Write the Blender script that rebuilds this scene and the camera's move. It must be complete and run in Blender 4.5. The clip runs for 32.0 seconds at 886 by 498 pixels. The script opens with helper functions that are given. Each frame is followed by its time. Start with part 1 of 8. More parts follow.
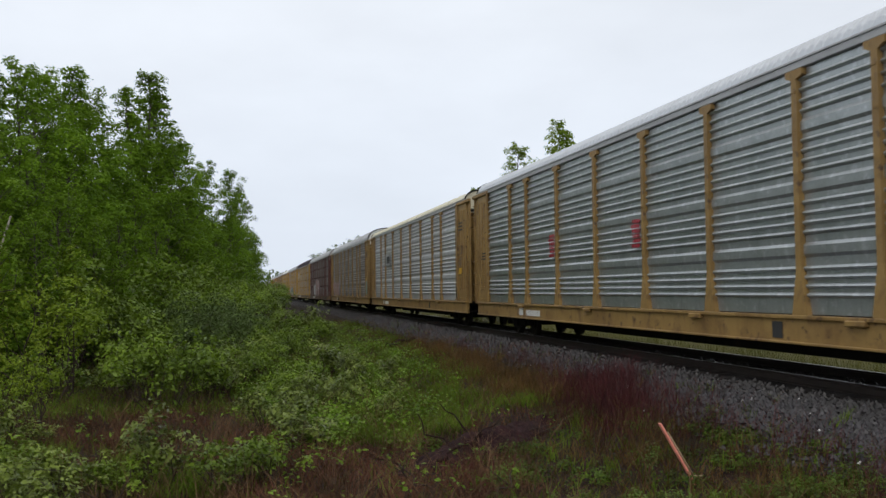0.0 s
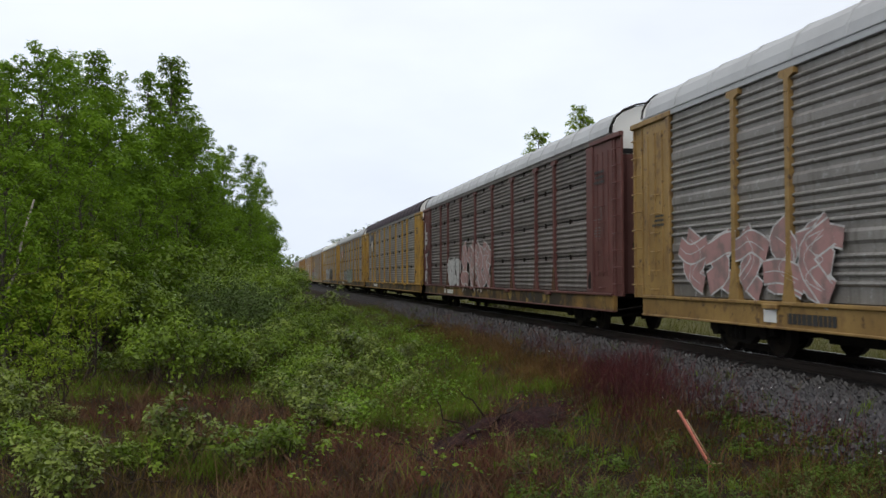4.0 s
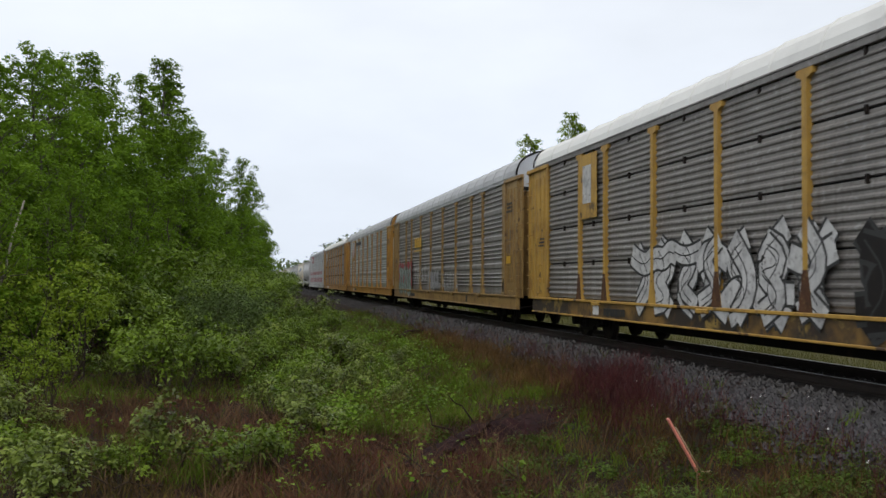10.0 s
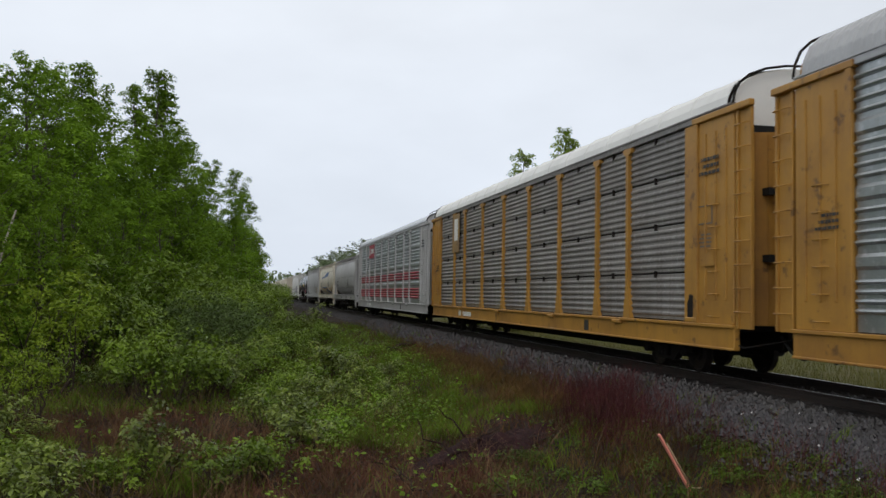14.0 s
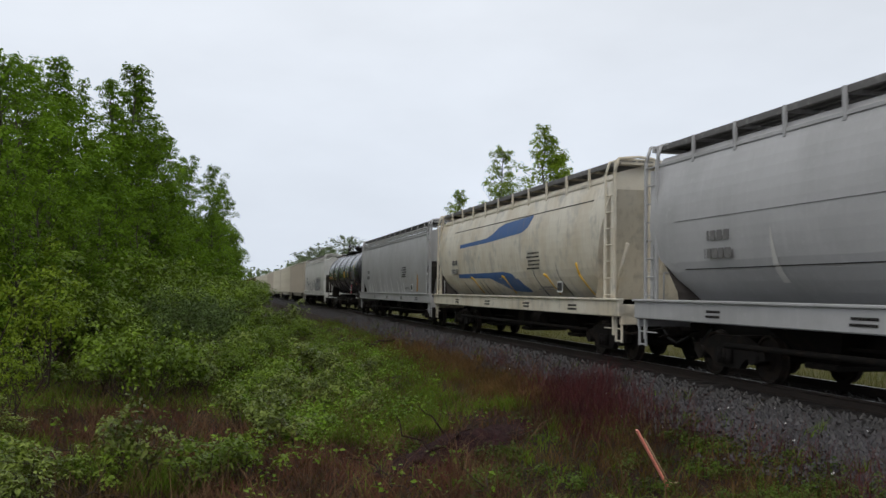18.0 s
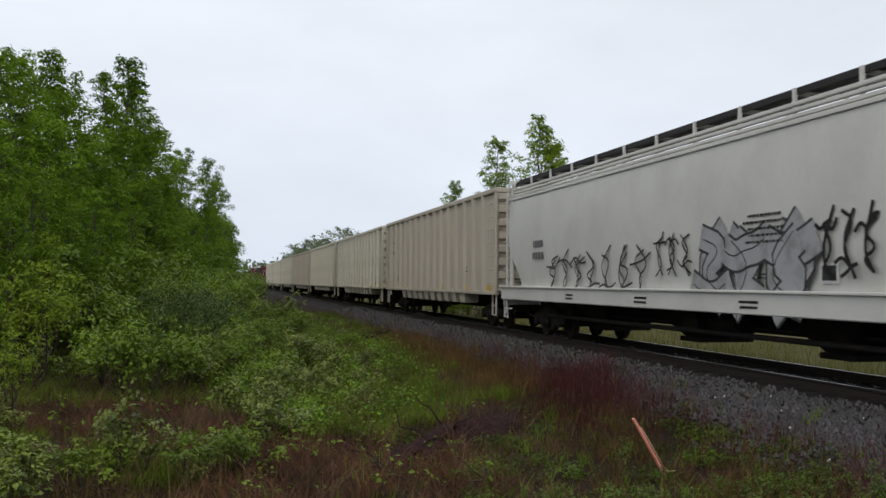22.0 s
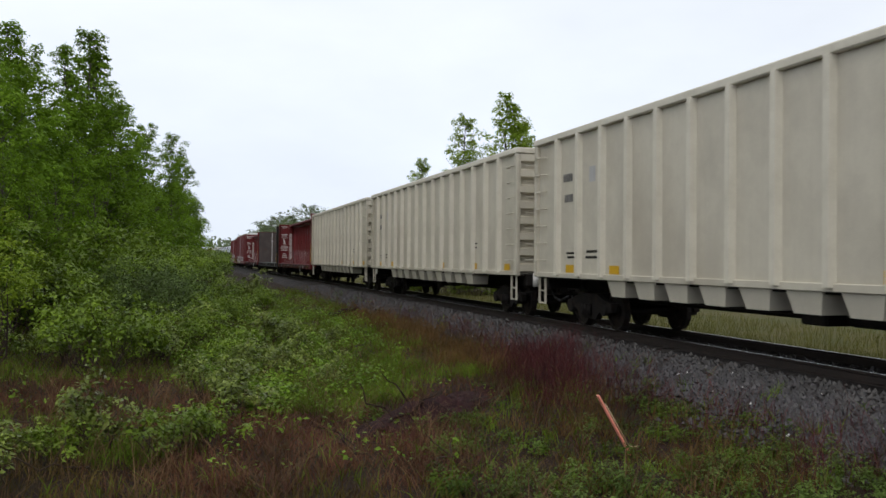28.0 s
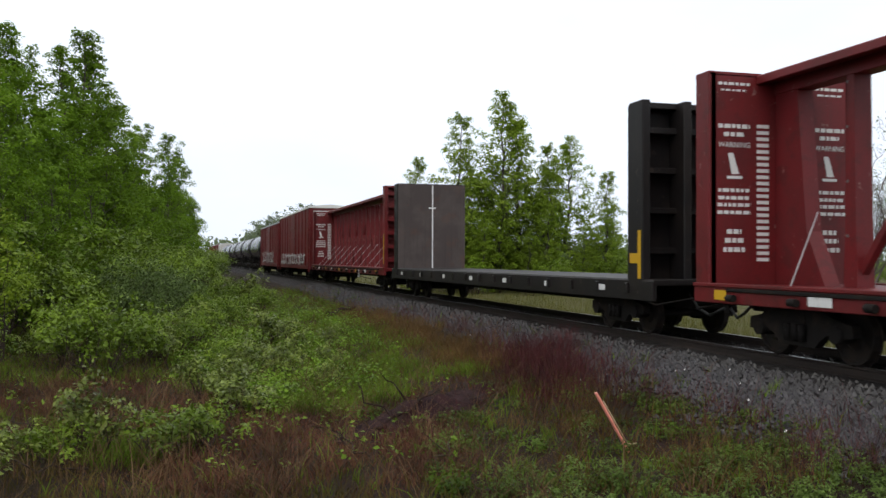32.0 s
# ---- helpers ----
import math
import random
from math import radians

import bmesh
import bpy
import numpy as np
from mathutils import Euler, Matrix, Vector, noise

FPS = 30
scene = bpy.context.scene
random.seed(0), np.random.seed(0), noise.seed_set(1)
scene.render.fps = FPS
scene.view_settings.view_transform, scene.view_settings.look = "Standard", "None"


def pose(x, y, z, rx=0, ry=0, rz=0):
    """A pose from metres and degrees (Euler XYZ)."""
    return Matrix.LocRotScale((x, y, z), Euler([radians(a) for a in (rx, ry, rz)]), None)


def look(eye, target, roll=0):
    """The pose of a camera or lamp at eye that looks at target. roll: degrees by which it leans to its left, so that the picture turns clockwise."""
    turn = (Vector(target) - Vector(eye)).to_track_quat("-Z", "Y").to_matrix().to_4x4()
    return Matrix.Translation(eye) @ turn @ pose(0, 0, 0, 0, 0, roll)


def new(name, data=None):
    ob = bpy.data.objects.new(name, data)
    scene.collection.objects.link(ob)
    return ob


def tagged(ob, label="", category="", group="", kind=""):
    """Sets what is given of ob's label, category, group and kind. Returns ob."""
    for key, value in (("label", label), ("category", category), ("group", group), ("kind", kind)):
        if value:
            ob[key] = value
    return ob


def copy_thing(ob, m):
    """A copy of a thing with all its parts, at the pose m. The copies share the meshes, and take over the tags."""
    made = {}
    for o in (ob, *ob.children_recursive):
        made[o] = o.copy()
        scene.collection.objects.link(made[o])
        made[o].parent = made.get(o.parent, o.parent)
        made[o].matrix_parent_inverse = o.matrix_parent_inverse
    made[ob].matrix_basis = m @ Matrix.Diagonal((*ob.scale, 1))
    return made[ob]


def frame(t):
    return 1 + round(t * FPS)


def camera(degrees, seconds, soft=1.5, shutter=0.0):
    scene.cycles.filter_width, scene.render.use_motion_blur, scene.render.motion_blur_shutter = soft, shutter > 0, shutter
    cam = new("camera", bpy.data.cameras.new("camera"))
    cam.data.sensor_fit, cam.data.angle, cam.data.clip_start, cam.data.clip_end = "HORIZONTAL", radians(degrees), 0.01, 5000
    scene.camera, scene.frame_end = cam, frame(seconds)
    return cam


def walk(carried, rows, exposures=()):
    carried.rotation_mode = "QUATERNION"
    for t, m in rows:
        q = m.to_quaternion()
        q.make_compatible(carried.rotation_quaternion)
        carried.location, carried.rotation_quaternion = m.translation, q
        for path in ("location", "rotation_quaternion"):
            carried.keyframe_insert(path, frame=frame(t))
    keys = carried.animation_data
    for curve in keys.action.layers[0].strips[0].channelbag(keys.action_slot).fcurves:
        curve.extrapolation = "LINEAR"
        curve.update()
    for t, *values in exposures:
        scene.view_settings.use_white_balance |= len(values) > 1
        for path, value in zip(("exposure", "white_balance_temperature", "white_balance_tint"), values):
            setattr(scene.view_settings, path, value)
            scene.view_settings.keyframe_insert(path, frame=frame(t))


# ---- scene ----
# Camera: stands beside the track, held by hand; track runs along +Y, rail top is z = 0.
EYE = (0.0, 0.0, 1.523)
TURNS = [
    (0, 92.557, 0.593, -12.378), (0.5, 92.302, 0.503, -12.417), (1, 92.033, 0.645, -12.441), (1.5, 91.533, 0.796, -12.280),
    (2, 91.299, 0.481, -12.120), (2.5, 91.348, 0.489, -11.907), (3, 91.627, 0.213, -11.637), (3.5, 91.702, 0.318, -11.242),
    (5.5, 91.455, -0.308, -11.139), (6, 91.644, -0.399, -11.171), (6.5, 91.680, -0.435, -11.221), (7, 91.628, -0.390, -11.162),
    (7.5, 91.624, -0.387, -11.115), (8, 91.789, -0.648, -11.263), (8.5, 91.958, -0.467, -11.527), (9, 92.032, -0.677, -11.719),
    (9.5, 92.063, -0.221, -11.667), (10, 92.021, -0.386, -11.742), (10.5, 91.992, -0.716, -11.797), (11, 92.081, -0.626, -11.962),
    (11.5, 92.196, -0.515, -12.125), (12, 92.324, -0.340, -12.130), (12.5, 92.548, -0.628, -12.029), (13, 92.755, -0.882, -12.022),
    (13.5, 92.873, -0.860, -12.121), (14, 92.878, -0.883, -12.231), (14.5, 92.874, -0.907, -12.389), (16.5, 93.106, -1.042, -12.780),
    (17, 93.097, -0.861, -12.973), (17.5, 92.896, -0.807, -13.292), (18, 92.670, -0.856, -13.543), (18.5, 92.592, -1.048, -13.745),
    (19, 92.700, -1.042, -13.817), (19.5, 92.748, -0.998, -13.840), (20, 92.724, -0.974, -13.833), (20.5, 92.632, -1.014, -13.770),
    (21, 92.477, -1.054, -13.720), (21.5, 92.278, -0.545, -13.702), (22, 92.097, -0.405, -13.783), (22.5, 91.927, -0.326, -13.951),
    (23, 91.705, -0.423, -14.112), (23.5, 91.432, -0.687, -14.341), (24, 91.230, -0.634, -14.661), (24.5, 90.958, -0.494, -14.840),
    (25, 90.692, -0.365, -15.052), (25.5, 90.545, -0.358, -15.230), (27.5, 90.614, -0.568, -15.771), (28, 90.720, -0.546, -15.862),
    (28.5, 90.888, -0.565, -15.864), (29, 90.943, -0.560, -15.856), (29.5, 90.910, -0.550, -15.857), (30, 90.867, -0.697, -15.824),
    (30.5, 90.894, -0.549, -15.928), (31, 90.837, -0.365, -16.024), (31.5, 90.693, -0.175, -16.056), (32, 90.629, -0.170, -16.039),
]
cam = camera(51.70, 32.0, soft=1.5, shutter=0.08)
walk(cam, [(t, pose(*EYE, rx, ry, rz)) for t, rx, ry, rz in TURNS], [(0, -0.25), (1.5, -0.22), (3.5, -0.11), (7, -0.12), (10, -0.17), (12, -0.24), (17, -0.33), (21, -0.30), (24, -0.17), (28, -0.10), (30, -0.09), (31, 0.0), (32, 0.10)])

# ---- light: overcast sky, soft weak sun ----
world = bpy.data.worlds.new("overcast_sky")
scene.world = world
world.use_nodes = True
wn = world.node_tree
wn.nodes.clear()


def wnode(kind, **values):
    n = wn.nodes.new(kind)
    for key, value in values.items():
        n.inputs[key].default_value = value
    return n


sky = wn.nodes.new("ShaderNodeTexSky")
sky.sky_type = "NISHITA"
sky.sun_disc = False
sky.sun_elevation = radians(48)
sky.sun_rotation = radians(200)
sky.air_density, sky.dust_density, sky.ozone_density = 1.0, 3.0, 1.0
geo = wn.nodes.new("ShaderNodeTexCoord")
sep = wn.nodes.new("ShaderNodeSeparateXYZ")
wn.links.new(geo.outputs["Generated"], sep.inputs[0])
ramp = wn.nodes.new("ShaderNodeValToRGB")
ramp.color_ramp.elements[0].position, ramp.color_ramp.elements[0].color = 0.0, (0.81, 0.885, 1.0, 1)
ramp.color_ramp.elements[1].position, ramp.color_ramp.elements[1].color = 0.75, (0.86, 0.865, 0.87, 1)
mid = ramp.color_ramp.elements.new(0.30)
mid.color = (0.865, 0.915, 0.99, 1)
wn.links.new(sep.outputs["Z"], ramp.inputs[0])
cloud = wnode("ShaderNodeTexNoise", Scale=2.2, Detail=5.0, Roughness=0.55)
squash = wn.nodes.new("ShaderNodeMapping")
squash.inputs["Scale"].default_value = (1, 1, 2.4)
wn.links.new(geo.outputs["Generated"], squash.inputs[0])
wn.links.new(squash.outputs[0], cloud.inputs["Vector"])
tone = wn.nodes.new("ShaderNodeMapRange")
tone.inputs["From Min"].default_value, tone.inputs["From Max"].default_value = 0.3, 0.7
tone.inputs["To Min"].default_value, tone.inputs["To Max"].default_value = 0.90, 1.06
wn.links.new(cloud.outputs["Fac"], tone.inputs[0])
veil = wn.nodes.new("ShaderNodeVectorMath")
veil.operation = "SCALE"
wn.links.new(ramp.outputs[0], veil.inputs[0])
wn.links.new(tone.outputs[0], veil.inputs["Scale"])
bg_veil = wnode("ShaderNodeBackground", Strength=1.27)
wn.links.new(veil.outputs[0], bg_veil.inputs["Color"])
bg_sky = wnode("ShaderNodeBackground", Strength=0.05)
wn.links.new(sky.outputs[0], bg_sky.inputs["Color"])
mix = wnode("ShaderNodeMixShader", Fac=0.9)
wn.links.new(bg_sky.outputs[0], mix.inputs[1])
wn.links.new(bg_veil.outputs[0], mix.inputs[2])
out = wn.nodes.new("ShaderNodeOutputWorld")
wn.links.new(mix.outputs[0], out.inputs["Surface"])

sun = new("sun", bpy.data.lights.new("sun", "SUN"))
sun.data.energy, sun.data.angle, sun.data.color = 0.7, radians(25), (1.0, 0.96, 0.9)
sun.matrix_world = look((-30, -40, 60), (0, 0, 0))


# ---- mesh tools ----
class Shape:
    """Collects faces for one mesh."""

    def __init__(self):
        self.v, self.f, self.smooth = [], [], []

    def add(self, verts, faces, smooth=False, m=None):
        k = len(self.v)
        self.v += [tuple(m @ Vector(p)) for p in verts] if m else [tuple(p) for p in verts]
        self.f += [tuple(i + k for i in f) for f in faces]
        self.smooth += [smooth] * len(faces)
        return self

    def box(self, x0, x1, y0, y1, z0, z1, bevel=0.0, m=None):
        """A box, with its edges cut off by bevel."""
        b = min(bevel, (x1 - x0) * 0.45, (y1 - y0) * 0.45, (z1 - z0) * 0.45)
        if b <= 0:
            p = [(x, y, z) for x in (x0, x1) for y in (y0, y1) for z in (z0, z1)]
            return self.add(p, [(0, 1, 3, 2), (4, 6, 7, 5), (0, 4, 5, 1), (2, 3, 7, 6), (0, 2, 6, 4), (1, 5, 7, 3)], m=m)
        p, at = [], {}
        for i, x in enumerate((x0, x1)):
            for j, y in enumerate((y0, y1)):
                for k, z in enumerate((z0, z1)):
                    sx, sy, sz = (b, -b)[i], (b, -b)[j], (b, -b)[k]
                    at[i, j, k] = len(p)
                    p += [(x, y + sy, z + sz), (x + sx, y, z + sz), (x + sx, y + sy, z)]
        f = []
        for a in range(3):
            o = [c for c in range(3) if c != a]
            for side in (0, 1):
                ring = []
                for u, w in ((0, 0), (1, 0), (1, 1), (0, 1)):
                    key = [0, 0, 0]
                    key[a], key[o[0]], key[o[1]] = side, u, w
                    ring.append(at[tuple(key)] + a)
                f.append(tuple(ring) if (side == 1) == (a != 1) else tuple(reversed(ring)))
        for a in range(3):
            o = [c for c in range(3) if c != a]
            for u in (0, 1):
                for w in (0, 1):
                    k0, k1 = [0, 0, 0], [0, 0, 0]
                    k0[a], k1[a] = 0, 1
                    k0[o[0]] = k1[o[0]] = u
                    k0[o[1]] = k1[o[1]] = w
                    f.append((at[tuple(k0)] + o[0], at[tuple(k1)] + o[0], at[tuple(k1)] + o[1], at[tuple(k0)] + o[1]))
        f += [(k, k + 1, k + 2) for k in at.values()]
        return self.add(p, f, m=m)

    def tube(self, a, b, r, n=8, r2=None, caps=True, smooth=True):
        """A round bar from a to b."""
        a, b = Vector(a), Vector(b)
        q = (b - a).to_track_quat("Z", "Y").to_matrix()
        r2 = r if r2 is None else r2
        p = []
        for c, rr in ((a, r), (b, r2)):
            p += [c + q @ Vector((rr * math.cos(2 * math.pi * i / n), rr * math.sin(2 * math.pi * i / n), 0)) for i in range(n)]
        self.add(p, [(i, (i + 1) % n, n + (i + 1) % n, n + i) for i in range(n)], smooth)
        if caps:
            self.add(p, [tuple(range(n))[::-1], tuple(range(n, 2 * n))])
        return self

    def bar(self, points, r, n=6):
        """A bent round bar."""
        for a, b in zip(points, points[1:]):
            self.tube(a, b, r, n)
        return self

    def sweep(self, profile, y0, y1, closed=False, smooth=False, axis="y"):
        """A profile of (x, z) drawn out along y (or of (y, z) along x)."""
        n = len(profile)
        if axis == "y":
            p = [(a, y, b) for y in (y0, y1) for a, b in profile]
        else:
            p = [(x, a, b) for x in (y0, y1) for a, b in profile]
        k = n if closed else n - 1
        return self.add(p, [(i, (i + 1) % n, n + (i + 1) % n, n + i) for i in range(k)], smooth)

    def solid(self, profile, y0, y1, axis="y"):
        """The same, closed and with end faces."""
        n = len(profile)
        self.sweep(profile, y0, y1, closed=True, axis=axis)
        if axis == "y":
            p = [(a, y, b) for y in (y0, y1) for a, b in profile]
        else:
            p = [(x, a, b) for x in (y0, y1) for a, b in profile]
        return self.add(p, [tuple(range(n)), tuple(range(2 * n - 1, n - 1, -1))])

    def loft(self, rings, closed=True, caps=True, smooth=True):
        """A skin over rings of points, all with as many points."""
        n = len(rings[0])
        p = [q for ring in rings for q in ring]
        f = []
        for r in range(len(rings) - 1):
            for i in range(n if closed else n - 1):
                f.append((r * n + i, r * n + (i + 1) % n, (r + 1) * n + (i + 1) % n, (r + 1) * n + i))
        self.add(p, f, smooth)
        if caps:
            self.add(p, [tuple(range(n)), tuple(range((len(rings) - 1) * n, len(rings) * n))[::-1]])
        return self

    def mesh(self, name, fix=True):
        me = bpy.data.meshes.new(name)
        me.from_pydata(self.v, [], self.f)
        me.polygons.foreach_set("use_smooth", self.smooth)
        if fix:
            bm = bmesh.new()
            bm.from_mesh(me)
            bmesh.ops.remove_doubles(bm, verts=bm.verts, dist=0.0004)
            bmesh.ops.recalc_face_normals(bm, faces=bm.faces)
            bm.to_mesh(me)
            bm.free()
        return me


def part(name, shape, material, parent, label=""):
    """Links a shape as one mesh under a thing or a part."""
    me = shape if isinstance(shape, bpy.types.Mesh) else shape.mesh(name)
    if material and not me.materials:
        me.materials.append(material)
    ob = new(name, me)
    ob.parent = parent
    if material and me.materials[0] != material:
        ob.material_slots[0].link = "OBJECT"
        ob.material_slots[0].material = material
    return tagged(ob, label)


def thing(name, label, category, group="", m=None):
    ob = new(name)
    ob.empty_display_size = 0.3
    if m:
        ob.matrix_world = m
    return tagged(ob, label, category, group)


def structure(name, shape, material, label, category=""):
    me = shape if isinstance(shape, bpy.types.Mesh) else shape.mesh(name)
    me.materials.append(material)
    return tagged(new(name, me), label, category, "", "structure")


# ---- materials ----
def surface(name, base, rough=0.6, metal=0.0, spots=(), grain=0.0, grain_scale=40, bump=0.0, bump_scale=60, streak=0.0, streak_colour=(0.1, 0.06, 0.03), vary=0.0, gloss=0.5, island=0.0):
    """A painted, worn or raw surface: base colour, spots of (scale, threshold, softness, colour, strength), vertical run marks, grain and relief."""
    m = bpy.data.materials.new(name)
    m.use_nodes = True
    t = m.node_tree
    bsdf = t.nodes["Principled BSDF"]
    bsdf.inputs["Roughness"].default_value, bsdf.inputs["Metallic"].default_value = rough, metal
    bsdf.inputs["Specular IOR Level"].default_value = gloss
    co = t.nodes.new("ShaderNodeTexCoord").outputs["Object"]

    def noise_at(scale, detail=5.0, stretch=None, rough_=0.6):
        n = t.nodes.new("ShaderNodeTexNoise")
        n.inputs["Scale"].default_value, n.inputs["Detail"].default_value, n.inputs["Roughness"].default_value = scale, detail, rough_
        if stretch:
            mp = t.nodes.new("ShaderNodeMapping")
            mp.inputs["Scale"].default_value = stretch
            t.links.new(co, mp.inputs[0])
            t.links.new(mp.outputs[0], n.inputs["Vector"])
        else:
            t.links.new(co, n.inputs["Vector"])
        return n.outputs["Fac"]

    def blend(fac, a, b, mode="MIX"):
        n = t.nodes.new("ShaderNodeMix")
        n.data_type, n.blend_type = "RGBA", mode
        for sock, val in ((n.inputs[0], fac), (n.inputs[6], a), (n.inputs[7], b)):
            if isinstance(val, bpy.types.NodeSocket):
                t.links.new(val, sock)
            else:
                sock.default_value = val if isinstance(val, float) else (*val, 1)
        return n.outputs[2]

    def ranged(fac, a, b, lo=0.0, hi=1.0):
        n = t.nodes.new("ShaderNodeMapRange")
        n.inputs["From Min"].default_value, n.inputs["From Max"].default_value = a, b
        n.inputs["To Min"].default_value, n.inputs["To Max"].default_value = lo, hi
        t.links.new(fac, n.inputs[0])
        return n.outputs[0]

    col = tuple(base)
    for scale, cut, soft_, colour, strength in spots:
        fac = ranged(noise_at(scale), cut - soft_, cut + soft_, 0.0, strength)
        col = blend(fac, col, colour)
    if streak:
        fac = ranged(noise_at(1.0, 4.0, (9.0, 9.0, 0.35)), 0.52, 0.72, 0.0, streak)
        col = blend(fac, col, streak_colour)
    if grain:
        fac = ranged(noise_at(grain_scale, 4.0), 0.25, 0.75, 1 - grain, 1 + grain)
        n = t.nodes.new("ShaderNodeVectorMath")
        n.operation = "SCALE"
        if isinstance(col, tuple):
            n.inputs[0].default_value = col
        else:
            t.links.new(col, n.inputs[0])
        t.links.new(fac, n.inputs["Scale"])
        col = n.outputs[0]
    for amount, node, socket in ((vary, "ShaderNodeObjectInfo", "Random"), (island, "ShaderNodeNewGeometry", "Random Per Island")):
        if amount:
            rnd = ranged(t.nodes.new(node).outputs[socket], 0, 1, 1 - amount, 1 + amount)
            n = t.nodes.new("ShaderNodeVectorMath")
            n.operation = "SCALE"
            if isinstance(col, tuple):
                n.inputs[0].default_value = col
            else:
                t.links.new(col, n.inputs[0])
            t.links.new(rnd, n.inputs["Scale"])
            col = n.outputs[0]
    if isinstance(col, tuple):
        bsdf.inputs["Base Color"].default_value = (*col, 1)
    else:
        t.links.new(col, bsdf.inputs["Base Color"])
    if bump:
        b = t.nodes.new("ShaderNodeBump")
        b.inputs["Strength"].default_value, b.inputs["Distance"].default_value = 1.0, bump
        t.links.new(noise_at(bump_scale, 5.0), b.inputs["Height"])
        t.links.new(b.outputs[0], bsdf.inputs["Normal"])
    return m


zinc = surface("zinc_sheet", (0.42, 0.45, 0.46), 0.34, 0.7, spots=[(1.3, 0.56, 0.10, (0.33, 0.36, 0.37), 0.7), (6.0, 0.60, 0.05, (0.66, 0.69, 0.72), 0.5)], grain=0.10, grain_scale=25, streak=0.25, streak_colour=(0.25, 0.24, 0.22), vary=0.05)
zinc_grimy = surface("grimy_brown_sheet", (0.150, 0.132, 0.120), 0.6, 0.15, spots=[(0.9, 0.52, 0.12, (0.085, 0.074, 0.068), 0.8), (7.0, 0.62, 0.05, (0.27, 0.25, 0.235), 0.5)], grain=0.15, grain_scale=25, streak=0.6, streak_colour=(0.065, 0.054, 0.047), vary=0.08)
zinc_chalk = surface("chalky_zinc_sheet", (0.50, 0.515, 0.53), 0.45, 0.35, spots=[(0.6, 0.54, 0.10, (0.37, 0.38, 0.40), 0.8), (5.0, 0.60, 0.05, (0.68, 0.69, 0.71), 0.5)], grain=0.12, grain_scale=25, streak=0.6, streak_colour=(0.29, 0.29, 0.30), vary=0.06)
zinc_dull = surface("weathered_zinc_sheet", (0.255, 0.240, 0.225), 0.5, 0.25, spots=[(0.9, 0.52, 0.12, (0.185, 0.172, 0.162), 0.8), (7.0, 0.62, 0.04, (0.42, 0.42, 0.41), 0.5), (0.35, 0.58, 0.08, (0.12, 0.105, 0.095), 0.5)], grain=0.15, grain_scale=25, streak=0.65, streak_colour=(0.13, 0.112, 0.098), vary=0.10)
yellow_paint = surface("faded_yellow_paint", (0.32, 0.20, 0.064), 0.55, spots=[(0.9, 0.54, 0.12, (0.20, 0.115, 0.036), 0.85), (2.6, 0.60, 0.07, (0.12, 0.062, 0.026), 0.7), (5.0, 0.64, 0.03, (0.07, 0.035, 0.02), 0.85)], grain=0.08, streak=0.35, streak_colour=(0.16, 0.08, 0.03), vary=0.05)
amber_paint = surface("amber_paint", (0.42, 0.215, 0.035), 0.5, spots=[(0.9, 0.56, 0.12, (0.27, 0.13, 0.03), 0.8), (3.0, 0.64, 0.04, (0.10, 0.05, 0.022), 0.75)], grain=0.06, streak=0.25, streak_colour=(0.2, 0.1, 0.03))
yellow_worn = surface("rusted_yellow_paint", (0.46, 0.275, 0.050), 0.6, spots=[(1.4, 0.56, 0.10, (0.23, 0.12, 0.03), 0.8), (0.8, 0.55, 0.1, (0.46, 0.28, 0.06), 0.6), (2.3, 0.635, 0.03, (0.055, 0.030, 0.020), 0.95), (0.9, 0.67, 0.03, (0.045, 0.028, 0.022), 0.85)], grain=0.10, streak=0.5, streak_colour=(0.12, 0.06, 0.03))
brown_paint = surface("red_brown_paint", (0.105, 0.036, 0.030), 0.6, spots=[(1.5, 0.56, 0.1, (0.16, 0.06, 0.05), 0.6)], grain=0.1, streak=0.3, streak_colour=(0.05, 0.02, 0.02))
foot_rust = surface("rusted_steel", (0.105, 0.050, 0.026), 0.8, spots=[(4.0, 0.55, 0.1, (0.055, 0.030, 0.020), 0.8), (9.0, 0.62, 0.05, (0.30, 0.19, 0.06), 0.6)], grain=0.2, gloss=0.2)
cream_roof = surface("cream_roof_paint", (0.66, 0.62, 0.46), 0.5, spots=[(0.8, 0.6, 0.1, (0.56, 0.52, 0.40), 0.6)], grain=0.05)
white_roof = surface("white_roof_paint", (0.76, 0.76, 0.73), 0.5, spots=[(0.7, 0.58, 0.1, (0.62, 0.62, 0.60), 0.6)], grain=0.04)
grey_roof = surface("grey_roof_paint", (0.42, 0.43, 0.44), 0.5, 0.1, spots=[(0.7, 0.55, 0.12, (0.33, 0.33, 0.34), 0.7)], grain=0.05)
zinc_roof = surface("bright_zinc_roof", (0.60, 0.63, 0.67), 0.4, 0.3, spots=[(0.9, 0.56, 0.1, (0.5, 0.52, 0.55), 0.6)], grain=0.05)
plum_roof = surface("dark_plum_roof_paint", (0.050, 0.038, 0.048), 0.75, spots=[(0.8, 0.56, 0.1, (0.070, 0.055, 0.065), 0.7)], grain=0.08, gloss=0.15)
black_iron = surface("grimy_black_iron", (0.011, 0.009, 0.008), 0.8, spots=[(3.0, 0.58, 0.08, (0.026, 0.018, 0.013), 0.8)], grain=0.15, gloss=0.2)
# near-black that holds the shade inside gaps and openings
gap_shade_black = surface("black_opening_shade", (0.006, 0.006, 0.006), 0.9)
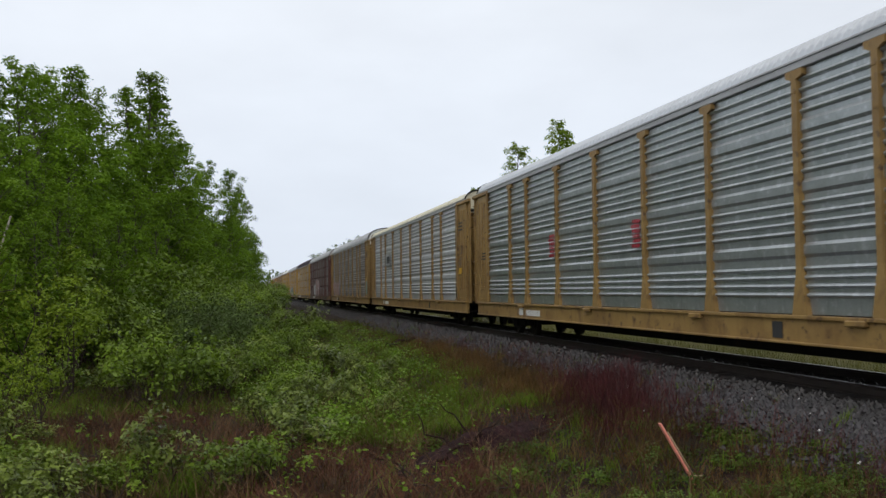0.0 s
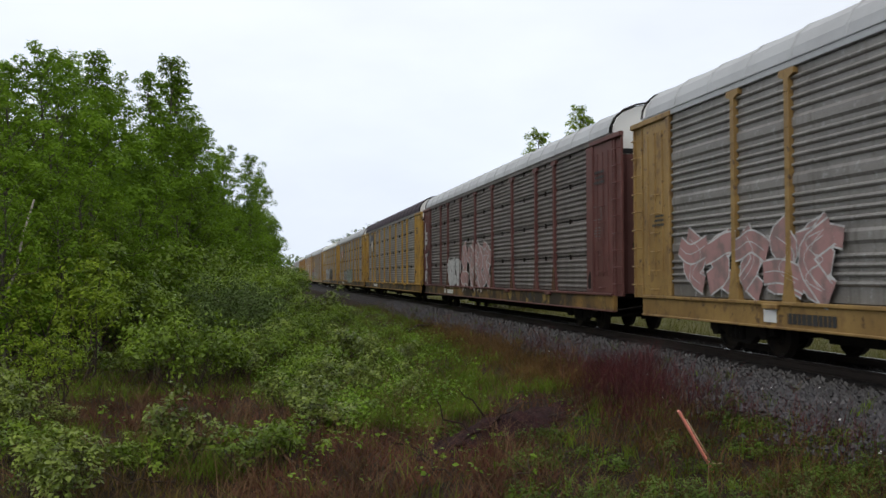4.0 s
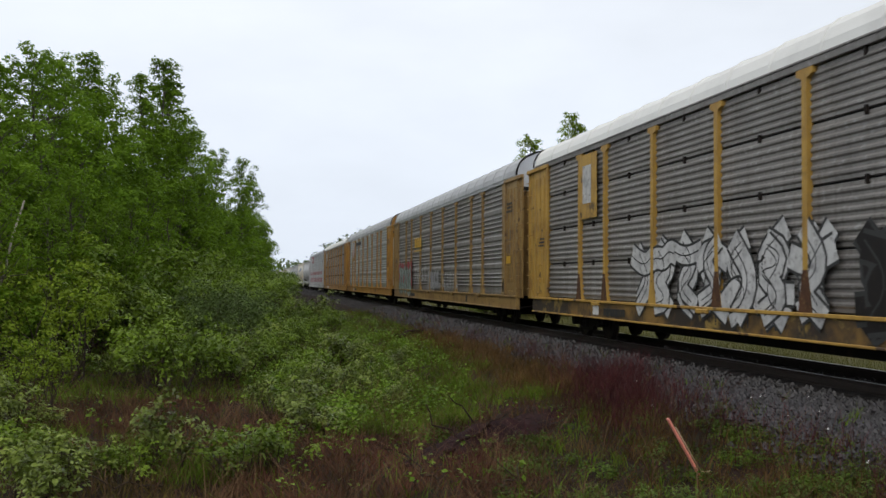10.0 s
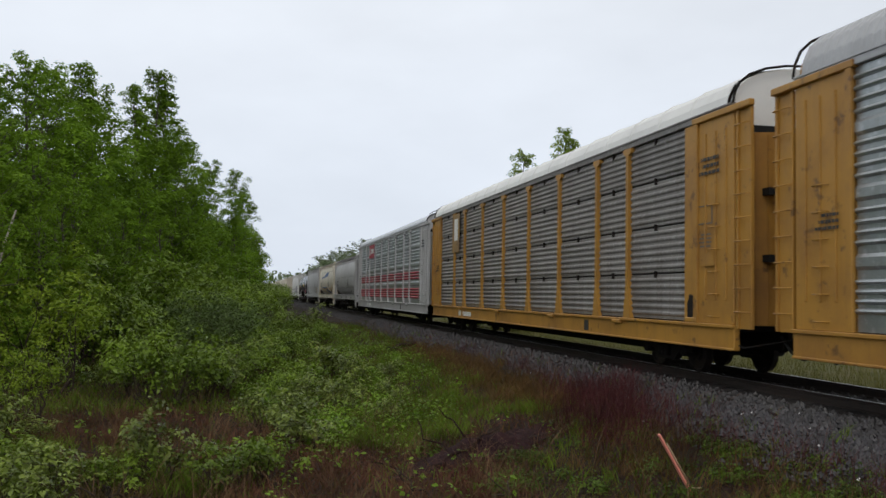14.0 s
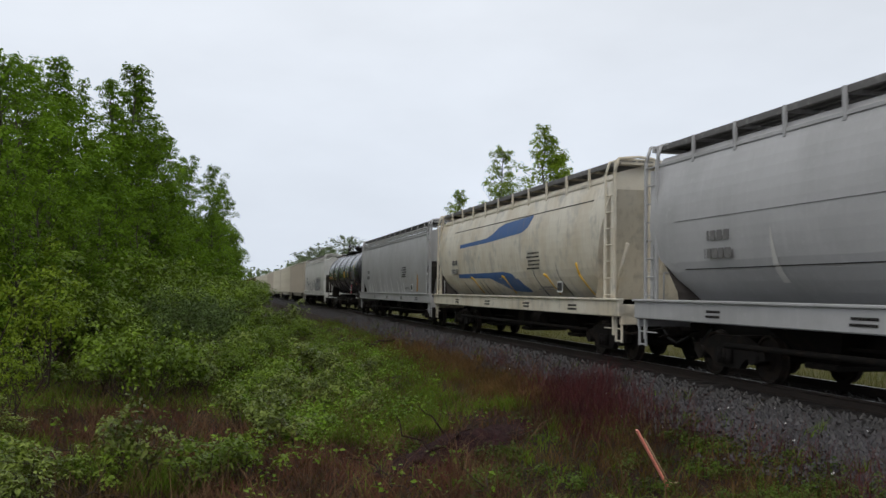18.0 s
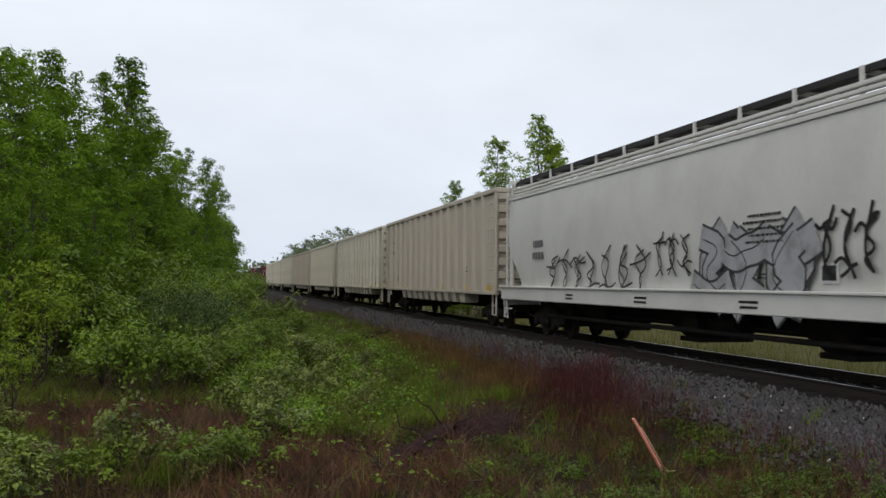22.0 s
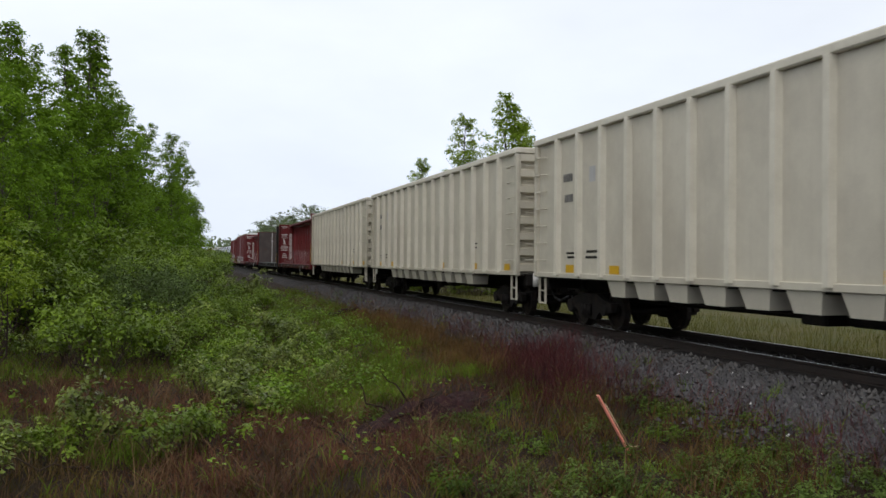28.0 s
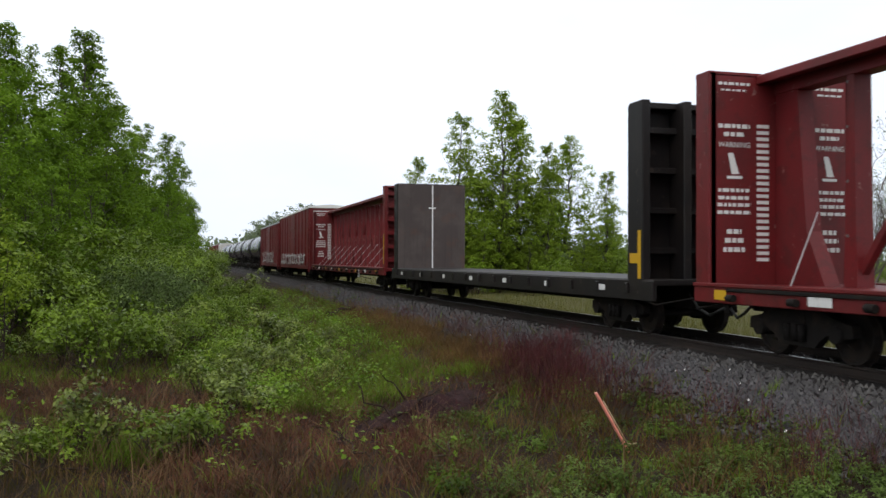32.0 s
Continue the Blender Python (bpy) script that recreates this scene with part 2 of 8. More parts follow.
wheel_steel = surface("dark_wheel_steel", (0.014, 0.011, 0.010), 0.65, 0.1, spots=[(6.0, 0.5, 0.1, (0.03, 0.020, 0.014), 0.7)], gloss=0.25)
hose_rubber = surface("black_hose_rubber", (0.015, 0.015, 0.015), 0.6)
white_paint = surface("white_marking_paint", (0.72, 0.72, 0.70), 0.6, spots=[(5, 0.62, 0.06, (0.5, 0.5, 0.48), 0.7)])
black_paint = surface("black_marking_paint", (0.03, 0.03, 0.03), 0.6)
stencil_grey = surface("worn_grey_stencil_paint", (0.13, 0.125, 0.12), 0.7, spots=[(6, 0.6, 0.08, (0.25, 0.24, 0.23), 0.7)])
red_paint = surface("red_marking_paint", (0.36, 0.03, 0.045), 0.55, spots=[(4, 0.6, 0.08, (0.25, 0.03, 0.04), 0.6)])
navy_paint = surface("navy_marking_paint", (0.02, 0.03, 0.11), 0.5)
blue_paint = surface("blue_stripe_paint", (0.045, 0.125, 0.33), 0.55, spots=[(1.6, 0.57, 0.1, (0.09, 0.15, 0.27), 0.6)], streak=0.3, streak_colour=(0.2, 0.19, 0.17))
pink_paint = surface("pink_spray_paint", (0.36, 0.20, 0.19), 0.7, spots=[(3.0, 0.54, 0.1, (0.18, 0.14, 0.13), 0.8)])
silver_spray = surface("silver_spray_paint", (0.34, 0.34, 0.35), 0.6, spots=[(3.0, 0.55, 0.1, (0.20, 0.195, 0.19), 0.8)])
teal_paint = surface("pale_green_spray_paint", (0.25, 0.36, 0.30), 0.7, spots=[(1.2, 0.52, 0.1, (0.40, 0.43, 0.41), 0.8), (3.5, 0.54, 0.10, (0.15, 0.155, 0.145), 0.75)], streak=0.4, streak_colour=(0.13, 0.12, 0.11))
chalk_paint = surface("chalky_white_spray_paint", (0.54, 0.54, 0.53), 0.8, spots=[(3.0, 0.56, 0.1, (0.33, 0.33, 0.33), 0.8), (7.0, 0.60, 0.06, (0.18, 0.17, 0.165), 0.7)], streak=0.35, streak_colour=(0.2, 0.19, 0.18))
halo_yellow = surface("yellow_spray_haze", (0.60, 0.43, 0.08), 0.7, spots=[(3.0, 0.56, 0.12, (0.55, 0.51, 0.415), 0.9)])
halo_orange = surface("orange_spray_haze", (0.58, 0.27, 0.08), 0.7, spots=[(3.0, 0.56, 0.12, (0.55, 0.51, 0.415), 0.9)])
halo_faint = surface("faint_grey_spray_haze", (0.44, 0.40, 0.32), 0.7, spots=[(4.0, 0.50, 0.12, (0.55, 0.51, 0.415), 0.9)])
sticker_yellow = surface("yellow_reflector_sticker", (0.62, 0.36, 0.02), 0.4)
grey_paint = surface("pale_grey_paint", (0.46, 0.455, 0.455), 0.42, spots=[(0.5, 0.54, 0.14, (0.35, 0.345, 0.34), 0.8), (5, 0.66, 0.04, (0.5, 0.5, 0.49), 0.5)], grain=0.05, streak=0.3, streak_colour=(0.52, 0.52, 0.51))
pearl_paint = surface("light_grey_paint", (0.42, 0.42, 0.42), 0.5, spots=[(0.5, 0.52, 0.14, (0.32, 0.315, 0.31), 0.8), (2.2, 0.66, 0.05, (0.30, 0.25, 0.20), 0.5)], grain=0.05, streak=0.5, streak_colour=(0.56, 0.56, 0.55))
cream_paint = surface("stained_cream_paint", (0.72, 0.67, 0.56), 0.45, spots=[(0.7, 0.55, 0.12, (0.50, 0.40, 0.25), 0.6), (1.6, 0.6, 0.08, (0.34, 0.33, 0.30), 0.6)], grain=0.05, streak=0.4, streak_colour=(0.38, 0.33, 0.24))
ash_paint = surface("ash_white_paint", (0.62, 0.61, 0.575), 0.5, spots=[(0.8, 0.55, 0.12, (0.52, 0.505, 0.465), 0.7)], grain=0.05, streak=0.3, streak_colour=(0.6, 0.59, 0.56))
bone_paint = surface("bone_coloured_paint", (0.55, 0.51, 0.415), 0.5, spots=[(0.9, 0.54, 0.12, (0.43, 0.395, 0.32), 0.8), (2.5, 0.58, 0.10, (0.50, 0.46, 0.375), 0.7), (0.35, 0.60, 0.10, (0.36, 0.31, 0.235), 0.5)], grain=0.04, streak=0.15, streak_colour=(0.40, 0.35, 0.28), vary=0.05)
# ribs and rims: a lighter tone than the walls
bone_rib = surface("lighter_bone_paint", (0.64, 0.60, 0.50), 0.5, spots=[(1.4, 0.56, 0.10, (0.53, 0.49, 0.40), 0.7)], grain=0.04, vary=0.04)
# the black patches carry grime and the sill's shadow together
sill_grime_shade = surface("grimy_shaded_yellow_sill_paint", (0.24, 0.135, 0.032), 0.65, spots=[(0.45, 0.46, 0.06, (0.018, 0.014, 0.012), 0.94), (1.8, 0.60, 0.05, (0.36, 0.24, 0.06), 0.8), (5.0, 0.62, 0.04, (0.05, 0.028, 0.018), 0.8)], grain=0.12)
tan_paint = surface("dingy_tan_paint", (0.50, 0.45, 0.37), 0.6, spots=[(0.6, 0.55, 0.14, (0.43, 0.38, 0.31), 0.7)], grain=0.05, streak=0.4, streak_colour=(0.30, 0.24, 0.18), vary=0.04)
barn_red = surface("barn_red_paint", (0.150, 0.012, 0.014), 0.5, spots=[(0.9, 0.54, 0.12, (0.095, 0.014, 0.014), 0.8), (2.6, 0.60, 0.06, (0.07, 0.014, 0.013), 0.6), (6, 0.68, 0.03, (0.3, 0.2, 0.18), 0.6)], grain=0.12, gloss=0.3, streak=0.35, streak_colour=(0.10, 0.02, 0.018))
tank_matt = surface("matt_black_tank_paint", (0.016, 0.014, 0.015), 0.6, spots=[(1.2, 0.56, 0.1, (0.028, 0.024, 0.023), 0.7)], grain=0.1, gloss=0.3)
tank_black = surface("glossy_black_tank_paint", (0.026, 0.024, 0.030), 0.24, gloss=0.75, spots=[(1.0, 0.56, 0.1, (0.04, 0.04, 0.042), 0.7)], grain=0.1, streak=0.3, streak_colour=(0.05, 0.048, 0.045))
char_paint = surface("charcoal_paint", (0.010, 0.008, 0.008), 0.55, spots=[(1.2, 0.58, 0.1, (0.022, 0.016, 0.013), 0.7), (5.0, 0.68, 0.03, (0.07, 0.05, 0.04), 0.6)], grain=0.15, gloss=0.3, streak=0.3, streak_colour=(0.035, 0.026, 0.022))
bulkhead_paint = surface("brown_grey_plywood_lining", (0.050, 0.036, 0.033), 0.7, spots=[(0.8, 0.56, 0.12, (0.085, 0.066, 0.060), 0.8), (1.7, 0.62, 0.08, (0.08, 0.035, 0.02), 0.6)], grain=0.1, streak=0.4, streak_colour=(0.028, 0.02, 0.018))

# ---- running gear, shared by all cars ----
CACHE = {}


def cached(key, make):
    if key not in CACHE:
        CACHE[key] = make().mesh(key if isinstance(key, str) else str(key[0]))
    return CACHE[key]


def lathe_x(profile, n=16):
    """A disc turned round the x axis; profile of (x, radius)."""
    s = Shape()
    rings = [[(x, r * math.cos(2 * math.pi * i / n), r * math.sin(2 * math.pi * i / n)) for i in range(n)] for x, r in profile]
    return s.loft(rings, smooth=False)


def wheel_shape():
    return lathe_x([(-0.07, 0.10), (-0.07, 0.16), (-0.03, 0.20), (-0.03, 0.36), (-0.065, 0.38), (-0.065, 0.42), (0.045, 0.425), (0.05, 0.455), (0.075, 0.455), (0.075, 0.38), (0.02, 0.34), (0.02, 0.20), (0.07, 0.10)])


def frame_shape():
    s = Shape()
    out = [(-1.20, 0.42), (-1.18, 0.60), (-0.85, 0.66), (-0.45, 0.80), (0.45, 0.80), (0.85, 0.66), (1.18, 0.60), (1.20, 0.42), (0.98, 0.40), (0.80, 0.48), (0.55, 0.36), (0.40, 0.22), (-0.40, 0.22), (-0.55, 0.36), (-0.80, 0.48), (-0.98, 0.40)]
    s.solid(out, -0.07, 0.07, axis="x")
    for y in (-0.89, 0.89):
        s.tube((-0.13, y, 0.45), (0.13, y, 0.45), 0.13, 10)
    for y in (-0.16, 0.0, 0.16):
        s.tube((-0.11, y, 0.30), (-0.11, y, 0.56), 0.06, 8)
    return s


def truck(car, y, mirror=False):
    body = part("truck", cached("truck_bolster", lambda: Shape().box(-1.1, 1.1, -0.22, 0.22, 0.52, 0.80, 0.04).box(-0.25, 0.25, -0.3, 0.3, 0.78, 1.0, 0.03)), black_iron, car)
    body.location = (0, y, 0)
    for x in (-1.02, 1.02):
        f = part("side_frame", cached("side_frame", frame_shape), black_iron, body)
        f.location = (x, 0, 0)
        if x > 0:
            f.rotation_euler = (0, 0, math.pi)
    for yy in (-0.89, 0.89):
        a = part("axle", cached("axle", lambda: Shape().tube((-1.0, 0, 0), (1.0, 0, 0), 0.08, 10)), black_iron, body)
        a.location = (0, yy, 0.423)
        for x in (-0.76, 0.76):
            w = part("wheel", cached("wheel", wheel_shape), wheel_steel, body)
            w.location = (x, yy, 0.423)
            if x > 0:
                w.rotation_euler = (0, 0, math.pi)
    return body


def coupler(car, y, sign, colour=None):
    def make():
        s = Shape().box(-0.13, 0.13, -0.1, 0.62, 0.72, 1.0, 0.03)
        s.box(-0.2, 0.17, 0.55, 0.86, 0.68, 1.02, 0.06)
        s.box(-0.42, 0.42, -0.12, 0.05, 0.66, 1.06, 0.03)
        return s
    c = part("coupler", cached("coupler", make), black_iron, car)
    c.location = (0, y, 0)
    if sign < 0:
        c.rotation_euler = (0, 0, math.pi)
    h = Shape()
    h.bar([(-0.45, y - 0.25 * sign, 0.85), (-0.47, y + 0.1 * sign, 0.58), (-0.42, y + 0.4 * sign, 0.47), (-0.32, y + 0.75 * sign, 0.62)], 0.028)
    part("brake_hose", h, hose_rubber, car)
    r = Shape()
    r.bar([(-1.42, y - 0.15 * sign, 0.72), (-1.42, y + 0.12 * sign, 0.66), (-0.5, y + 0.16 * sign, 0.80)], 0.018)
    part("uncoupling_lever", r, black_iron, car)


def gear(car, length, inset):
    """Trucks, couplers and the pipes under the floor."""
    h = length / 2
    for sign in (-1, 1):
        truck(car, sign * (h - inset))
        coupler(car, sign * (h - 0.85), sign)
    s = Shape()
    s.tube((-0.6, -h + inset + 1.6, 0.72), (-0.6, h - inset - 1.6, 0.72), 0.03, 6)
    s.tube((0.35, -h + inset + 1.6, 0.66), (0.35, h - inset - 1.6, 0.66), 0.04, 6)
    part("brake_pipe", s, black_iron, car)
    part("brake_cylinder", Shape().tube((-0.75, -1.6, 0.78), (-0.75, -0.7, 0.78), 0.17, 12).box(-1.0, -0.5, -0.4, 0.2, 0.6, 0.95, 0.03), black_iron, car)


def ladder(car, y0, y1, z0, z1, x, material, rungs, r=0.014, name="ladder", stile=0.05):
    s = Shape()
    for y in (y0, y1):
        s.box(x - 0.02, x + 0.03, y - stile / 2, y + stile / 2, z0, z1, 0.006)
    for i in range(rungs):
        z = z0 + (i + 0.6) * (z1 - z0) / rungs
        s.bar([(x + 0.01, y0, z), (x - 0.05, y0 + 0.02, z), (x - 0.05, y1 - 0.02, z), (x + 0.01, y1, z)], r, 5)
    return part(name, s, material, car)


def board(car, name, y0, y1, z0, z1, x, material, label="", thick=0.006):
    """A thin flat marking on the near side."""
    return part(name, Shape().box(x - thick, x, y0, y1, z0, z1), material, car, label)


def bars(car, name, y0, y1, z0, z1, x, material, rows, seed, fill=0.55, label=""):
    """Writing too small to read: rows of short bars."""
    r = random.Random(seed)
    s = Shape()
    pitch = (z1 - z0) / rows
    for i in range(rows):
        z = z1 - (i + 1) * pitch
        y = y0 + r.uniform(0, 0.1) * (y1 - y0)
        end = y1 - r.uniform(0, 0.25) * (y1 - y0)
        while y < end:
            w = r.uniform(0.35, 0.6) * pitch if rows <= 2 else r.uniform(0.3, 1.1) * pitch
            s.box(x - 0.005, x, y, min(y + w, end), z, z + pitch * fill)
            y += w + (0.14 if rows <= 2 else 0.25) * pitch
    return part(name, s, material, car, label)


def spray(car, y0, y1, z0, z1, x, colours, seed, letters, width=0.06, fill=None):
    """Sprayed tags: rounded letter shapes drawn as thick strokes, filled where a colour is given."""
    r = random.Random(seed)
    step = (y1 - y0) / letters
    fills, lines = Shape(), Shape()

    def ribbon(sh, pts, w, dx):
        n = len(pts)
        left, right = [], []
        for i in range(n):
            a, b = pts[max(i - 1, 0)], pts[min(i + 1, n - 1)]
            ty, tz = b[0] - a[0], b[1] - a[1]
            k = math.hypot(ty, tz) or 1
            left.append((x - dx, pts[i][0] - tz / k * w, pts[i][1] + ty / k * w))
            right.append((x - dx, pts[i][0] + tz / k * w, pts[i][1] - ty / k * w))
        sh.add(left + right, [(i, i + 1, n + i + 1, n + i) for i in range(n - 1)])

    def crooked(pts, n=4):
        """A stroke with softened corners."""
        for _ in range(2):
            q = [pts[0]]
            for a, b in zip(pts, pts[1:]):
                q += [(a[0] * 0.75 + b[0] * 0.25, a[1] * 0.75 + b[1] * 0.25), (a[0] * 0.25 + b[0] * 0.75, a[1] * 0.25 + b[1] * 0.75)]
            pts = q + [pts[-1]]
        return pts

    tall_ = z1 - z0
    for i in range(letters):
        cy, lean_ = y0 + (i + 0.5) * step, r.uniform(-0.12, 0.12)
        strokes = []
        for _ in range(r.choice((3, 4, 4)) if fill else r.choice((3, 3, 4))):
            k = r.choice((2, 3, 3, 4))
            side_, up_ = r.choice((-1, 1)), r.choice((0, 1))
            pts = []
            for m in range(k + 1):
                u = side_ * (0.48 if (m + up_) % 2 else -0.30) * r.uniform(0.55, 1.1)
                w = (0.02 + 0.96 * m / k if up_ else 0.98 - 0.96 * m / k) + r.uniform(-0.12, 0.12)
                if len(strokes) % 3 == 2:
                    u, w = (m / k - 0.5) * 1.15, 0.5 + 0.42 * side_ * r.uniform(0.3, 1.0)
                pts.append((cy + step * (u + lean_ * (w - 0.5)), z0 + tall_ * min(1.08, max(-0.04, w))))
            strokes.append(crooked(pts))
        for q, pts in enumerate(strokes):
            if fill:
                wide = min(step, tall_) * r.uniform(0.15, 0.23)
                ribbon(lines, pts, wide + width * 0.55, 0.002 + 0.002 * q)
                ribbon(fills, pts, wide, 0.003 + 0.002 * q)
                if r.random() < 0.6:
                    ribbon(lines, [(a + wide * 0.3, b) for a, b in pts[2:-2]], width * 0.14, 0.010)
            else:
                ribbon(lines, pts, width / 2, 0.006 + 0.001 * q)
        if fill and r.random() < 0.7:
            yd = cy + step * r.uniform(-0.3, 0.3)
            ribbon(lines, [(yd, z0 + 0.1 * tall_), (yd + 0.01, z0 - 0.16 * tall_)], width * 0.2, 0.004)
    if fill:
        part("graffiti_fill", fills.mesh("graffiti_fill", False), fill, car, "sprayed graffiti filling")
    return part("graffiti", lines.mesh("graffiti", False), colours, car, "sprayed graffiti outlines")


# ---- covered car carriers ----
POSTS = (5.6, 7.5, 10.35, 13.2, 16.05, 18.9, 21.7, 23.5)
RIBS = (4.80, 4.63, 4.46, 4.29, 3.82, 3.66, 3.50, 3.34, 2.84, 2.67, 2.52, 2.37, 1.80, 1.66, 1.52, 1.38)
FOLDS = (4.05, 3.09, 2.09)


def rib_profile(skip=()):
    p = [(0, 1.08)]
    marks = sorted([(z, 0.042, 0.05) for z in RIBS if z not in skip] + [(z, 0.12, 0.035) for z in FOLDS])
    for z, half, depth in marks:
        if half > 0.1:
            p += [(0, z - half), (-depth, z - half * 0.55), (-depth, z + half * 0.55), (0, z + half)]
        else:
            p += [(0, z - half), (-depth * 0.75, z - half * 0.6), (-depth, z), (-depth * 0.75, z + half * 0.6), (0, z + half)]
    return p + [(0, 4.96)]


def panel_profile(z0, z1):
    p = [(0.04, z0), (0, z0 + 0.012), (0, z0 + 0.05)]
    n = 6
    pitch = (z1 - z0 - 0.1) / n
    for i in range(n):
        z = z0 + 0.05 + i * pitch
        p += [(0, z + pitch * 0.15), (-0.028, z + pitch * 0.38), (-0.028, z + pitch * 0.62), (0, z + pitch * 0.85)]
    return p + [(0, z1 - 0.05), (0, z1 - 0.012), (0.04, z1)]


def sheet(profile, width):
    s = Shape()
    s.sweep(profile, 0, width)
    back = [(0.06, profile[0][1]), (0.06, profile[-1][1])]
    s.sweep(back, 0, width)
    return s


def roof_arc(k=0.0, rise=1.0):
    half = [(-1.52, 5.10), (-1.49, 5.25), (-1.38, 5.42), (-1.18, 5.55), (-0.85, 5.655), (-0.45, 5.715), (0.0, 5.735)]
    half = [(x, 5.10 + (z - 5.10) * rise) for x, z in half]
    ring = half + [(-x, z) for x, z in reversed(half[:-1])]
    return [(x * (1 + k * 0.012), z + k * (0.02 if z > 5.12 else 0)) for x, z in ring]


def roof_shape(kind, y0, y1, rise=1.0):
    s = Shape()
    rings = []
    if kind == "corrugated":
        pitch, pattern = 0.22, ((0, 0), (0.3, 0), (0.45, 1), (0.85, 1))
    else:
        pitch, pattern = 1.43, ((0, 0), (0.955, 0), (0.965, 1), (0.992, 1))
    n = int((y1 - y0) / pitch)
    pitch = (y1 - y0) / n
    for i in range(n):
        for f, k in pattern:
            ring = roof_arc(k, rise)
            rings.append([(x, y0 + (i + f) * pitch, z) for x, z in ring])
    rings.append([(x, y1, z) for x, z in roof_arc(0.0, rise)])
    s.loft(rings, closed=False, caps=False, smooth=False)
    s.add([(x, y, z - 0.03) for y in (y0, y1) for x, z in roof_arc(0.0, rise)], [(i, i + 1, 13 + i + 1, 13 + i) for i in range(12)])
    return s


def post_shape():
    s = Shape()
    out = [(-0.07, 1.35), (-0.07, 4.80), (-0.22, 4.86), (-0.22, 4.96), (0.22, 4.96), (0.22, 4.86), (0.07, 4.80), (0.07, 1.75), (0.20, 1.05), (-0.20, 1.05), (-0.07, 1.75)]
    s.solid(out[1:], -0.075, 0.03, axis="x")
    for z in (1.95, 2.6, 3.3, 4.0, 4.6):
        s.box(-0.085, -0.07, -0.05, 0.05, z - 0.02, z + 0.02)
    return s


def hood_shape(kind, rise=1.0):
    """The closed upper end of the roof."""
    s = Shape()
    lower = 4.45
    ring = [(-1.44, lower)] + [(x * 0.965, z - 0.03) for x, z in roof_arc(0.0, rise)] + [(1.44, lower)]
    s.solid(ring, 0, 0.1)
    return s


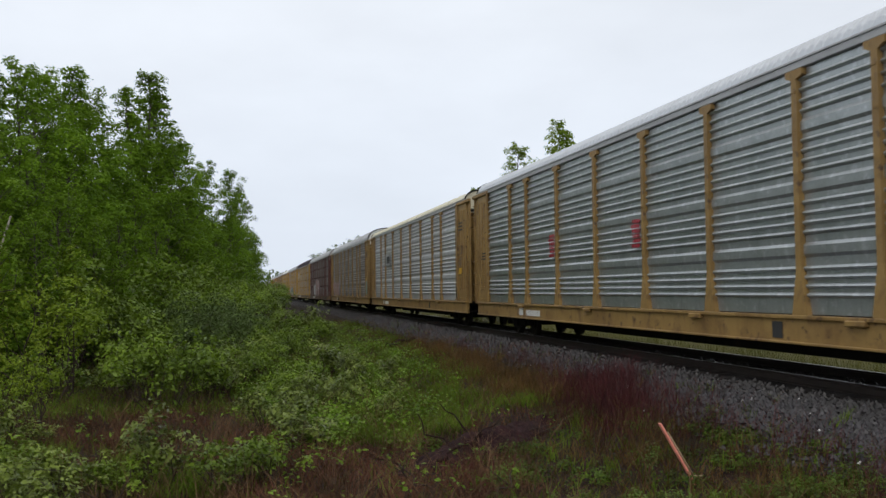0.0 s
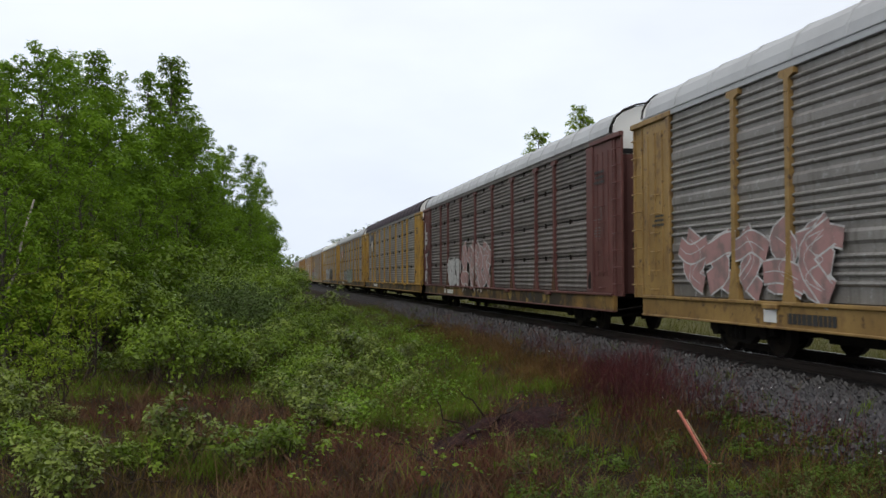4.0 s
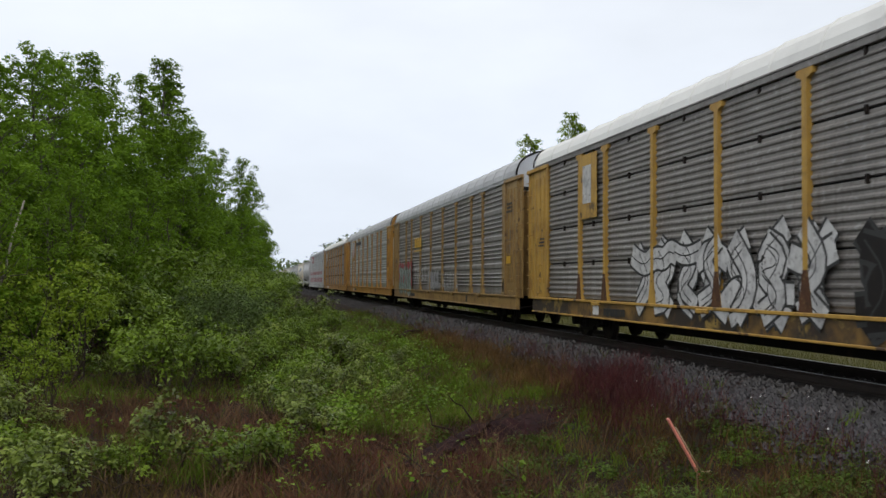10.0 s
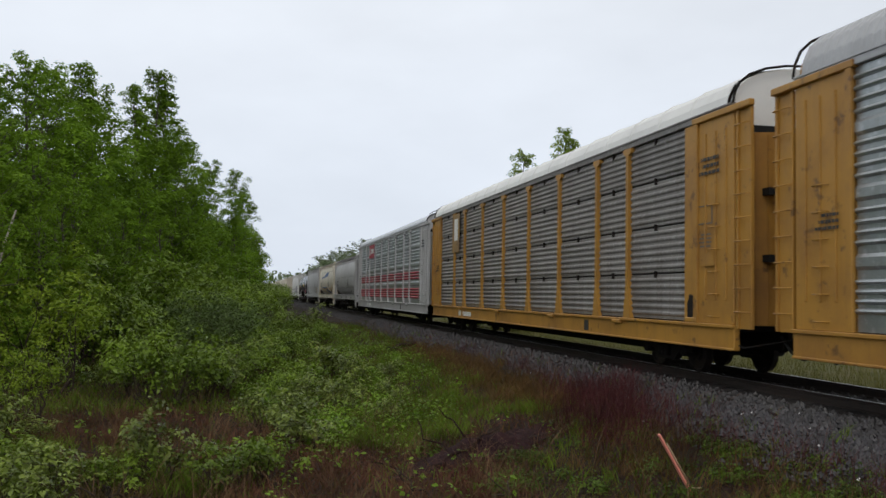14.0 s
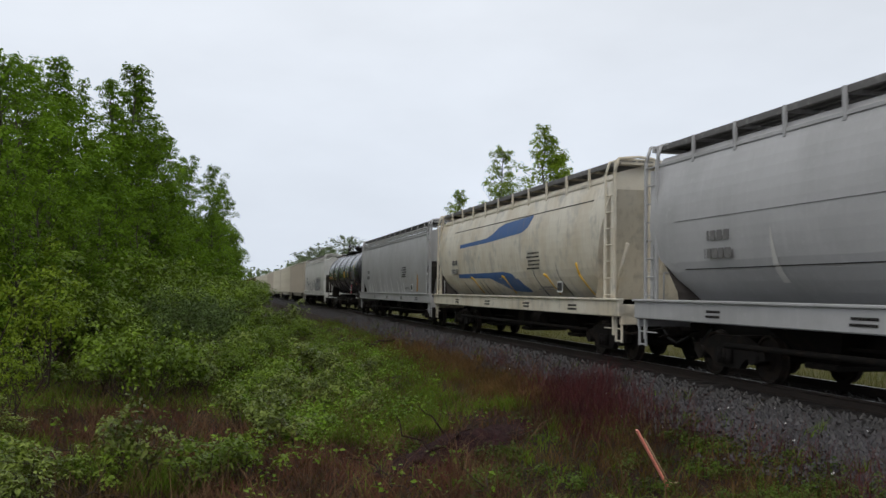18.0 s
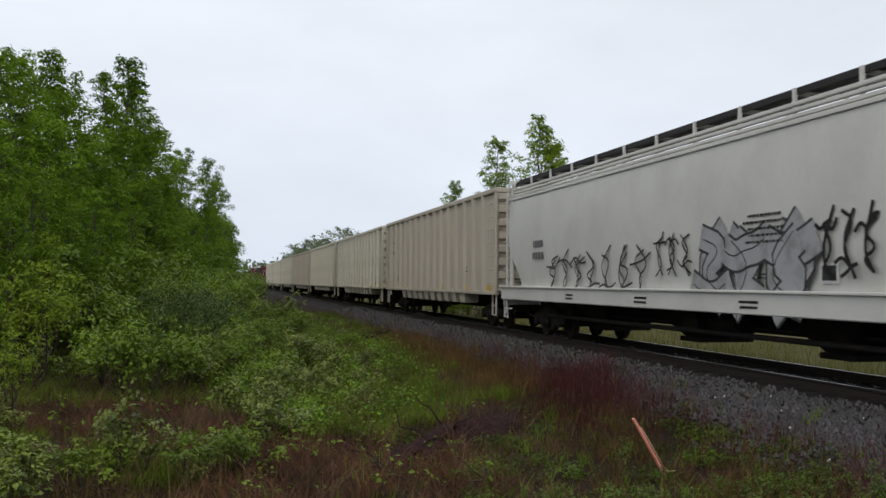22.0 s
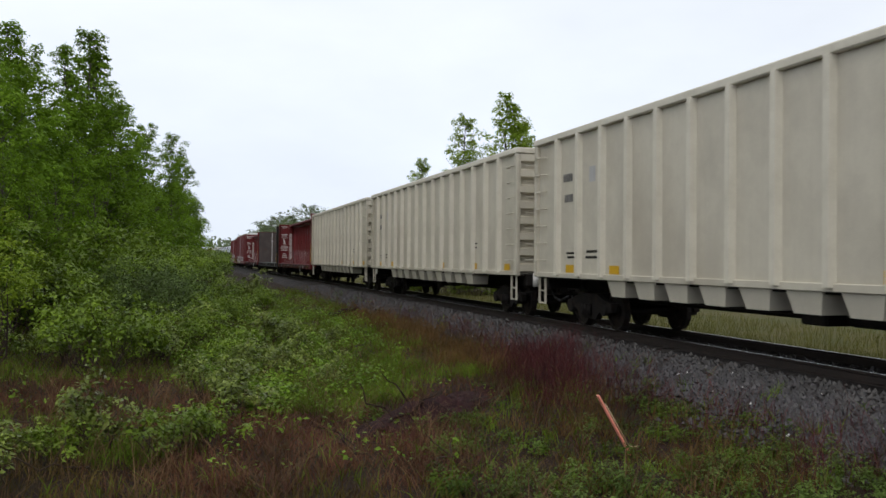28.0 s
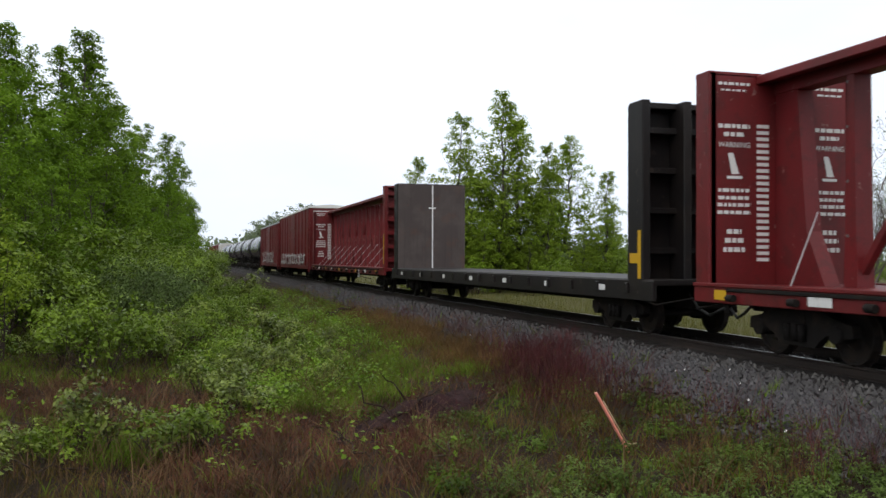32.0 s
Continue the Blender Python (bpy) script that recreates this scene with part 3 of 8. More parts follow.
def autorack(colours, style, label, roof_kind="seamed", rise=1.0):
    """A covered car carrier, 28.6 m between coupler faces. colours: body paint, roof, sheets, hood."""
    paint, roof, sheet_mat, hood = colours
    car = thing("autorack_car", label, "railway car", "freight train cars")
    o = -14.3
    sill_paint = sill_grime_shade if paint in (yellow_worn, brown_paint) else paint
    # floor frame
    for x in (-1, 1):
        part("side_sill", cached("autorack_sill", lambda: Shape().box(-0.06, 0.06, 0.9 + o, 27.7 + o, 0.62, 1.06, 0.012)), sill_paint, car).location = (1.46 * x, 0, 0)
        part("sill_flange", cached("autorack_flange", lambda: Shape().box(-0.11, 0.02, 0.9 + o, 27.7 + o, 1.0, 1.064, 0.01)), paint, car).location = (1.46 * x, 0, 0)
        part("sill_flange", cached("autorack_flange_low", lambda: Shape().box(-0.09, 0.05, 0.9 + o, 27.7 + o, 0.596, 0.64, 0.01)), paint, car).location = (1.46 * x, 0, 0)
    part("floor", cached("autorack_floor", lambda: Shape().box(-1.4, 1.4, 0.95 + o, 27.65 + o, 0.94, 1.04)), black_iron, car)
    part("centre_sill", cached("autorack_centre", lambda: Shape().box(-0.35, 0.35, 6.2 + o, 22.4 + o, 0.30, 0.94, 0.02).box(-0.35, 0.35, 1.2 + o, 27.4 + o, 0.58, 0.94, 0.02)), black_iron, car)
    r = random.Random(label)
    for u in POSTS[::2]:
        part("sill_bracket", Shape().box(-0.05, 0.05, -0.225, 0.225, -0.045, 0.045, 0.015), paint, car).location = (-1.55, u + o + 0.525, 0.975)
    # sheets between the posts
    edges = (2.85,) + POSTS + (26.2,)
    for a, b in zip(edges, edges[1:]):
        w = round(b - a, 2)
        for x in (-1, 1):
            if style == "ribbed":
                meshes = [("side_sheet", cached(("side_sheet", w), lambda: sheet(rib_profile(), w)), sheet_mat)]
            elif style == "striped":
                skip = (2.67, 2.52, 2.37, 1.80, 1.66, 1.52, 1.38)
                meshes = [("side_sheet", cached(("side_sheet_striped", w), lambda: sheet(rib_profile(skip), w)), sheet_mat)]
                for z in skip:
                    meshes.append(("red_rib", cached(("red_rib", w, z), lambda: Shape().solid([(-0.001, z - 0.055), (-0.045, z - 0.03), (-0.058, z), (-0.045, z + 0.03), (-0.001, z + 0.055)], 0, w)), red_paint))
            else:
                meshes = [("side_panel", cached(("side_panel", w, i), lambda: sheet(panel_profile((1.08, 2.07, 3.08, 4.08)[i], (2.04, 3.05, 4.05, 4.96)[i]), w)), sheet_mat) for i in range(4)]
            for name, me, mat in meshes:
                p = part(name, me, mat, car)
                p.location = (1.45 * x, (a + o) if x < 0 else (b + o), 0)
                if x > 0:
                    p.rotation_euler = (0, 0, math.pi)
    if style == "stacked":
        for a, b in zip(edges, edges[1:]):
            for z in (2.055, 3.065, 4.065, 4.93):
                part("panel_clip", cached("panel_clip", lambda: Shape().box(-0.03, 0.03, -0.025, 0.025, -0.09, 0.05)), black_iron, car).location = (-1.47, (a + b) / 2 + o, z)
        # added black sheets: the dark interior seen through the panel seams
        part("side_lining", cached("side_lining", lambda: Shape().box(-1.40, -1.38, 2.9 + o, 26.1 + o, 1.05, 4.97).box(1.38, 1.40, 2.9 + o, 26.1 + o, 1.05, 4.97)), gap_shade_black, car)
    for u in POSTS:
        for x in (-1, 1):
            p = part("post", cached("autorack_post", post_shape), paint, car)
            p.location = (1.47 * x, u + o, 0)
            if x > 0:
                p.rotation_euler = (0, 0, math.pi)
            if x < 0 and paint in (yellow_worn, brown_paint) and r.random() < 0.65:
                part("post_foot", cached("post_foot", lambda: Shape().solid([(-0.068, 1.74), (0.068, 1.74), (0.198, 1.06), (-0.198, 1.06)], -0.079, -0.074, axis="x")), foot_rust, p, "rusted foot of the post")
    for x in (-1, 1):
        part("top_rail", cached("autorack_rail", lambda: Shape().box(-0.03, 0.05, 0.95 + o, 27.65 + o, 4.97, 5.12, 0.01).box(-0.05, 0.0, 0.95 + o, 27.65 + o, 5.09, 5.12)), grey_roof if style != "stacked" else sheet_mat, car).location = (1.49 * x, 0, 0)
    part("roof", roof_shape(roof_kind, 1.15 + o, 27.45 + o, rise), roof, car)
    # ends
    for sign in (-1, 1):
        e = -14.3 + 0.95 if sign < 0 else 14.3 - 0.95

        def yy(a, b):
            return (e + a, e + b) if sign < 0 else (e - b, e - a)
        for x in (-1, 1):
            s = Shape()
            y0, y1 = yy(0.0, 1.9 if sign < 0 else 1.45)
            s.box(x * 1.45 - 0.05, x * 1.45 + 0.05, y0, y1, 1.06, 4.97, 0.015)
            panel = part("end_panel", s, paint, car)
            for a in (0.25, 0.62, 1.0):
                q0, q1 = yy(a, a + 0.05)
                part("panel_rib", Shape().box(x * 1.49 - 0.035, x * 1.49 + 0.035, q0, q1, 1.5, 4.7, 0.01), paint, panel)
            q0, q1 = yy(1.30, 1.45)
            part("corner_post", Shape().box(x * 1.50 - 0.05, x * 1.50 + 0.05, q0, q1, 1.06, 4.97, 0.015), paint, panel)
            s = Shape()
            q0, q1 = yy(-0.62, 1.5)
            s.box(x * 1.50 - 0.06, x * 1.50 + 0.06, q0, q1, 4.94, 5.06, 0.015)
            part("eave_bracket", s, paint, car)
            if x < 0:
                q0, q1 = yy(-0.58, -0.08)
                s = Shape()
                s.box(-1.50, -1.44, q0, q0 + 0.06, 1.0, 4.94, 0.008).box(-1.50, -1.44, q1 - 0.06, q1, 1.0, 4.94, 0.008)
                s.box(-1.455, -1.44, q0, q1, 1.0, 4.94)
                for i in range(9):
                    z = 1.3 + i * 0.42
                    s.bar([(-1.46, q0 + 0.03, z), (-1.56, q0 + 0.04, z), (-1.56, q1 - 0.04, z), (-1.46, q1 - 0.03, z)], 0.013, 5)
                part("ladder", s, paint, car)
                for i in range(6):
                    q0, q1 = yy(0.5, 0.85)
                    p = part("grab_iron", cached("grab_iron", lambda: Shape().bar([(-1.5, -0.175, 0), (-1.56, -0.155, 0), (-1.56, 0.155, 0), (-1.5, 0.175, 0)], 0.012, 5)), paint, car)
                    p.location = (0, (q0 + q1) / 2, 1.2 + i * 0.42)
        # folding end doors, bowed outwards
        door = Shape()
        arc = [(-1.40 + 2.8 * i / 12, 0.42 * (1 - ((i - 6) / 6) ** 2) ** 0.6 if abs(i - 6) < 6 else 0.0) for i in range(13)]
        ring = [(x, e + sign * (d - 0.05)) for x, d in arc]
        door.loft([[(x, y, z) for x, y in ring] for z in (1.06, 4.55)], closed=False, caps=False, smooth=False)
        panel = part("end_door", door, paint, car)
        for i in (2, 4, 6, 8, 10):
            x, y = ring[i]
            part("door_rib", Shape().box(x - 0.03, x + 0.03, y - 0.02, y + 0.04, 1.08, 4.5), paint, panel)
        # slots are solid black boxes, their inner shade given as colour
        for z in (2.2, 3.4):
            x, y = ring[3]
            part("door_slot", Shape().box(x - 0.35, x + 0.25, y - 0.12, y + 0.12, z, z + 0.13), gap_shade_black, car)
        hd = part("end_hood", cached(("end_hood", roof_kind, rise), lambda: hood_shape(roof_kind, rise)), hood, car, "painted rounded hood closing the roof end")
        hd.location = (0, e - 0.05 + (0.12 if sign < 0 else -0.12), 0)
        # black box for the shaded gap under the hood
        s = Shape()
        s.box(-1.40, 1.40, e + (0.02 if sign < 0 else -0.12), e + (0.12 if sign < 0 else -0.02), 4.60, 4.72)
        part("hood_gap", s, gap_shade_black, car)
        trim = Shape()
        pts = [(x * 1.0, e + sign * 0.02, z + 0.01) for x, z in roof_arc(0.0, rise)]
        trim.bar(pts, 0.025, 5)
        part("roof_edge_trim", trim, black_iron, car)
        rail = Shape()
        rail.bar([(-1.35, e - sign * 0.15, 5.45), (-1.35, e + sign * 0.25, 5.5), (-0.9, e + sign * 0.3, 5.72), (-0.6, e + sign * 0.1, 5.8)], 0.02, 5)
        if style == "striped":
            part("roof_handrail", rail, black_iron, car)
    gear(car, 28.6, 4.5)
    # small stencilled boards on the sill
    board(car, "reporting_mark", 22.1 + o, 22.5 + o, 0.70, 0.95, -1.525, white_paint, "white stencil plate")
    board(car, "reporting_mark", 8.0 + o, 8.3 + o, 0.68, 0.95, -1.525, black_paint, "black stencil plate")
    bars(car, "stencil", 20.4 + o, 21.8 + o, 0.70, 0.92, -1.527, black_paint if r.random() < 0.6 else white_paint, 1, 4, 0.8)
    bars(car, "stencil", 26.5 + o, 27.1 + o, 2.6, 2.9, -1.53, black_paint, 3, 8, 0.5)
    bars(car, "stencil", 1.4 + o, 2.2 + o, 3.9, 4.3, -1.53, black_paint, 3, 9, 0.5)
    frame_ = Shape()
    for y0, y1, z0, z1 in ((1.72, 2.32, 3.30, 3.32), (1.72, 2.32, 2.96, 2.98), (1.72, 1.74, 2.96, 3.32), (2.30, 2.32, 2.96, 3.32)):
        frame_.box(-1.512, -1.50, y0 + o, y1 + o, z0, z1)
    part("notice_frame", frame_, stencil_grey, car, "thin notice frame on the end panel")
    bars(car, "stencil", 1.75 + o, 2.25 + o, 2.52, 2.82, -1.505, stencil_grey, 4, 19, 0.4)
    part("jacking_pocket", cached("jacking_pocket", lambda: Shape().solid([(-0.16, 1.14), (0.14, 1.10), (0.16, 1.42), (0.04, 1.62), (-0.12, 1.56)], -1.515, -1.50, axis="x")), black_iron, car, "dark rusted corner pocket").location = (0, 2.55 + o, 0)
    part("pocket_lip", cached("pocket_lip", lambda: Shape().box(-1.56, -1.48, -0.22, 0.18, 1.06, 1.16, 0.015)), paint, car).location = (0, 2.55 + o, 0)
    board(car, "placard", 1.6 + o, 2.1 + o, 2.15, 2.4, -1.535, sticker_yellow if style == "ribbed" else paint)
    return car


def shield(car, y, z0, z1, w, x):
    """A shield badge: a dark blue head over red and white stripes on a yellow board."""
    plate = part("badge_board", Shape().box(x - 0.01, x, y - w / 2 - 0.35, y + w / 2 + 0.15, z0 - 0.22, 4.95), yellow_worn, car, "yellow painted board")
    h = z1 - z0
    out = [(-0.5, 0.98), (-0.25, 0.93), (0, 1.0), (0.25, 0.93), (0.5, 0.98), (0.53, 0.85), (0.46, 0.62), (0.5, 0.3), (0.34, 0.1), (0, 0.0), (-0.34, 0.1), (-0.5, 0.3), (-0.46, 0.62), (-0.53, 0.85)]

    def poly(pts, dx):
        s = Shape()
        s.add([(x - dx, y + a * w, z0 + b * h) for a, b in pts], [tuple(range(len(pts)))])
        return s.mesh("badge", False)
    part("badge_outline", poly([(a * 1.08, (b - 0.5) * 1.06 + 0.5) for a, b in out], 0.013), white_paint, plate)
    part("badge_head", poly([p for p in out if p[1] >= 0.6] , 0.018), navy_paint, plate)
    red = Shape()
    for i in range(-3, 4):
        a = i * 0.137
        low = 0.02 + 0.45 * a * a / 0.25 * 0.6
        red.add([(x - 0.016, y + (a - 0.036) * w, z0 + low * h), (x - 0.016, y + (a + 0.036) * w, z0 + low * h), (x - 0.016, y + (a + 0.036) * w, z0 + 0.58 * h), (x - 0.016, y + (a - 0.036) * w, z0 + 0.58 * h)], [(0, 1, 2, 3)])
    part("badge_stripes", red.mesh("badge_stripes", False), red_paint, plate)
    s = Shape()
    for b in (0.66, 0.80):
        s.add([(x - 0.021, y - 0.36 * w, z0 + b * h), (x - 0.021, y + 0.36 * w, z0 + b * h), (x - 0.021, y + 0.36 * w, z0 + (b + 0.08) * h), (x - 0.021, y - 0.36 * w, z0 + (b + 0.08) * h)], [(0, 1, 2, 3)])
    part("badge_bars", s.mesh("badge_bars", False), white_paint, plate)


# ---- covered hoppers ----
# dark tone for dirt and for the shade below the sloping ends
grime_and_shade = surface("grimy_shaded_slope_sheet", (0.05, 0.042, 0.036), 0.8, spots=[(1.5, 0.55, 0.12, (0.025, 0.02, 0.018), 0.8)], grain=0.12, streak=0.4, streak_colour=(0.06, 0.05, 0.045))
def hopper(length, paint, label, roof_ribs=False, board_paint=None, bulge=0.10, raked=False):
    """A covered hopper with curved sides, sloping ends, a roof walk and outlet gates."""
    car = thing("covered_hopper_car", label, "railway car", "freight train cars")
    h = length / 2 + 0.55    # the body sits half a metre towards the rear coupler
    a = h - 1.62           # top end of the body
    top = 4.05 if roof_ribs else 4.22

    def side_at(z):
        return 1.54 - bulge * ((z - 3.0) / 1.6) ** 2 - (0.30 * max(0.0, (2.05 - z) / 0.65) ** 1.25 if raked else 0.0)

    def section(zlow, n=16):
        pts = []
        for i in range(n):
            z = zlow + (top - zlow) * i / (n - 1)
            pts.append((-side_at(z), z))
        pts += [(-min(1.25, side_at(top) - 0.10), top + 0.14), (-0.75, top + 0.27), (0.0, top + 0.30)]
        return pts + [(-x, z) for x, z in reversed(pts[:-1])]
    rings = []
    stops = [(a, 2.85), (a - 0.06, 2.62), (a - 0.30, 2.25), (a - 0.70, 1.85), (a - 0.92, 1.60), (a - 0.98, 1.42)]
    for y, zl in stops:
        rings.append([(x, y, z) for x, z in section(zl)])
    for i in range(1, 8):
        y = (a - 0.98) * (1 - i / 4)
        rings.append([(x, y, z) for x, z in section(1.40 if i % 2 else 1.42)])
    fore = [(a, 3.95), (a - 0.22, 3.45), (a - 0.45, 2.95), (a - 0.70, 2.40), (a - 0.95, 1.80), (a - 1.10, 1.42)] if raked else stops
    for y, zl in reversed(fore):
        rings.append([(x, -y, z) for x, z in section(zl)])
    body = Shape()
    body.loft(rings, closed=True, caps=True, smooth=False)
    part("body", body, paint, car)
    # eave strip and roof ribs
    for x in (-1, 1):
        s = Shape()
        s.box(x * side_at(top) - 0.04, x * side_at(top) + 0.04, -a, a, top - 0.05, top + 0.03, 0.012)
        part("eave_strip", s, paint, car)
        if roof_ribs:
            for z in (4.14, 4.24, 4.34):
                part("roof_rib", Shape().box(x * (1.47 - (z - 4.08) * 0.15) - 0.04, x * (1.47 - (z - 4.08) * 0.15) + 0.04, -a, a, z - 0.035, z + 0.03, 0.01), paint, car)
        s = Shape()
        s.box(x * 1.5 - 0.07, x * 1.5 + 0.05, -h + 0.95, h - 0.95, 1.02, 1.42, 0.02)
        s.box(x * 1.5 - 0.12, x * 1.5 + 0.07, -h + 0.95, h - 0.95, 1.38, 1.43, 0.01)
        part("side_sill", s, paint, car)
    # roof walk
    walk_paint = board_paint or char_paint
    for x in (-1, 1):
        s = Shape()
        for k in range(4):
            s.box(x * (0.60 + 0.21 * k) - 0.09, x * (0.60 + 0.21 * k) + 0.09, -a - 0.2, a + 0.2, 4.56, 4.60)
        s.box(x * 1.33 - 0.02, x * 1.33 + 0.02, -a - 0.2, a + 0.2, 4.50, 4.62, 0.006)
        part("roof_walk", s, walk_paint, car, "grey open steel grating walkway")
        n = int(2 * a / 1.45)
        for i in range(n + 1):
            def bracket():
                return Shape().box(x * 1.36 - 0.025, x * 1.36 + 0.025, -0.04, 0.04, 4.10, 4.62, 0.006).box(min(x * 0.4, x * 1.36), max(x * 0.4, x * 1.36), -0.03, 0.03, 4.50, 4.56)
            part("walk_bracket", bracket(), paint, car).location = (0, -a + 2 * a * i / n, 0)
    s = Shape()
    n = int(2 * a / 1.8)
    for i in range(n):
        y = -a + 2 * a * (i + 0.5) / n
        s.box(-0.36, 0.36, y - 0.6, y + 0.6, 4.38, 4.50, 0.03)
    part("hatch_covers", s, paint, car)
    # ends: platforms, corner posts, ladders, slope braces
    for sign in (-1, 1):
        s = Shape()
        y0, y1 = sorted((sign * (h - 0.95), sign * (h - 2.3)))
        s.box(-1.5, 1.5, y0, y1, 1.02, 1.12, 0.01)
        s.box(-1.5, 1.5, *sorted((sign * (h - 0.95), sign * (h - 1.05))), 0.85, 1.3, 0.01)
        part("end_platform", s, paint, car)
        s = Shape()
        for x in (-1.42, -0.5, 0.5, 1.42):
            s.box(x - 0.05, x + 0.05, *sorted((sign * (h - 1.50), sign * (h - 1.62))), 1.1, 4.1, 0.01)
        for x in (-1.0, 0.0, 1.0):
            s.tube((x, sign * (h - 1.7), 2.7), (x, sign * (h - 2.5), 1.3), 0.05, 6)
        part("end_post", s, paint, car)
        for x in (-1, 1):
            s = Shape()
            ya, yb = sign * (h - 1.35), sign * (h - 1.85)
            for y in (ya, yb):
                s.box(x * 1.5 - 0.03, x * 1.5 + 0.03, y - 0.035, y + 0.035, 0.6 if y == ya else 1.1, 4.3, 0.008)
            s.bar([(x * 1.5, yb, 4.28), (x * 1.40, yb, 4.6), (x * 0.9, yb, 4.66), (x * 0.5, yb, 4.62)], 0.03, 6)
            s.bar([(x * 1.5, ya, 4.28), (x * 1.40, ya, 4.62), (x * 0.9, ya, 4.68), (x * 0.5, ya, 4.64)], 0.035, 6)
            for i in range(10):
                z = 0.75 + i * 0.38
                s.bar([(x * 1.5, ya, z), (x * 1.5, yb, z)], 0.015, 5)
            part("end_ladder", s, paint, car)
            s = Shape()
            for y in (sign * (h - 1.0), sign * (h - 1.3)):
                s.box(x * 1.46 - 0.02, x * 1.46 + 0.02, y - 0.025, y + 0.025, 0.45, 1.05)
            s.bar([(x * 1.46, sign * (h - 1.0), 0.48), (x * 1.46, sign * (h - 1.3), 0.48)], 0.02, 5).bar([(x * 1.46, sign * (h - 1.0), 0.75), (x * 1.46, sign * (h - 1.3), 0.75)], 0.018, 5)
            part("step", s, paint, car)
        s = Shape()
        s.bar([(-0.9, sign * (h - 1.0), 1.1), (-0.9, sign * (h - 1.0), 2.0), (0.9, sign * (h - 1.0), 2.0), (0.9, sign * (h - 1.0), 1.1)], 0.02, 6)
        part("end_rail", s, paint, car)
    # slope sheets under the body's ends; the dark colour holds both grime and underside shade
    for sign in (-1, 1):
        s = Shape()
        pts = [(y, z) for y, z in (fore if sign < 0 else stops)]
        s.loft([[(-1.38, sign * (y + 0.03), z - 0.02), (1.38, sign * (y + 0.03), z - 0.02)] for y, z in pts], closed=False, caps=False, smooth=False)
        part("slope_sheet", s, paint if raked and sign < 0 else grime_and_shade, car, "sloping end sheet" if raked and sign < 0 else "dirty sloping end sheet, its underside shade darkened in")
        part("end_cross_walk", Shape().box(-1.36, 1.36, *sorted((sign * (a + 0.18), sign * (a - 0.42))), 4.585, 4.635, 0.008).box(-1.40, 1.40, *sorted((sign * (a + 0.20), sign * (a + 0.14))), 4.50, 4.64, 0.008), paint, car)
    # outlet gates
    for i in range(3):
        y = (i - 1) * (a - 1.9) * 0.62
        s = Shape()
        up = [(-1.3, y - 1.5, 1.42), (1.3, y - 1.5, 1.42), (1.3, y + 1.5, 1.42), (-1.3, y + 1.5, 1.42)]
        lo = [(-0.5, y - 0.35, 0.42), (0.5, y - 0.35, 0.42), (0.5, y + 0.35, 0.42), (-0.5, y + 0.35, 0.42)]
        s.loft([up, lo], smooth=False)
        s.box(-0.62, 0.62, y - 0.42, y + 0.42, 0.34, 0.44, 0.02)
        part("outlet_hopper", s, black_iron, car, "grimy black discharge hopper")
    part("centre_sill", Shape().box(-0.3, 0.3, -h + 1.0, h - 1.0, 0.62, 1.02, 0.02), black_iron, car)
    part("gate_pipe", Shape().tube((-1.1, -a + 2.2, 0.62), (-1.1, a - 2.2, 0.62), 0.05, 8), black_iron, car)
    for ob in car.children:
        ob.location.y += 0.55
    gear(car, length, 2.75)
    h = length / 2
    bars(car, "stencil", h - 3.6, h - 2.6, 2.2, 2.85, -side_at(2.5) - 0.022, stencil_grey, 2, 5, 0.55, "black stencilled marks")
    bars(car, "stencil", -h + 6.3, -h + 7.6, 2.2, 2.75, -side_at(2.45) - 0.024, char_paint, 5, 6, 0.4)
    bars(car, "stencil", -h + 5.9, -h + 7.2, 1.62, 1.74, -side_at(1.74) - 0.012, stencil_grey, 2, 16, 0.5)
    board(car, "placard", -h + 5.1, -h + 5.5, 1.55, 1.85, -side_at(1.85) - 0.006, white_paint)
    board(car, "placard", -h + 5.14, -h + 5.46, 1.59, 1.81, -side_at(1.85) - 0.014, black_paint)
    for k, u in enumerate((3.4, 7.0, 11.0, 15.0)):
        bars(car, "stencil", -h + u, -h + u + 0.6, 1.12, 1.30, -1.575, char_paint, 2, 30 + k, 0.5)
    return car


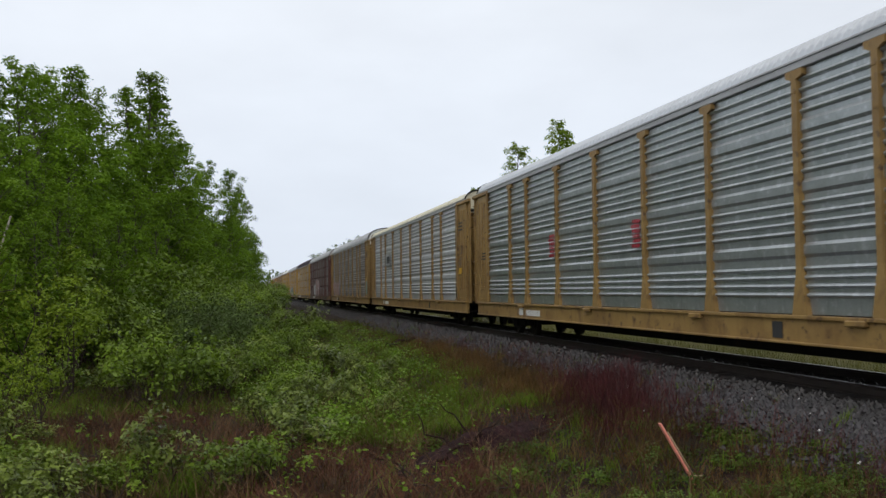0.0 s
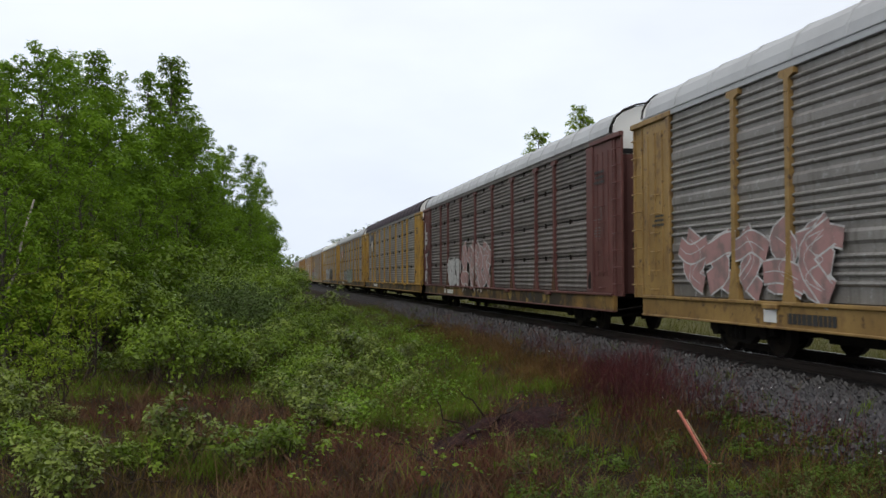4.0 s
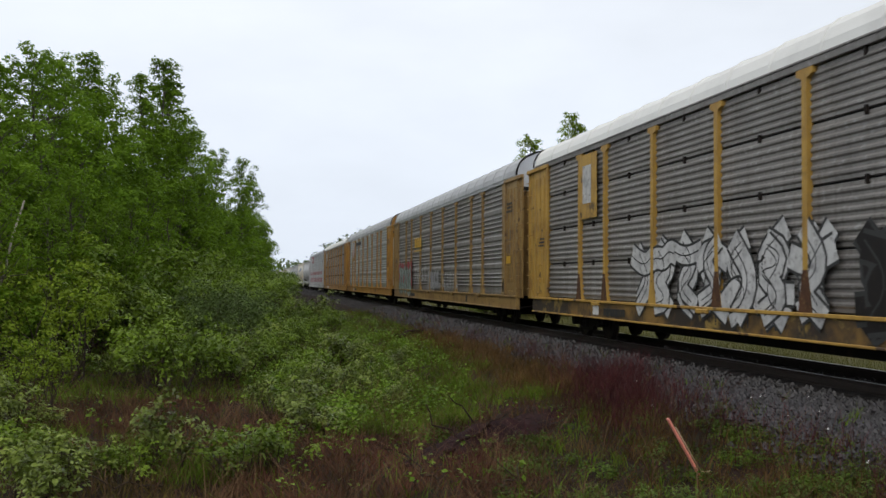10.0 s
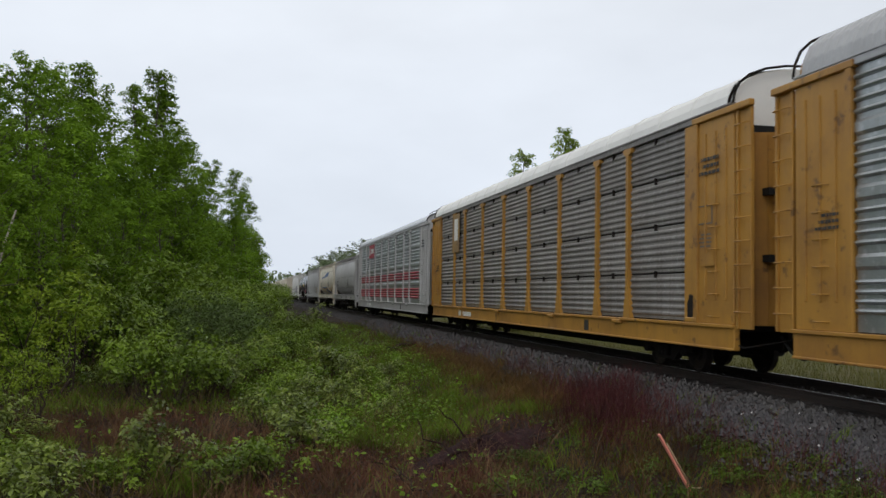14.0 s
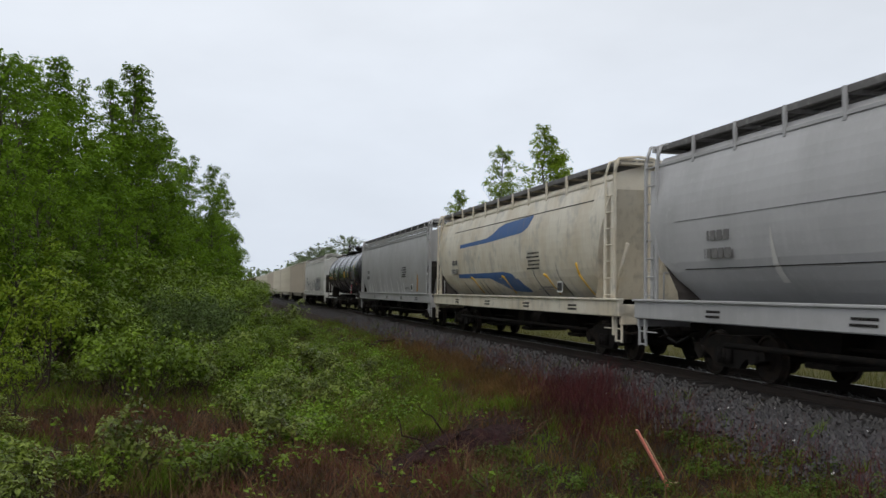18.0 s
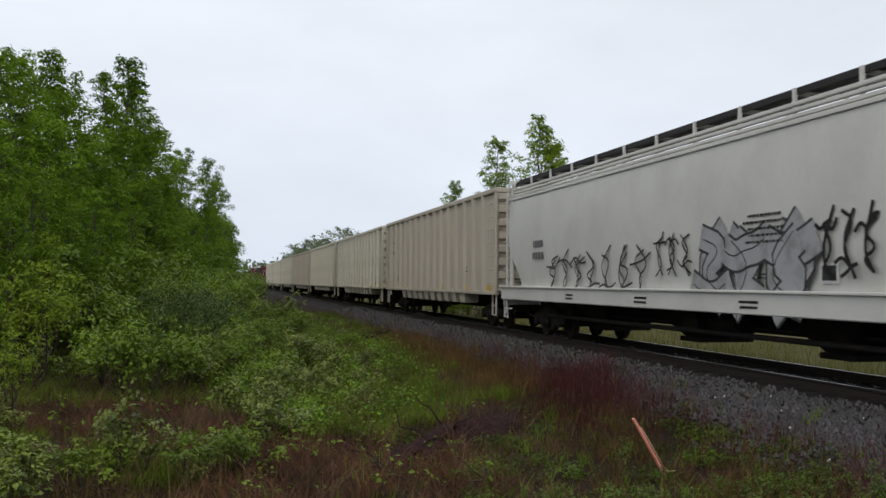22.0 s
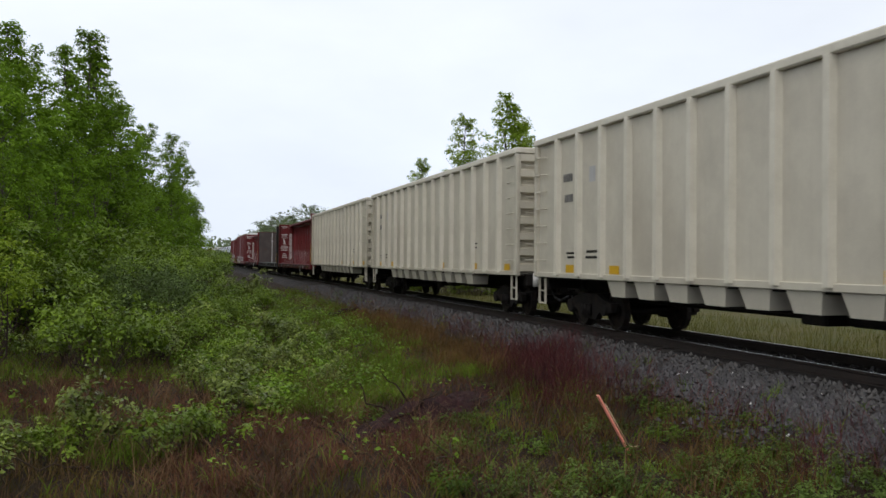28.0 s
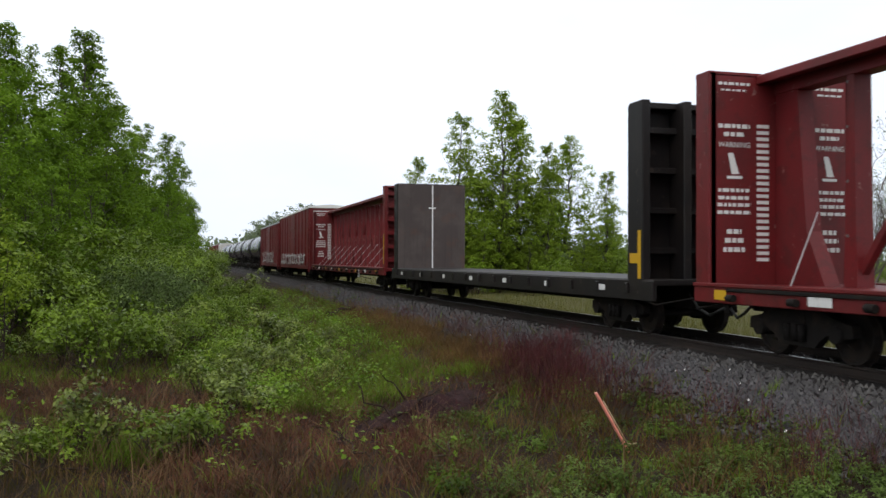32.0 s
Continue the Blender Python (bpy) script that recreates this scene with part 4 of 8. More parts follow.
# ---- tank car ----
def tank_car(length, paint, label, detailed=True):
    car = thing("tank_car", label, "railway car", "freight train cars")
    h = length / 2
    a, r, zc = h - 1.25, 1.545, 2.79
    rings = []
    prof = [(-a, 0.02), (-a + 0.04, 0.45), (-a + 0.16, 0.86), (-a + 0.36, 1.2), (-a + 0.65, 1.44), (-a + 1.0, r)]
    n = 36
    prof += [(y, r) for y in np.linspace(-a + 1.6, a - 1.6, 9)]
    prof += [(-y, q) for y, q in reversed(prof[:6])]
    for y, q in prof:
        rings.append([(q * math.cos(2 * math.pi * i / n), y, zc + q * math.sin(2 * math.pi * i / n)) for i in range(n)])
    part("tank", Shape().loft(rings), paint, car)
    for k, y in enumerate(np.linspace(-a + 1.05, a - 1.05, 6)):
        wd = 0.06 if k in (0, 5) or not detailed else 0.26

        def band(wd=wd):
            ring = [[((r + d) * math.cos(2 * math.pi * i / n), w, zc + (r + d) * math.sin(2 * math.pi * i / n)) for i in range(n)] for w, d in ((-wd, 0.0), (-wd + 0.01, 0.010), (wd - 0.01, 0.010), (wd, 0.0))]
            return Shape().loft(ring, caps=False, smooth=False)
        part("shell_band", cached(("shell_band", wd), band), tank_matt if detailed else paint, car).location = (0, y, 0)
    for sign in (-1, 1):
        s = Shape()
        s.box(-0.4, 0.4, *sorted((sign * (h - 0.95), sign * (h - 4.6))), 0.72, 1.2, 0.03)
        s.box(-1.35, 1.35, *sorted((sign * (h - 0.95), sign * (h - 1.35))), 0.95, 1.1, 0.02)
        for x in (-1.0, 1.0):
            s.box(x - 0.25, x + 0.25, *sorted((sign * (h - 2.4), sign * (h - 3.0))), 1.0, 1.75, 0.03)
        part("stub_sill", s, black_iron, car)
        s = Shape()
        s.bar([(-1.4, sign * (h - 1.0), 1.0), (-1.4, sign * (h - 1.0), 2.0), (-1.25, sign * (h - 1.0), 2.1), (1.25, sign * (h - 1.0), 2.1), (1.4, sign * (h - 1.0), 2.0), (1.4, sign * (h - 1.0), 1.0)], 0.025, 6)
        s.bar([(-1.45, sign * (h - 1.0), 1.0), (-1.45, sign * (h - 1.0), 0.45), (-1.45, sign * (h - 1.4), 0.45), (-1.45, sign * (h - 1.4), 1.0)], 0.02, 6)
        part("end_rail", s, black_iron, car)
    if detailed:
        s = Shape()
        s.box(-0.5, 0.5, -a + 1.1, a - 1.1, zc + r + 0.02, zc + r + 0.07, 0.01)
        part("top_walk", s, black_iron, car, "black grating walkway along the tank top")
        # platform, valve bonnet and rail
        s = Shape()
        s.box(-0.8, 0.8, -0.75, 1.95, zc + r + 0.02, zc + r + 0.08, 0.01)
        part("platform", s, black_iron, car)
        dome = Shape()
        dome.loft([[(q * math.cos(2 * math.pi * i / 20), 0.15 + q * math.sin(2 * math.pi * i / 20), z) for i in range(20)] for z, q in ((zc + r - 0.05, 0.34), (zc + r + 0.12, 0.36), (zc + r + 0.20, 0.46), (zc + r + 0.36, 0.54), (zc + r + 0.41, 0.62), (zc + r + 0.43, 0.60))], smooth=False)
        part("valve_bonnet", dome, black_iron, car)
        rail = Shape()
        zt = zc + r + 0.08
        for x in (-0.75, 0.75):
            for y in (-0.62, 0.6, 1.1):
                rail.bar([(x, y, zt), (x, y, zt + 0.58)], 0.024, 6)
            rail.bar([(x, -0.62, zt + 0.42), (x, -0.5, zt + 0.56), (x, -0.3, zt + 0.60), (x, 0.6, zt + 0.60), (x, 1.85, zt + 0.50), (x, 1.85, zt)], 0.024, 6)
            rail.bar([(x, 1.1, zt + 0.5), (x, 1.35, zt + 0.5), (x, 1.42, zt + 0.4), (x, 1.42, zt)], 0.02, 6)
        rail.bar([(-0.75, 1.85, zt + 0.50), (0.75, 1.85, zt + 0.50)], 0.022, 6)
        rail.bar([(-0.6, -1.5, zt), (-0.6, -1.5, zt + 0.24), (-0.6, -1.6, zt + 0.3), (-0.6, -2.5, zt + 0.3), (-0.6, -2.6, zt + 0.22), (-0.6, -2.6, zt)], 0.022, 6)
        part("safety_rail", rail, black_iron, car)
        for y in (-6.8, -4.9, 4.4, 6.6):
            part("walk_lug", Shape().box(-0.54, -0.44, y - 0.06, y + 0.06, zc + r - 0.02, zc + r + 0.14, 0.01), black_iron, car)
        for sign in (-1, 1):
            s = Shape().bar([(-0.5, sign * (a - 1.2), zc + r), (-0.5, sign * (a - 1.2), zc + r + 0.55), (0.5, sign * (a - 1.2), zc + r + 0.55), (0.5, sign * (a - 1.2), zc + r)], 0.025, 6)
            part("hoop_rail", s, black_iron, car)
        s = Shape()
        for x in (-1.5, 1.5):
            s.tube((x, -h + 4.4, 0.98), (x, h - 4.4, 0.98), 0.025, 6)
            s.tube((x, -h + 4.4, 0.78), (x, h - 4.4, 0.78), 0.02, 6)
            for y in np.linspace(-h + 5.4, h - 5.4, 7):
                s.tube((x, y, 0.78), (x, y, 0.98), 0.018, 5)
        part("side_rod", s, black_iron, car)

        def on_shell(name, y0, y1, z0, z1, material, label=""):
            sh = Shape()
            zs = np.linspace(z0, z1, 5)
            pts = [(-math.sqrt((r + 0.012) ** 2 - (z - zc) ** 2), y, z) for y in (y0, y1) for z in zs]
            sh.add(pts, [(i, i + 1, i + 6, i + 5) for i in range(4)])
            return part(name, sh.mesh(name, False), material, car, label)
        on_shell("placard", -2.10, -1.42, 2.42, 2.86, sticker_yellow, "yellow warning placard")
        for y in (-5.4, -3.7, 3.7, 5.4):
            on_shell("side_line", y, y + 0.12, 2.35, 2.85, sticker_yellow)
        on_shell("side_line", -h + 3.6, -h + 3.72, 1.9, 3.6, sticker_yellow)
        for i in range(4):
            on_shell("stencil", h - 4.3 + i * 0.5, h - 3.95 + i * 0.5, 2.40, 2.60, amber_paint)
        for k in range(4):
            on_shell("stencil", -h + 4.3, -h + 5.8, 2.45 + 0.16 * k, 2.54 + 0.16 * k, char_paint)
        on_shell("stencil", -5.3, -4.3, 1.98, 2.12, grey_paint)
        on_shell("stencil_frame", -7.0, -5.6, 2.25, 2.85, stencil_grey, "grey stencilled panel")
        d = Shape().add([(-1.5, -h + 4.9, 1.35), (-1.5, -h + 5.1, 1.6), (-1.5, -h + 4.9, 1.85), (-1.5, -h + 4.7, 1.6)], [(0, 1, 2, 3)])
        part("hazard_placard", d.mesh("hazard_placard", False), white_paint, car, "white and red diamond hazard placard")
        part("placard_holder", Shape().box(-1.49, -1.47, -h + 4.68, -h + 5.12, 1.33, 1.87), red_paint, car)
        part("brake_cylinder_pipe", Shape().tube((-0.9, -h + 4.2, 1.15), (-0.9, -h + 5.6, 1.15), 0.15, 10), black_iron, car)
    gear(car, length, 2.9)
    return car


# ---- high-sided gondolas ----
def gondola(length, paint, label, seed, tags=()):
    car = thing("gondola_car", label, "railway car", "freight train cars")
    h = length / 2
    e = h - 0.65
    r = random.Random(seed)
    ribs = [1.185 * (i - 7) for i in range(15)]
    for x in (-1, 1):
        part("side_wall", cached(("gondola_side", length), lambda: Shape().box(-0.02, 0.02, -e, e, 1.18, 4.42)), paint, car).location = (1.52 * x, 0, 0)
        part("top_rim", cached(("gondola_rim", length), lambda: Shape().box(-0.09, 0.07, -e - 0.03, e + 0.03, 4.40, 4.56, 0.025)), bone_rib if paint == bone_paint else paint, car).location = (1.55 * x, 0, 0)
        part("bottom_sill", cached(("gondola_sill", length), lambda: Shape().box(-0.05, 0.05, -e, e, 1.14, 1.26, 0.01)), paint, car).location = (1.54 * x, 0, 0)
        for y in ribs:
            def rib():
                return Shape().loft([[(0.0, -0.10, z), (-0.13, -0.065, z), (-0.13, 0.065, z), (0.0, 0.10, z)] for z in (1.2, 4.42)], smooth=False)
            p = part("side_rib", cached("gondola_rib", rib), bone_rib if paint == bone_paint else paint, car)
            p.location = (1.53 * x, y, 0)
            if x > 0:
                p.rotation_euler = (0, 0, math.pi)
        for sgn in (-1, 1):
            part("corner_post", cached("gondola_corner", lambda: Shape().box(-0.07, 0.07, -0.09, 0.09, 1.15, 4.45, 0.02)), paint, car).location = (1.55 * x, sgn * (e - 0.09), 0)
        # scalloped tub bottom
        for i in range(3, 13):
            y = ribs[i] - 0.59

            def tooth():
                s = Shape()
                s.loft([[(-0.05, -0.42, z1), (0.5, -0.42, z1), (0.5, 0.42, z1), (-0.05, 0.42, z1)] if z1 > 1 else [(0.02, -0.30, z1), (0.5, -0.30, z1), (0.5, 0.30, z1), (0.02, 0.30, z1)] for z1 in (1.18, 0.80)], smooth=False)
                return s
            p = part("tub_bottom", cached("gondola_tooth", tooth), paint, car)
            p.location = (1.50 * x, y, 0)
            if x > 0:
                p.rotation_euler = (0, 0, math.pi)
        for sgn in (-1, 1):
            yy = sgn * (e - 0.18)
            for i in range(7):
                p = part("grab_iron", cached(("gondola_grab", x, sgn), lambda: Shape().bar([(x * 1.60, 0, 0), (x * 1.66, 0, 0), (x * 1.66, -sgn * 0.5, 0), (x * 1.55, -sgn * 0.5, 0)], 0.015, 5)), paint, car)
                p.location = (0, yy, 1.55 + 0.42 * i)
            s = Shape()
            for y in (yy, yy - sgn * 0.38):
                s.box(x * 1.52 - 0.02, x * 1.52 + 0.02, y - 0.03, y + 0.03, 0.48, 1.16)
            for z in (0.50, 0.80):
                s.bar([(x * 1.52, yy, z), (x * 1.52, yy - sgn * 0.38, z)], 0.02, 5)
            part("step", s, paint, car)
    for sgn in (-1, 1):
        part("end_wall", Shape().box(-1.52, 1.52, *sorted((sgn * (e - 0.16), sgn * (e - 0.12))), 1.18, 4.45), paint, car)
        for i in range(8):
            z = 1.35 + i * 0.42
            q = part("end_rib", cached("gondola_end_rib", lambda: Shape().loft([[(x, 0.0, -0.14), (x, -0.14, -0.09), (x, -0.14, 0.09), (x, 0.0, 0.14)] for x in (-1.5, 1.5)], smooth=False)), paint, car)
            q.location = (0, sgn * (e - 0.13), z)
            if sgn > 0:
                q.rotation_euler = (0, 0, math.pi)
        part("end_rim", Shape().box(-1.6, 1.6, *sorted((sgn * (e - 0.16), sgn * (e + 0.03))), 4.40, 4.56, 0.02), paint, car)
        lad = Shape()
        for i in range(8):
            z = 1.56 + i * 0.42
            lad.bar([(-1.35, sgn * (e + 0.02), z), (-0.8, sgn * (e + 0.02), z)], 0.014, 5)
        part("end_ladder", lad, paint, car)
        part("end_sill", Shape().box(-1.3, 1.3, *sorted((sgn * (e - 0.25), sgn * e)), 0.85, 1.18, 0.02), black_iron, car)
        part("hand_brake" if sgn < 0 else "air_reservoir", Shape().tube((-1.05, sgn * (e + 0.05), 0.85), (-1.05, sgn * (e + 0.05), 1.2), 0.09, 8), ash_paint, car)
    part("floor", Shape().box(-1.5, 1.5, -e + 0.15, e - 0.15, 1.10, 1.16), black_iron, car)
    part("centre_sill", Shape().box(-0.3, 0.3, -e, e, 0.62, 1.10, 0.02), black_iron, car)
    gear(car, length, 2.75)
    x = -1.545
    bars(car, "stencil", h - 2.9, h - 2.3, 3.38, 3.58, x, stencil_grey, 1, seed, 0.9, "black stencilled marks")
    bars(car, "stencil", h - 2.9, h - 2.3, 2.90, 3.10, x, stencil_grey, 1, seed + 1, 0.9)
    bars(car, "stencil", h - 3.0, h - 2.5, 1.60, 1.80, x, char_paint, 2, seed + 2, 0.45)
    bars(car, "stencil", h - 4.2, h - 3.5, 1.60, 1.85, x, char_paint, 2, seed + 3, 0.45)
    part("stencil_frame", Shape().box(x - 0.004, x, h - 4.05, h - 3.75, 3.28, 3.62).box(x - 0.008, x - 0.003, h - 4.0, h - 3.8, 3.33, 3.57), grey_paint, car)
    for y in (h - 2.75, -h + 1.5, -h + 4.4, -h + 8.0, h - 5.0):
        board(car, "reflector", y - 0.22, y + 0.22, 1.27, 1.45, x - 0.01, sticker_yellow, "yellow reflector sticker")
    bars(car, "stencil", -h + 4.2, -h + 4.8, 1.9, 2.15, x, char_paint, 2, seed + 4, 0.4)
    for bay, z0, z1, halo, ink in tags:
        y = 1.185 * bay + 0.59
        ring = [(x - 0.003, y + 0.34 * math.cos(u) * r.uniform(0.6, 1.1), (z0 + z1) / 2 + 0.55 * (z1 - z0) * math.sin(u) * r.uniform(0.7, 1.15)) for u in np.linspace(0, 5.9, 16)]
        if halo:
            part("graffiti_halo", Shape().add(ring, [tuple(range(16))]).mesh("graffiti_halo", False), halo, car, "sprayed coloured halo")
        spray(car, y - 0.27, y + 0.27, z0, z1, x - 0.008, ink, seed + bay * 3 + 40, 1, 0.075)
    return car


# ---- centre-beam flat cars ----
def text_mesh(body, size):
    cu = bpy.data.curves.new("lettering", "FONT")
    cu.body, cu.size, cu.align_x = body, size, "CENTER"
    ob = bpy.data.objects.new("lettering", cu)
    me = bpy.data.meshes.new_from_object(ob)
    bpy.data.objects.remove(ob)
    return me


def centrebeam(length, paint, label, tarp=False):
    car = thing("centrebeam_flat_car", label, "railway car", "freight train cars")
    h = length / 2
    e = h - 0.75
    part("deck", Shape().box(-1.42, 1.42, -e, e, 0.98, 1.10, 0.015), paint, car)
    for x in (-1, 1):
        part("side_sill", Shape().box(x * 1.44 - 0.05, x * 1.44 + 0.05, -e, e, 0.80, 1.10, 0.015).box(x * 1.44 - 0.08, x * 1.44 + 0.06, -e, e, 1.07, 1.13, 0.01), paint, car)
    part("centre_sill", Shape().box(-0.32, 0.32, -e, e, 0.62, 0.98, 0.02), black_iron, car)
    part("top_beam", Shape().box(-0.52, 0.52, -e + 0.3, e - 0.3, 4.62, 4.72, 0.02).box(-0.52, -0.46, -e + 0.3, e - 0.3, 4.57, 4.66, 0.01).box(0.46, 0.52, -e + 0.3, e - 0.3, 4.57, 4.66, 0.01).box(-0.17, 0.17, -e + 0.3, e - 0.3, 4.40, 4.63, 0.01), paint, car)
    n = int((2 * e - 4.0) / 1.24)
    ys = [-e + 2.3 + i * (2 * e - 4.6) / n for i in range(n + 1)]
    for i, y in enumerate(ys):
        wide = 0.16 if i % 2 else 0.13

        def pst():
            s = Shape()
            s.loft([[(-0.16, -w, z), (0.16, -w, z), (0.16, w, z), (-0.16, w, z)] for z, w in ((1.1, wide * 0.95), (2.2, wide * 0.72), (4.62, wide * 0.5))], smooth=False)
            return s
        post = part("beam_post", cached(("beam_post", wide), pst), paint, car)
        post.location = (0, y, 0)
        for z in (1.9, 2.75, 3.6, 4.3):
            part("rivet_plate", cached("rivet_plate", lambda: Shape().box(-0.172, -0.158, -0.022, 0.022, -0.022, 0.022, 0.004)), stencil_grey, post).location = (0, 0.06, z)
    for i in range(1, n, 2):
        s = Shape()
        lo, hi = ys[i], ys[min(i + 2, n)]
        a, b = (hi, lo) if lo + hi < 0 else (lo, hi)
        d = Vector((0, b - a, -3.3))
        m = Matrix.Translation((0, a, 4.5)) @ d.to_track_quat("Z", "Y").to_matrix().to_4x4()
        s.box(-0.07, 0.07, -0.06, 0.06, 0, d.length, 0.01, m=m)
        part("diagonal_brace", s, paint, car)
    for sgn in (-1, 1):
        s = Shape()
        y0, y1 = sorted((sgn * e, sgn * (e - 0.42)))
        inner = y1 if sgn < 0 else y0
        s.box(-1.42, 1.42, *sorted((inner, inner + sgn * 0.05)), 1.0, 4.72, 0.01)
        bulk = part("bulkhead", s, paint, car, "red steel bulkhead with white lettering")
        for x in (-1.38, 1.38):
            part("bulkhead_post", Shape().box(x - 0.08, x + 0.08, y0, y1, 0.95, 4.75, 0.02), paint, bulk)
        for z in (1.5, 2.1, 2.7, 3.3, 3.9, 4.45):
            part("bulkhead_rib", Shape().box(-1.3, 1.3, *sorted((inner + sgn * 0.05, inner + sgn * 0.30)), z - 0.12, z + 0.06, 0.015), paint, bulk)
        part("bulkhead_cap", Shape().box(-1.46, 1.46, y0, y1, 4.68, 4.76, 0.01), white_paint if tarp and sgn > 0 else paint, bulk)
        if sgn > 0:
            y = inner - 0.008
            s = Shape()
            rr = random.Random(7)
            for xc in (-0.97, 0.97):
                for z, hh, w in ((4.58, 0.05, 0.62), (4.46, 0.03, 0.5), (3.86, 0.07, 0.62), (3.72, 0.07, 0.4), (2.75, 0.06, 0.62), (2.62, 0.06, 0.62), (2.5, 0.06, 0.66), (2.37, 0.06, 0.66), (2.05, 0.08, 0.28), (1.9, 0.08, 0.36), (1.74, 0.08, 0.42)):
                    xx = xc - w * 0.5
                    while xx < xc + w * 0.5:
                        ww = rr.uniform(0.05, 0.14)
                        s.box(xx, min(xx + ww, xc + w * 0.5), y, y + 0.006, z - hh, z)
                        xx += ww + 0.03
                s.loft([[(xc - 0.05, y, 3.0), (xc + 0.10, y, 3.0), (xc + 0.10, y + 0.005, 3.0), (xc - 0.05, y + 0.005, 3.0)], [(xc - 0.12, y, 3.36), (xc - 0.02, y, 3.36), (xc - 0.02, y + 0.005, 3.36), (xc - 0.12, y + 0.005, 3.36)]], smooth=False)
                s.box(xc - 0.14, xc + 0.16, y, y + 0.006, 2.92, 2.97)
            for k in range(22):
                s.box(-0.52, -0.28, y, y + 0.006, 1.5 + k * 0.11, 1.56 + k * 0.11)
            part("lettering", s, white_paint, bulk)
            for xc in (-0.97, 0.97):
                t = part("warning_word", text_mesh("WARNING", 0.13), white_paint, bulk, "white lettered warning")
                t.location, t.rotation_euler = (xc, y - 0.004, 3.46), (math.pi / 2, 0, 0)
    for sgn in (-1, 1):
        y0, y1 = sorted((sgn * (e - 0.45), sgn * (e - 1.55)))
        part("end_gusset", Shape().loft([[(-0.15, sgn * (e - 0.44), z), (0.15, sgn * (e - 0.44), z), (0.15, sgn * (e - w), z), (-0.15, sgn * (e - w), z)] for z, w in ((1.1, 1.7), (2.0, 1.25), (4.62, 1.0))], smooth=False), paint, car)
    part("winch_strip", Shape().box(-1.52, -1.44, -e + 1, e - 1, 1.0, 1.06, 0.01), black_iron, car)
    for i in range(14):
        y = -e + 1.2 + i * (2 * e - 2.4) / 13
        part("strap_winch", cached("strap_winch", lambda: Shape().tube((-1.56, -0.09, 0.90), (-1.56, 0.09, 0.90), 0.06, 8)), black_iron, car).location = (0, y, 0)
    s = Shape()
    for i in range(10):
        y = -e + 2.5 + i * (2 * e - 5.0) / 9
        s.tube((-1.40, y, 1.12), (-0.2, y + 0.9, 2.3), 0.012, 4)
    part("tie_down_cable", s, grey_paint, car, "loose grey tie-down cables")
    board(car, "routing_plate", -e + 5.6, -e + 6.0, 0.62, 0.98, -1.52, white_paint, "white plate with dark squares")
    for k in range(2):
        board(car, "routing_square", -e + 5.66, -e + 5.94, 0.66 + 0.16 * k, 0.78 + 0.16 * k, -1.53, black_paint)
    part("brake_rod", Shape().bar([(-1.05, -e + 5.0, 0.55), (-1.05, -1.0, 0.66), (-1.05, e - 6.0, 0.58)], 0.016, 5), black_iron, car)
    for i, y in enumerate(np.linspace(-e + 1.5, e - 1.0, 9)):
        board(car, "reflector", y, y + (0.5 if i % 2 else 0.35), 0.86, 1.02, -1.50, sticker_yellow if i % 2 == 0 else white_paint)
    board(car, "reflector", -e + 0.1, -e + 0.22, 1.3, 2.6, -1.47, sticker_yellow)
    gear(car, length, 3.0)
    return car


def bulkhead_flat(length, label):
    car = thing("bulkhead_flat_car", label, "railway car", "freight train cars")
    h = length / 2
    e = h - 0.75
    eb = h - 1.15
    part("deck", Shape().box(-1.45, 1.45, -e, e, 1.02, 1.14, 0.015), char_paint, car)
    s = Shape()
    for x in (-1, 1):
        s.box(x * 1.42 - 0.05, x * 1.42 + 0.05, -e, e, 0.72, 1.12, 0.015)
        for i in range(16):
            y = -e + 1.0 + i * (2 * e - 2.0) / 15
            s.box(x * 1.49 - 0.04, x * 1.49 + 0.04, y - 0.06, y + 0.06, 0.86, 1.06, 0.01)
    part("side_sill", s, char_paint, car)
    part("centre_sill", Shape().box(-0.35, 0.35, -e + 0.4, e - 0.4, 0.55, 1.02, 0.02), black_iron, car)
    for sgn in (-1, 1):
        y0, y1 = sorted((sgn * eb, sgn * (eb - 0.58)))
        inner = sgn * (eb - 0.65)
        b = part("bulkhead", Shape().box(-1.45, 1.45, *sorted((inner, inner + sgn * 0.06)), 1.1, 4.62, 0.015), bulkhead_paint if sgn > 0 else char_paint, car, "weathered steel bulkhead")
        for x in (-1.38, -0.46, 0.46, 1.38):
            part("bulkhead_post", Shape().box(x - 0.09, x + 0.09, y0, y1, 1.05, 4.66, 0.02), char_paint, b)
        for z in (1.7, 2.5, 3.3, 4.1, 4.6):
            part("bulkhead_rib", Shape().box(-1.35, 1.35, *sorted((inner + sgn * 0.06, inner + sgn * 0.35)), z - 0.06, z + 0.06, 0.01), char_paint, b)
        if sgn > 0:
            part("chalk_line", Shape().box(0.0, 0.05, inner - 0.008, inner, 1.15, 4.6), white_paint, b)
            part("chalk_mark", Shape().box(-0.13, 0.16, inner - 0.010, inner - 0.002, 3.62, 3.68), white_paint, b)
    board(car, "reflector", -eb + 0.05, -eb + 0.17, 1.15, 2.1, -1.475, sticker_yellow)
    board(car, "reflector", -eb + 0.17, -eb + 0.50, 1.45, 1.65, -1.475, sticker_yellow)
    for y in np.linspace(-e + 2, e - 2, 7):
        board(car, "reflector", y, y + 0.3, 0.88, 1.0, -1.48, white_paint)
    gear(car, length, 3.0)
    return car


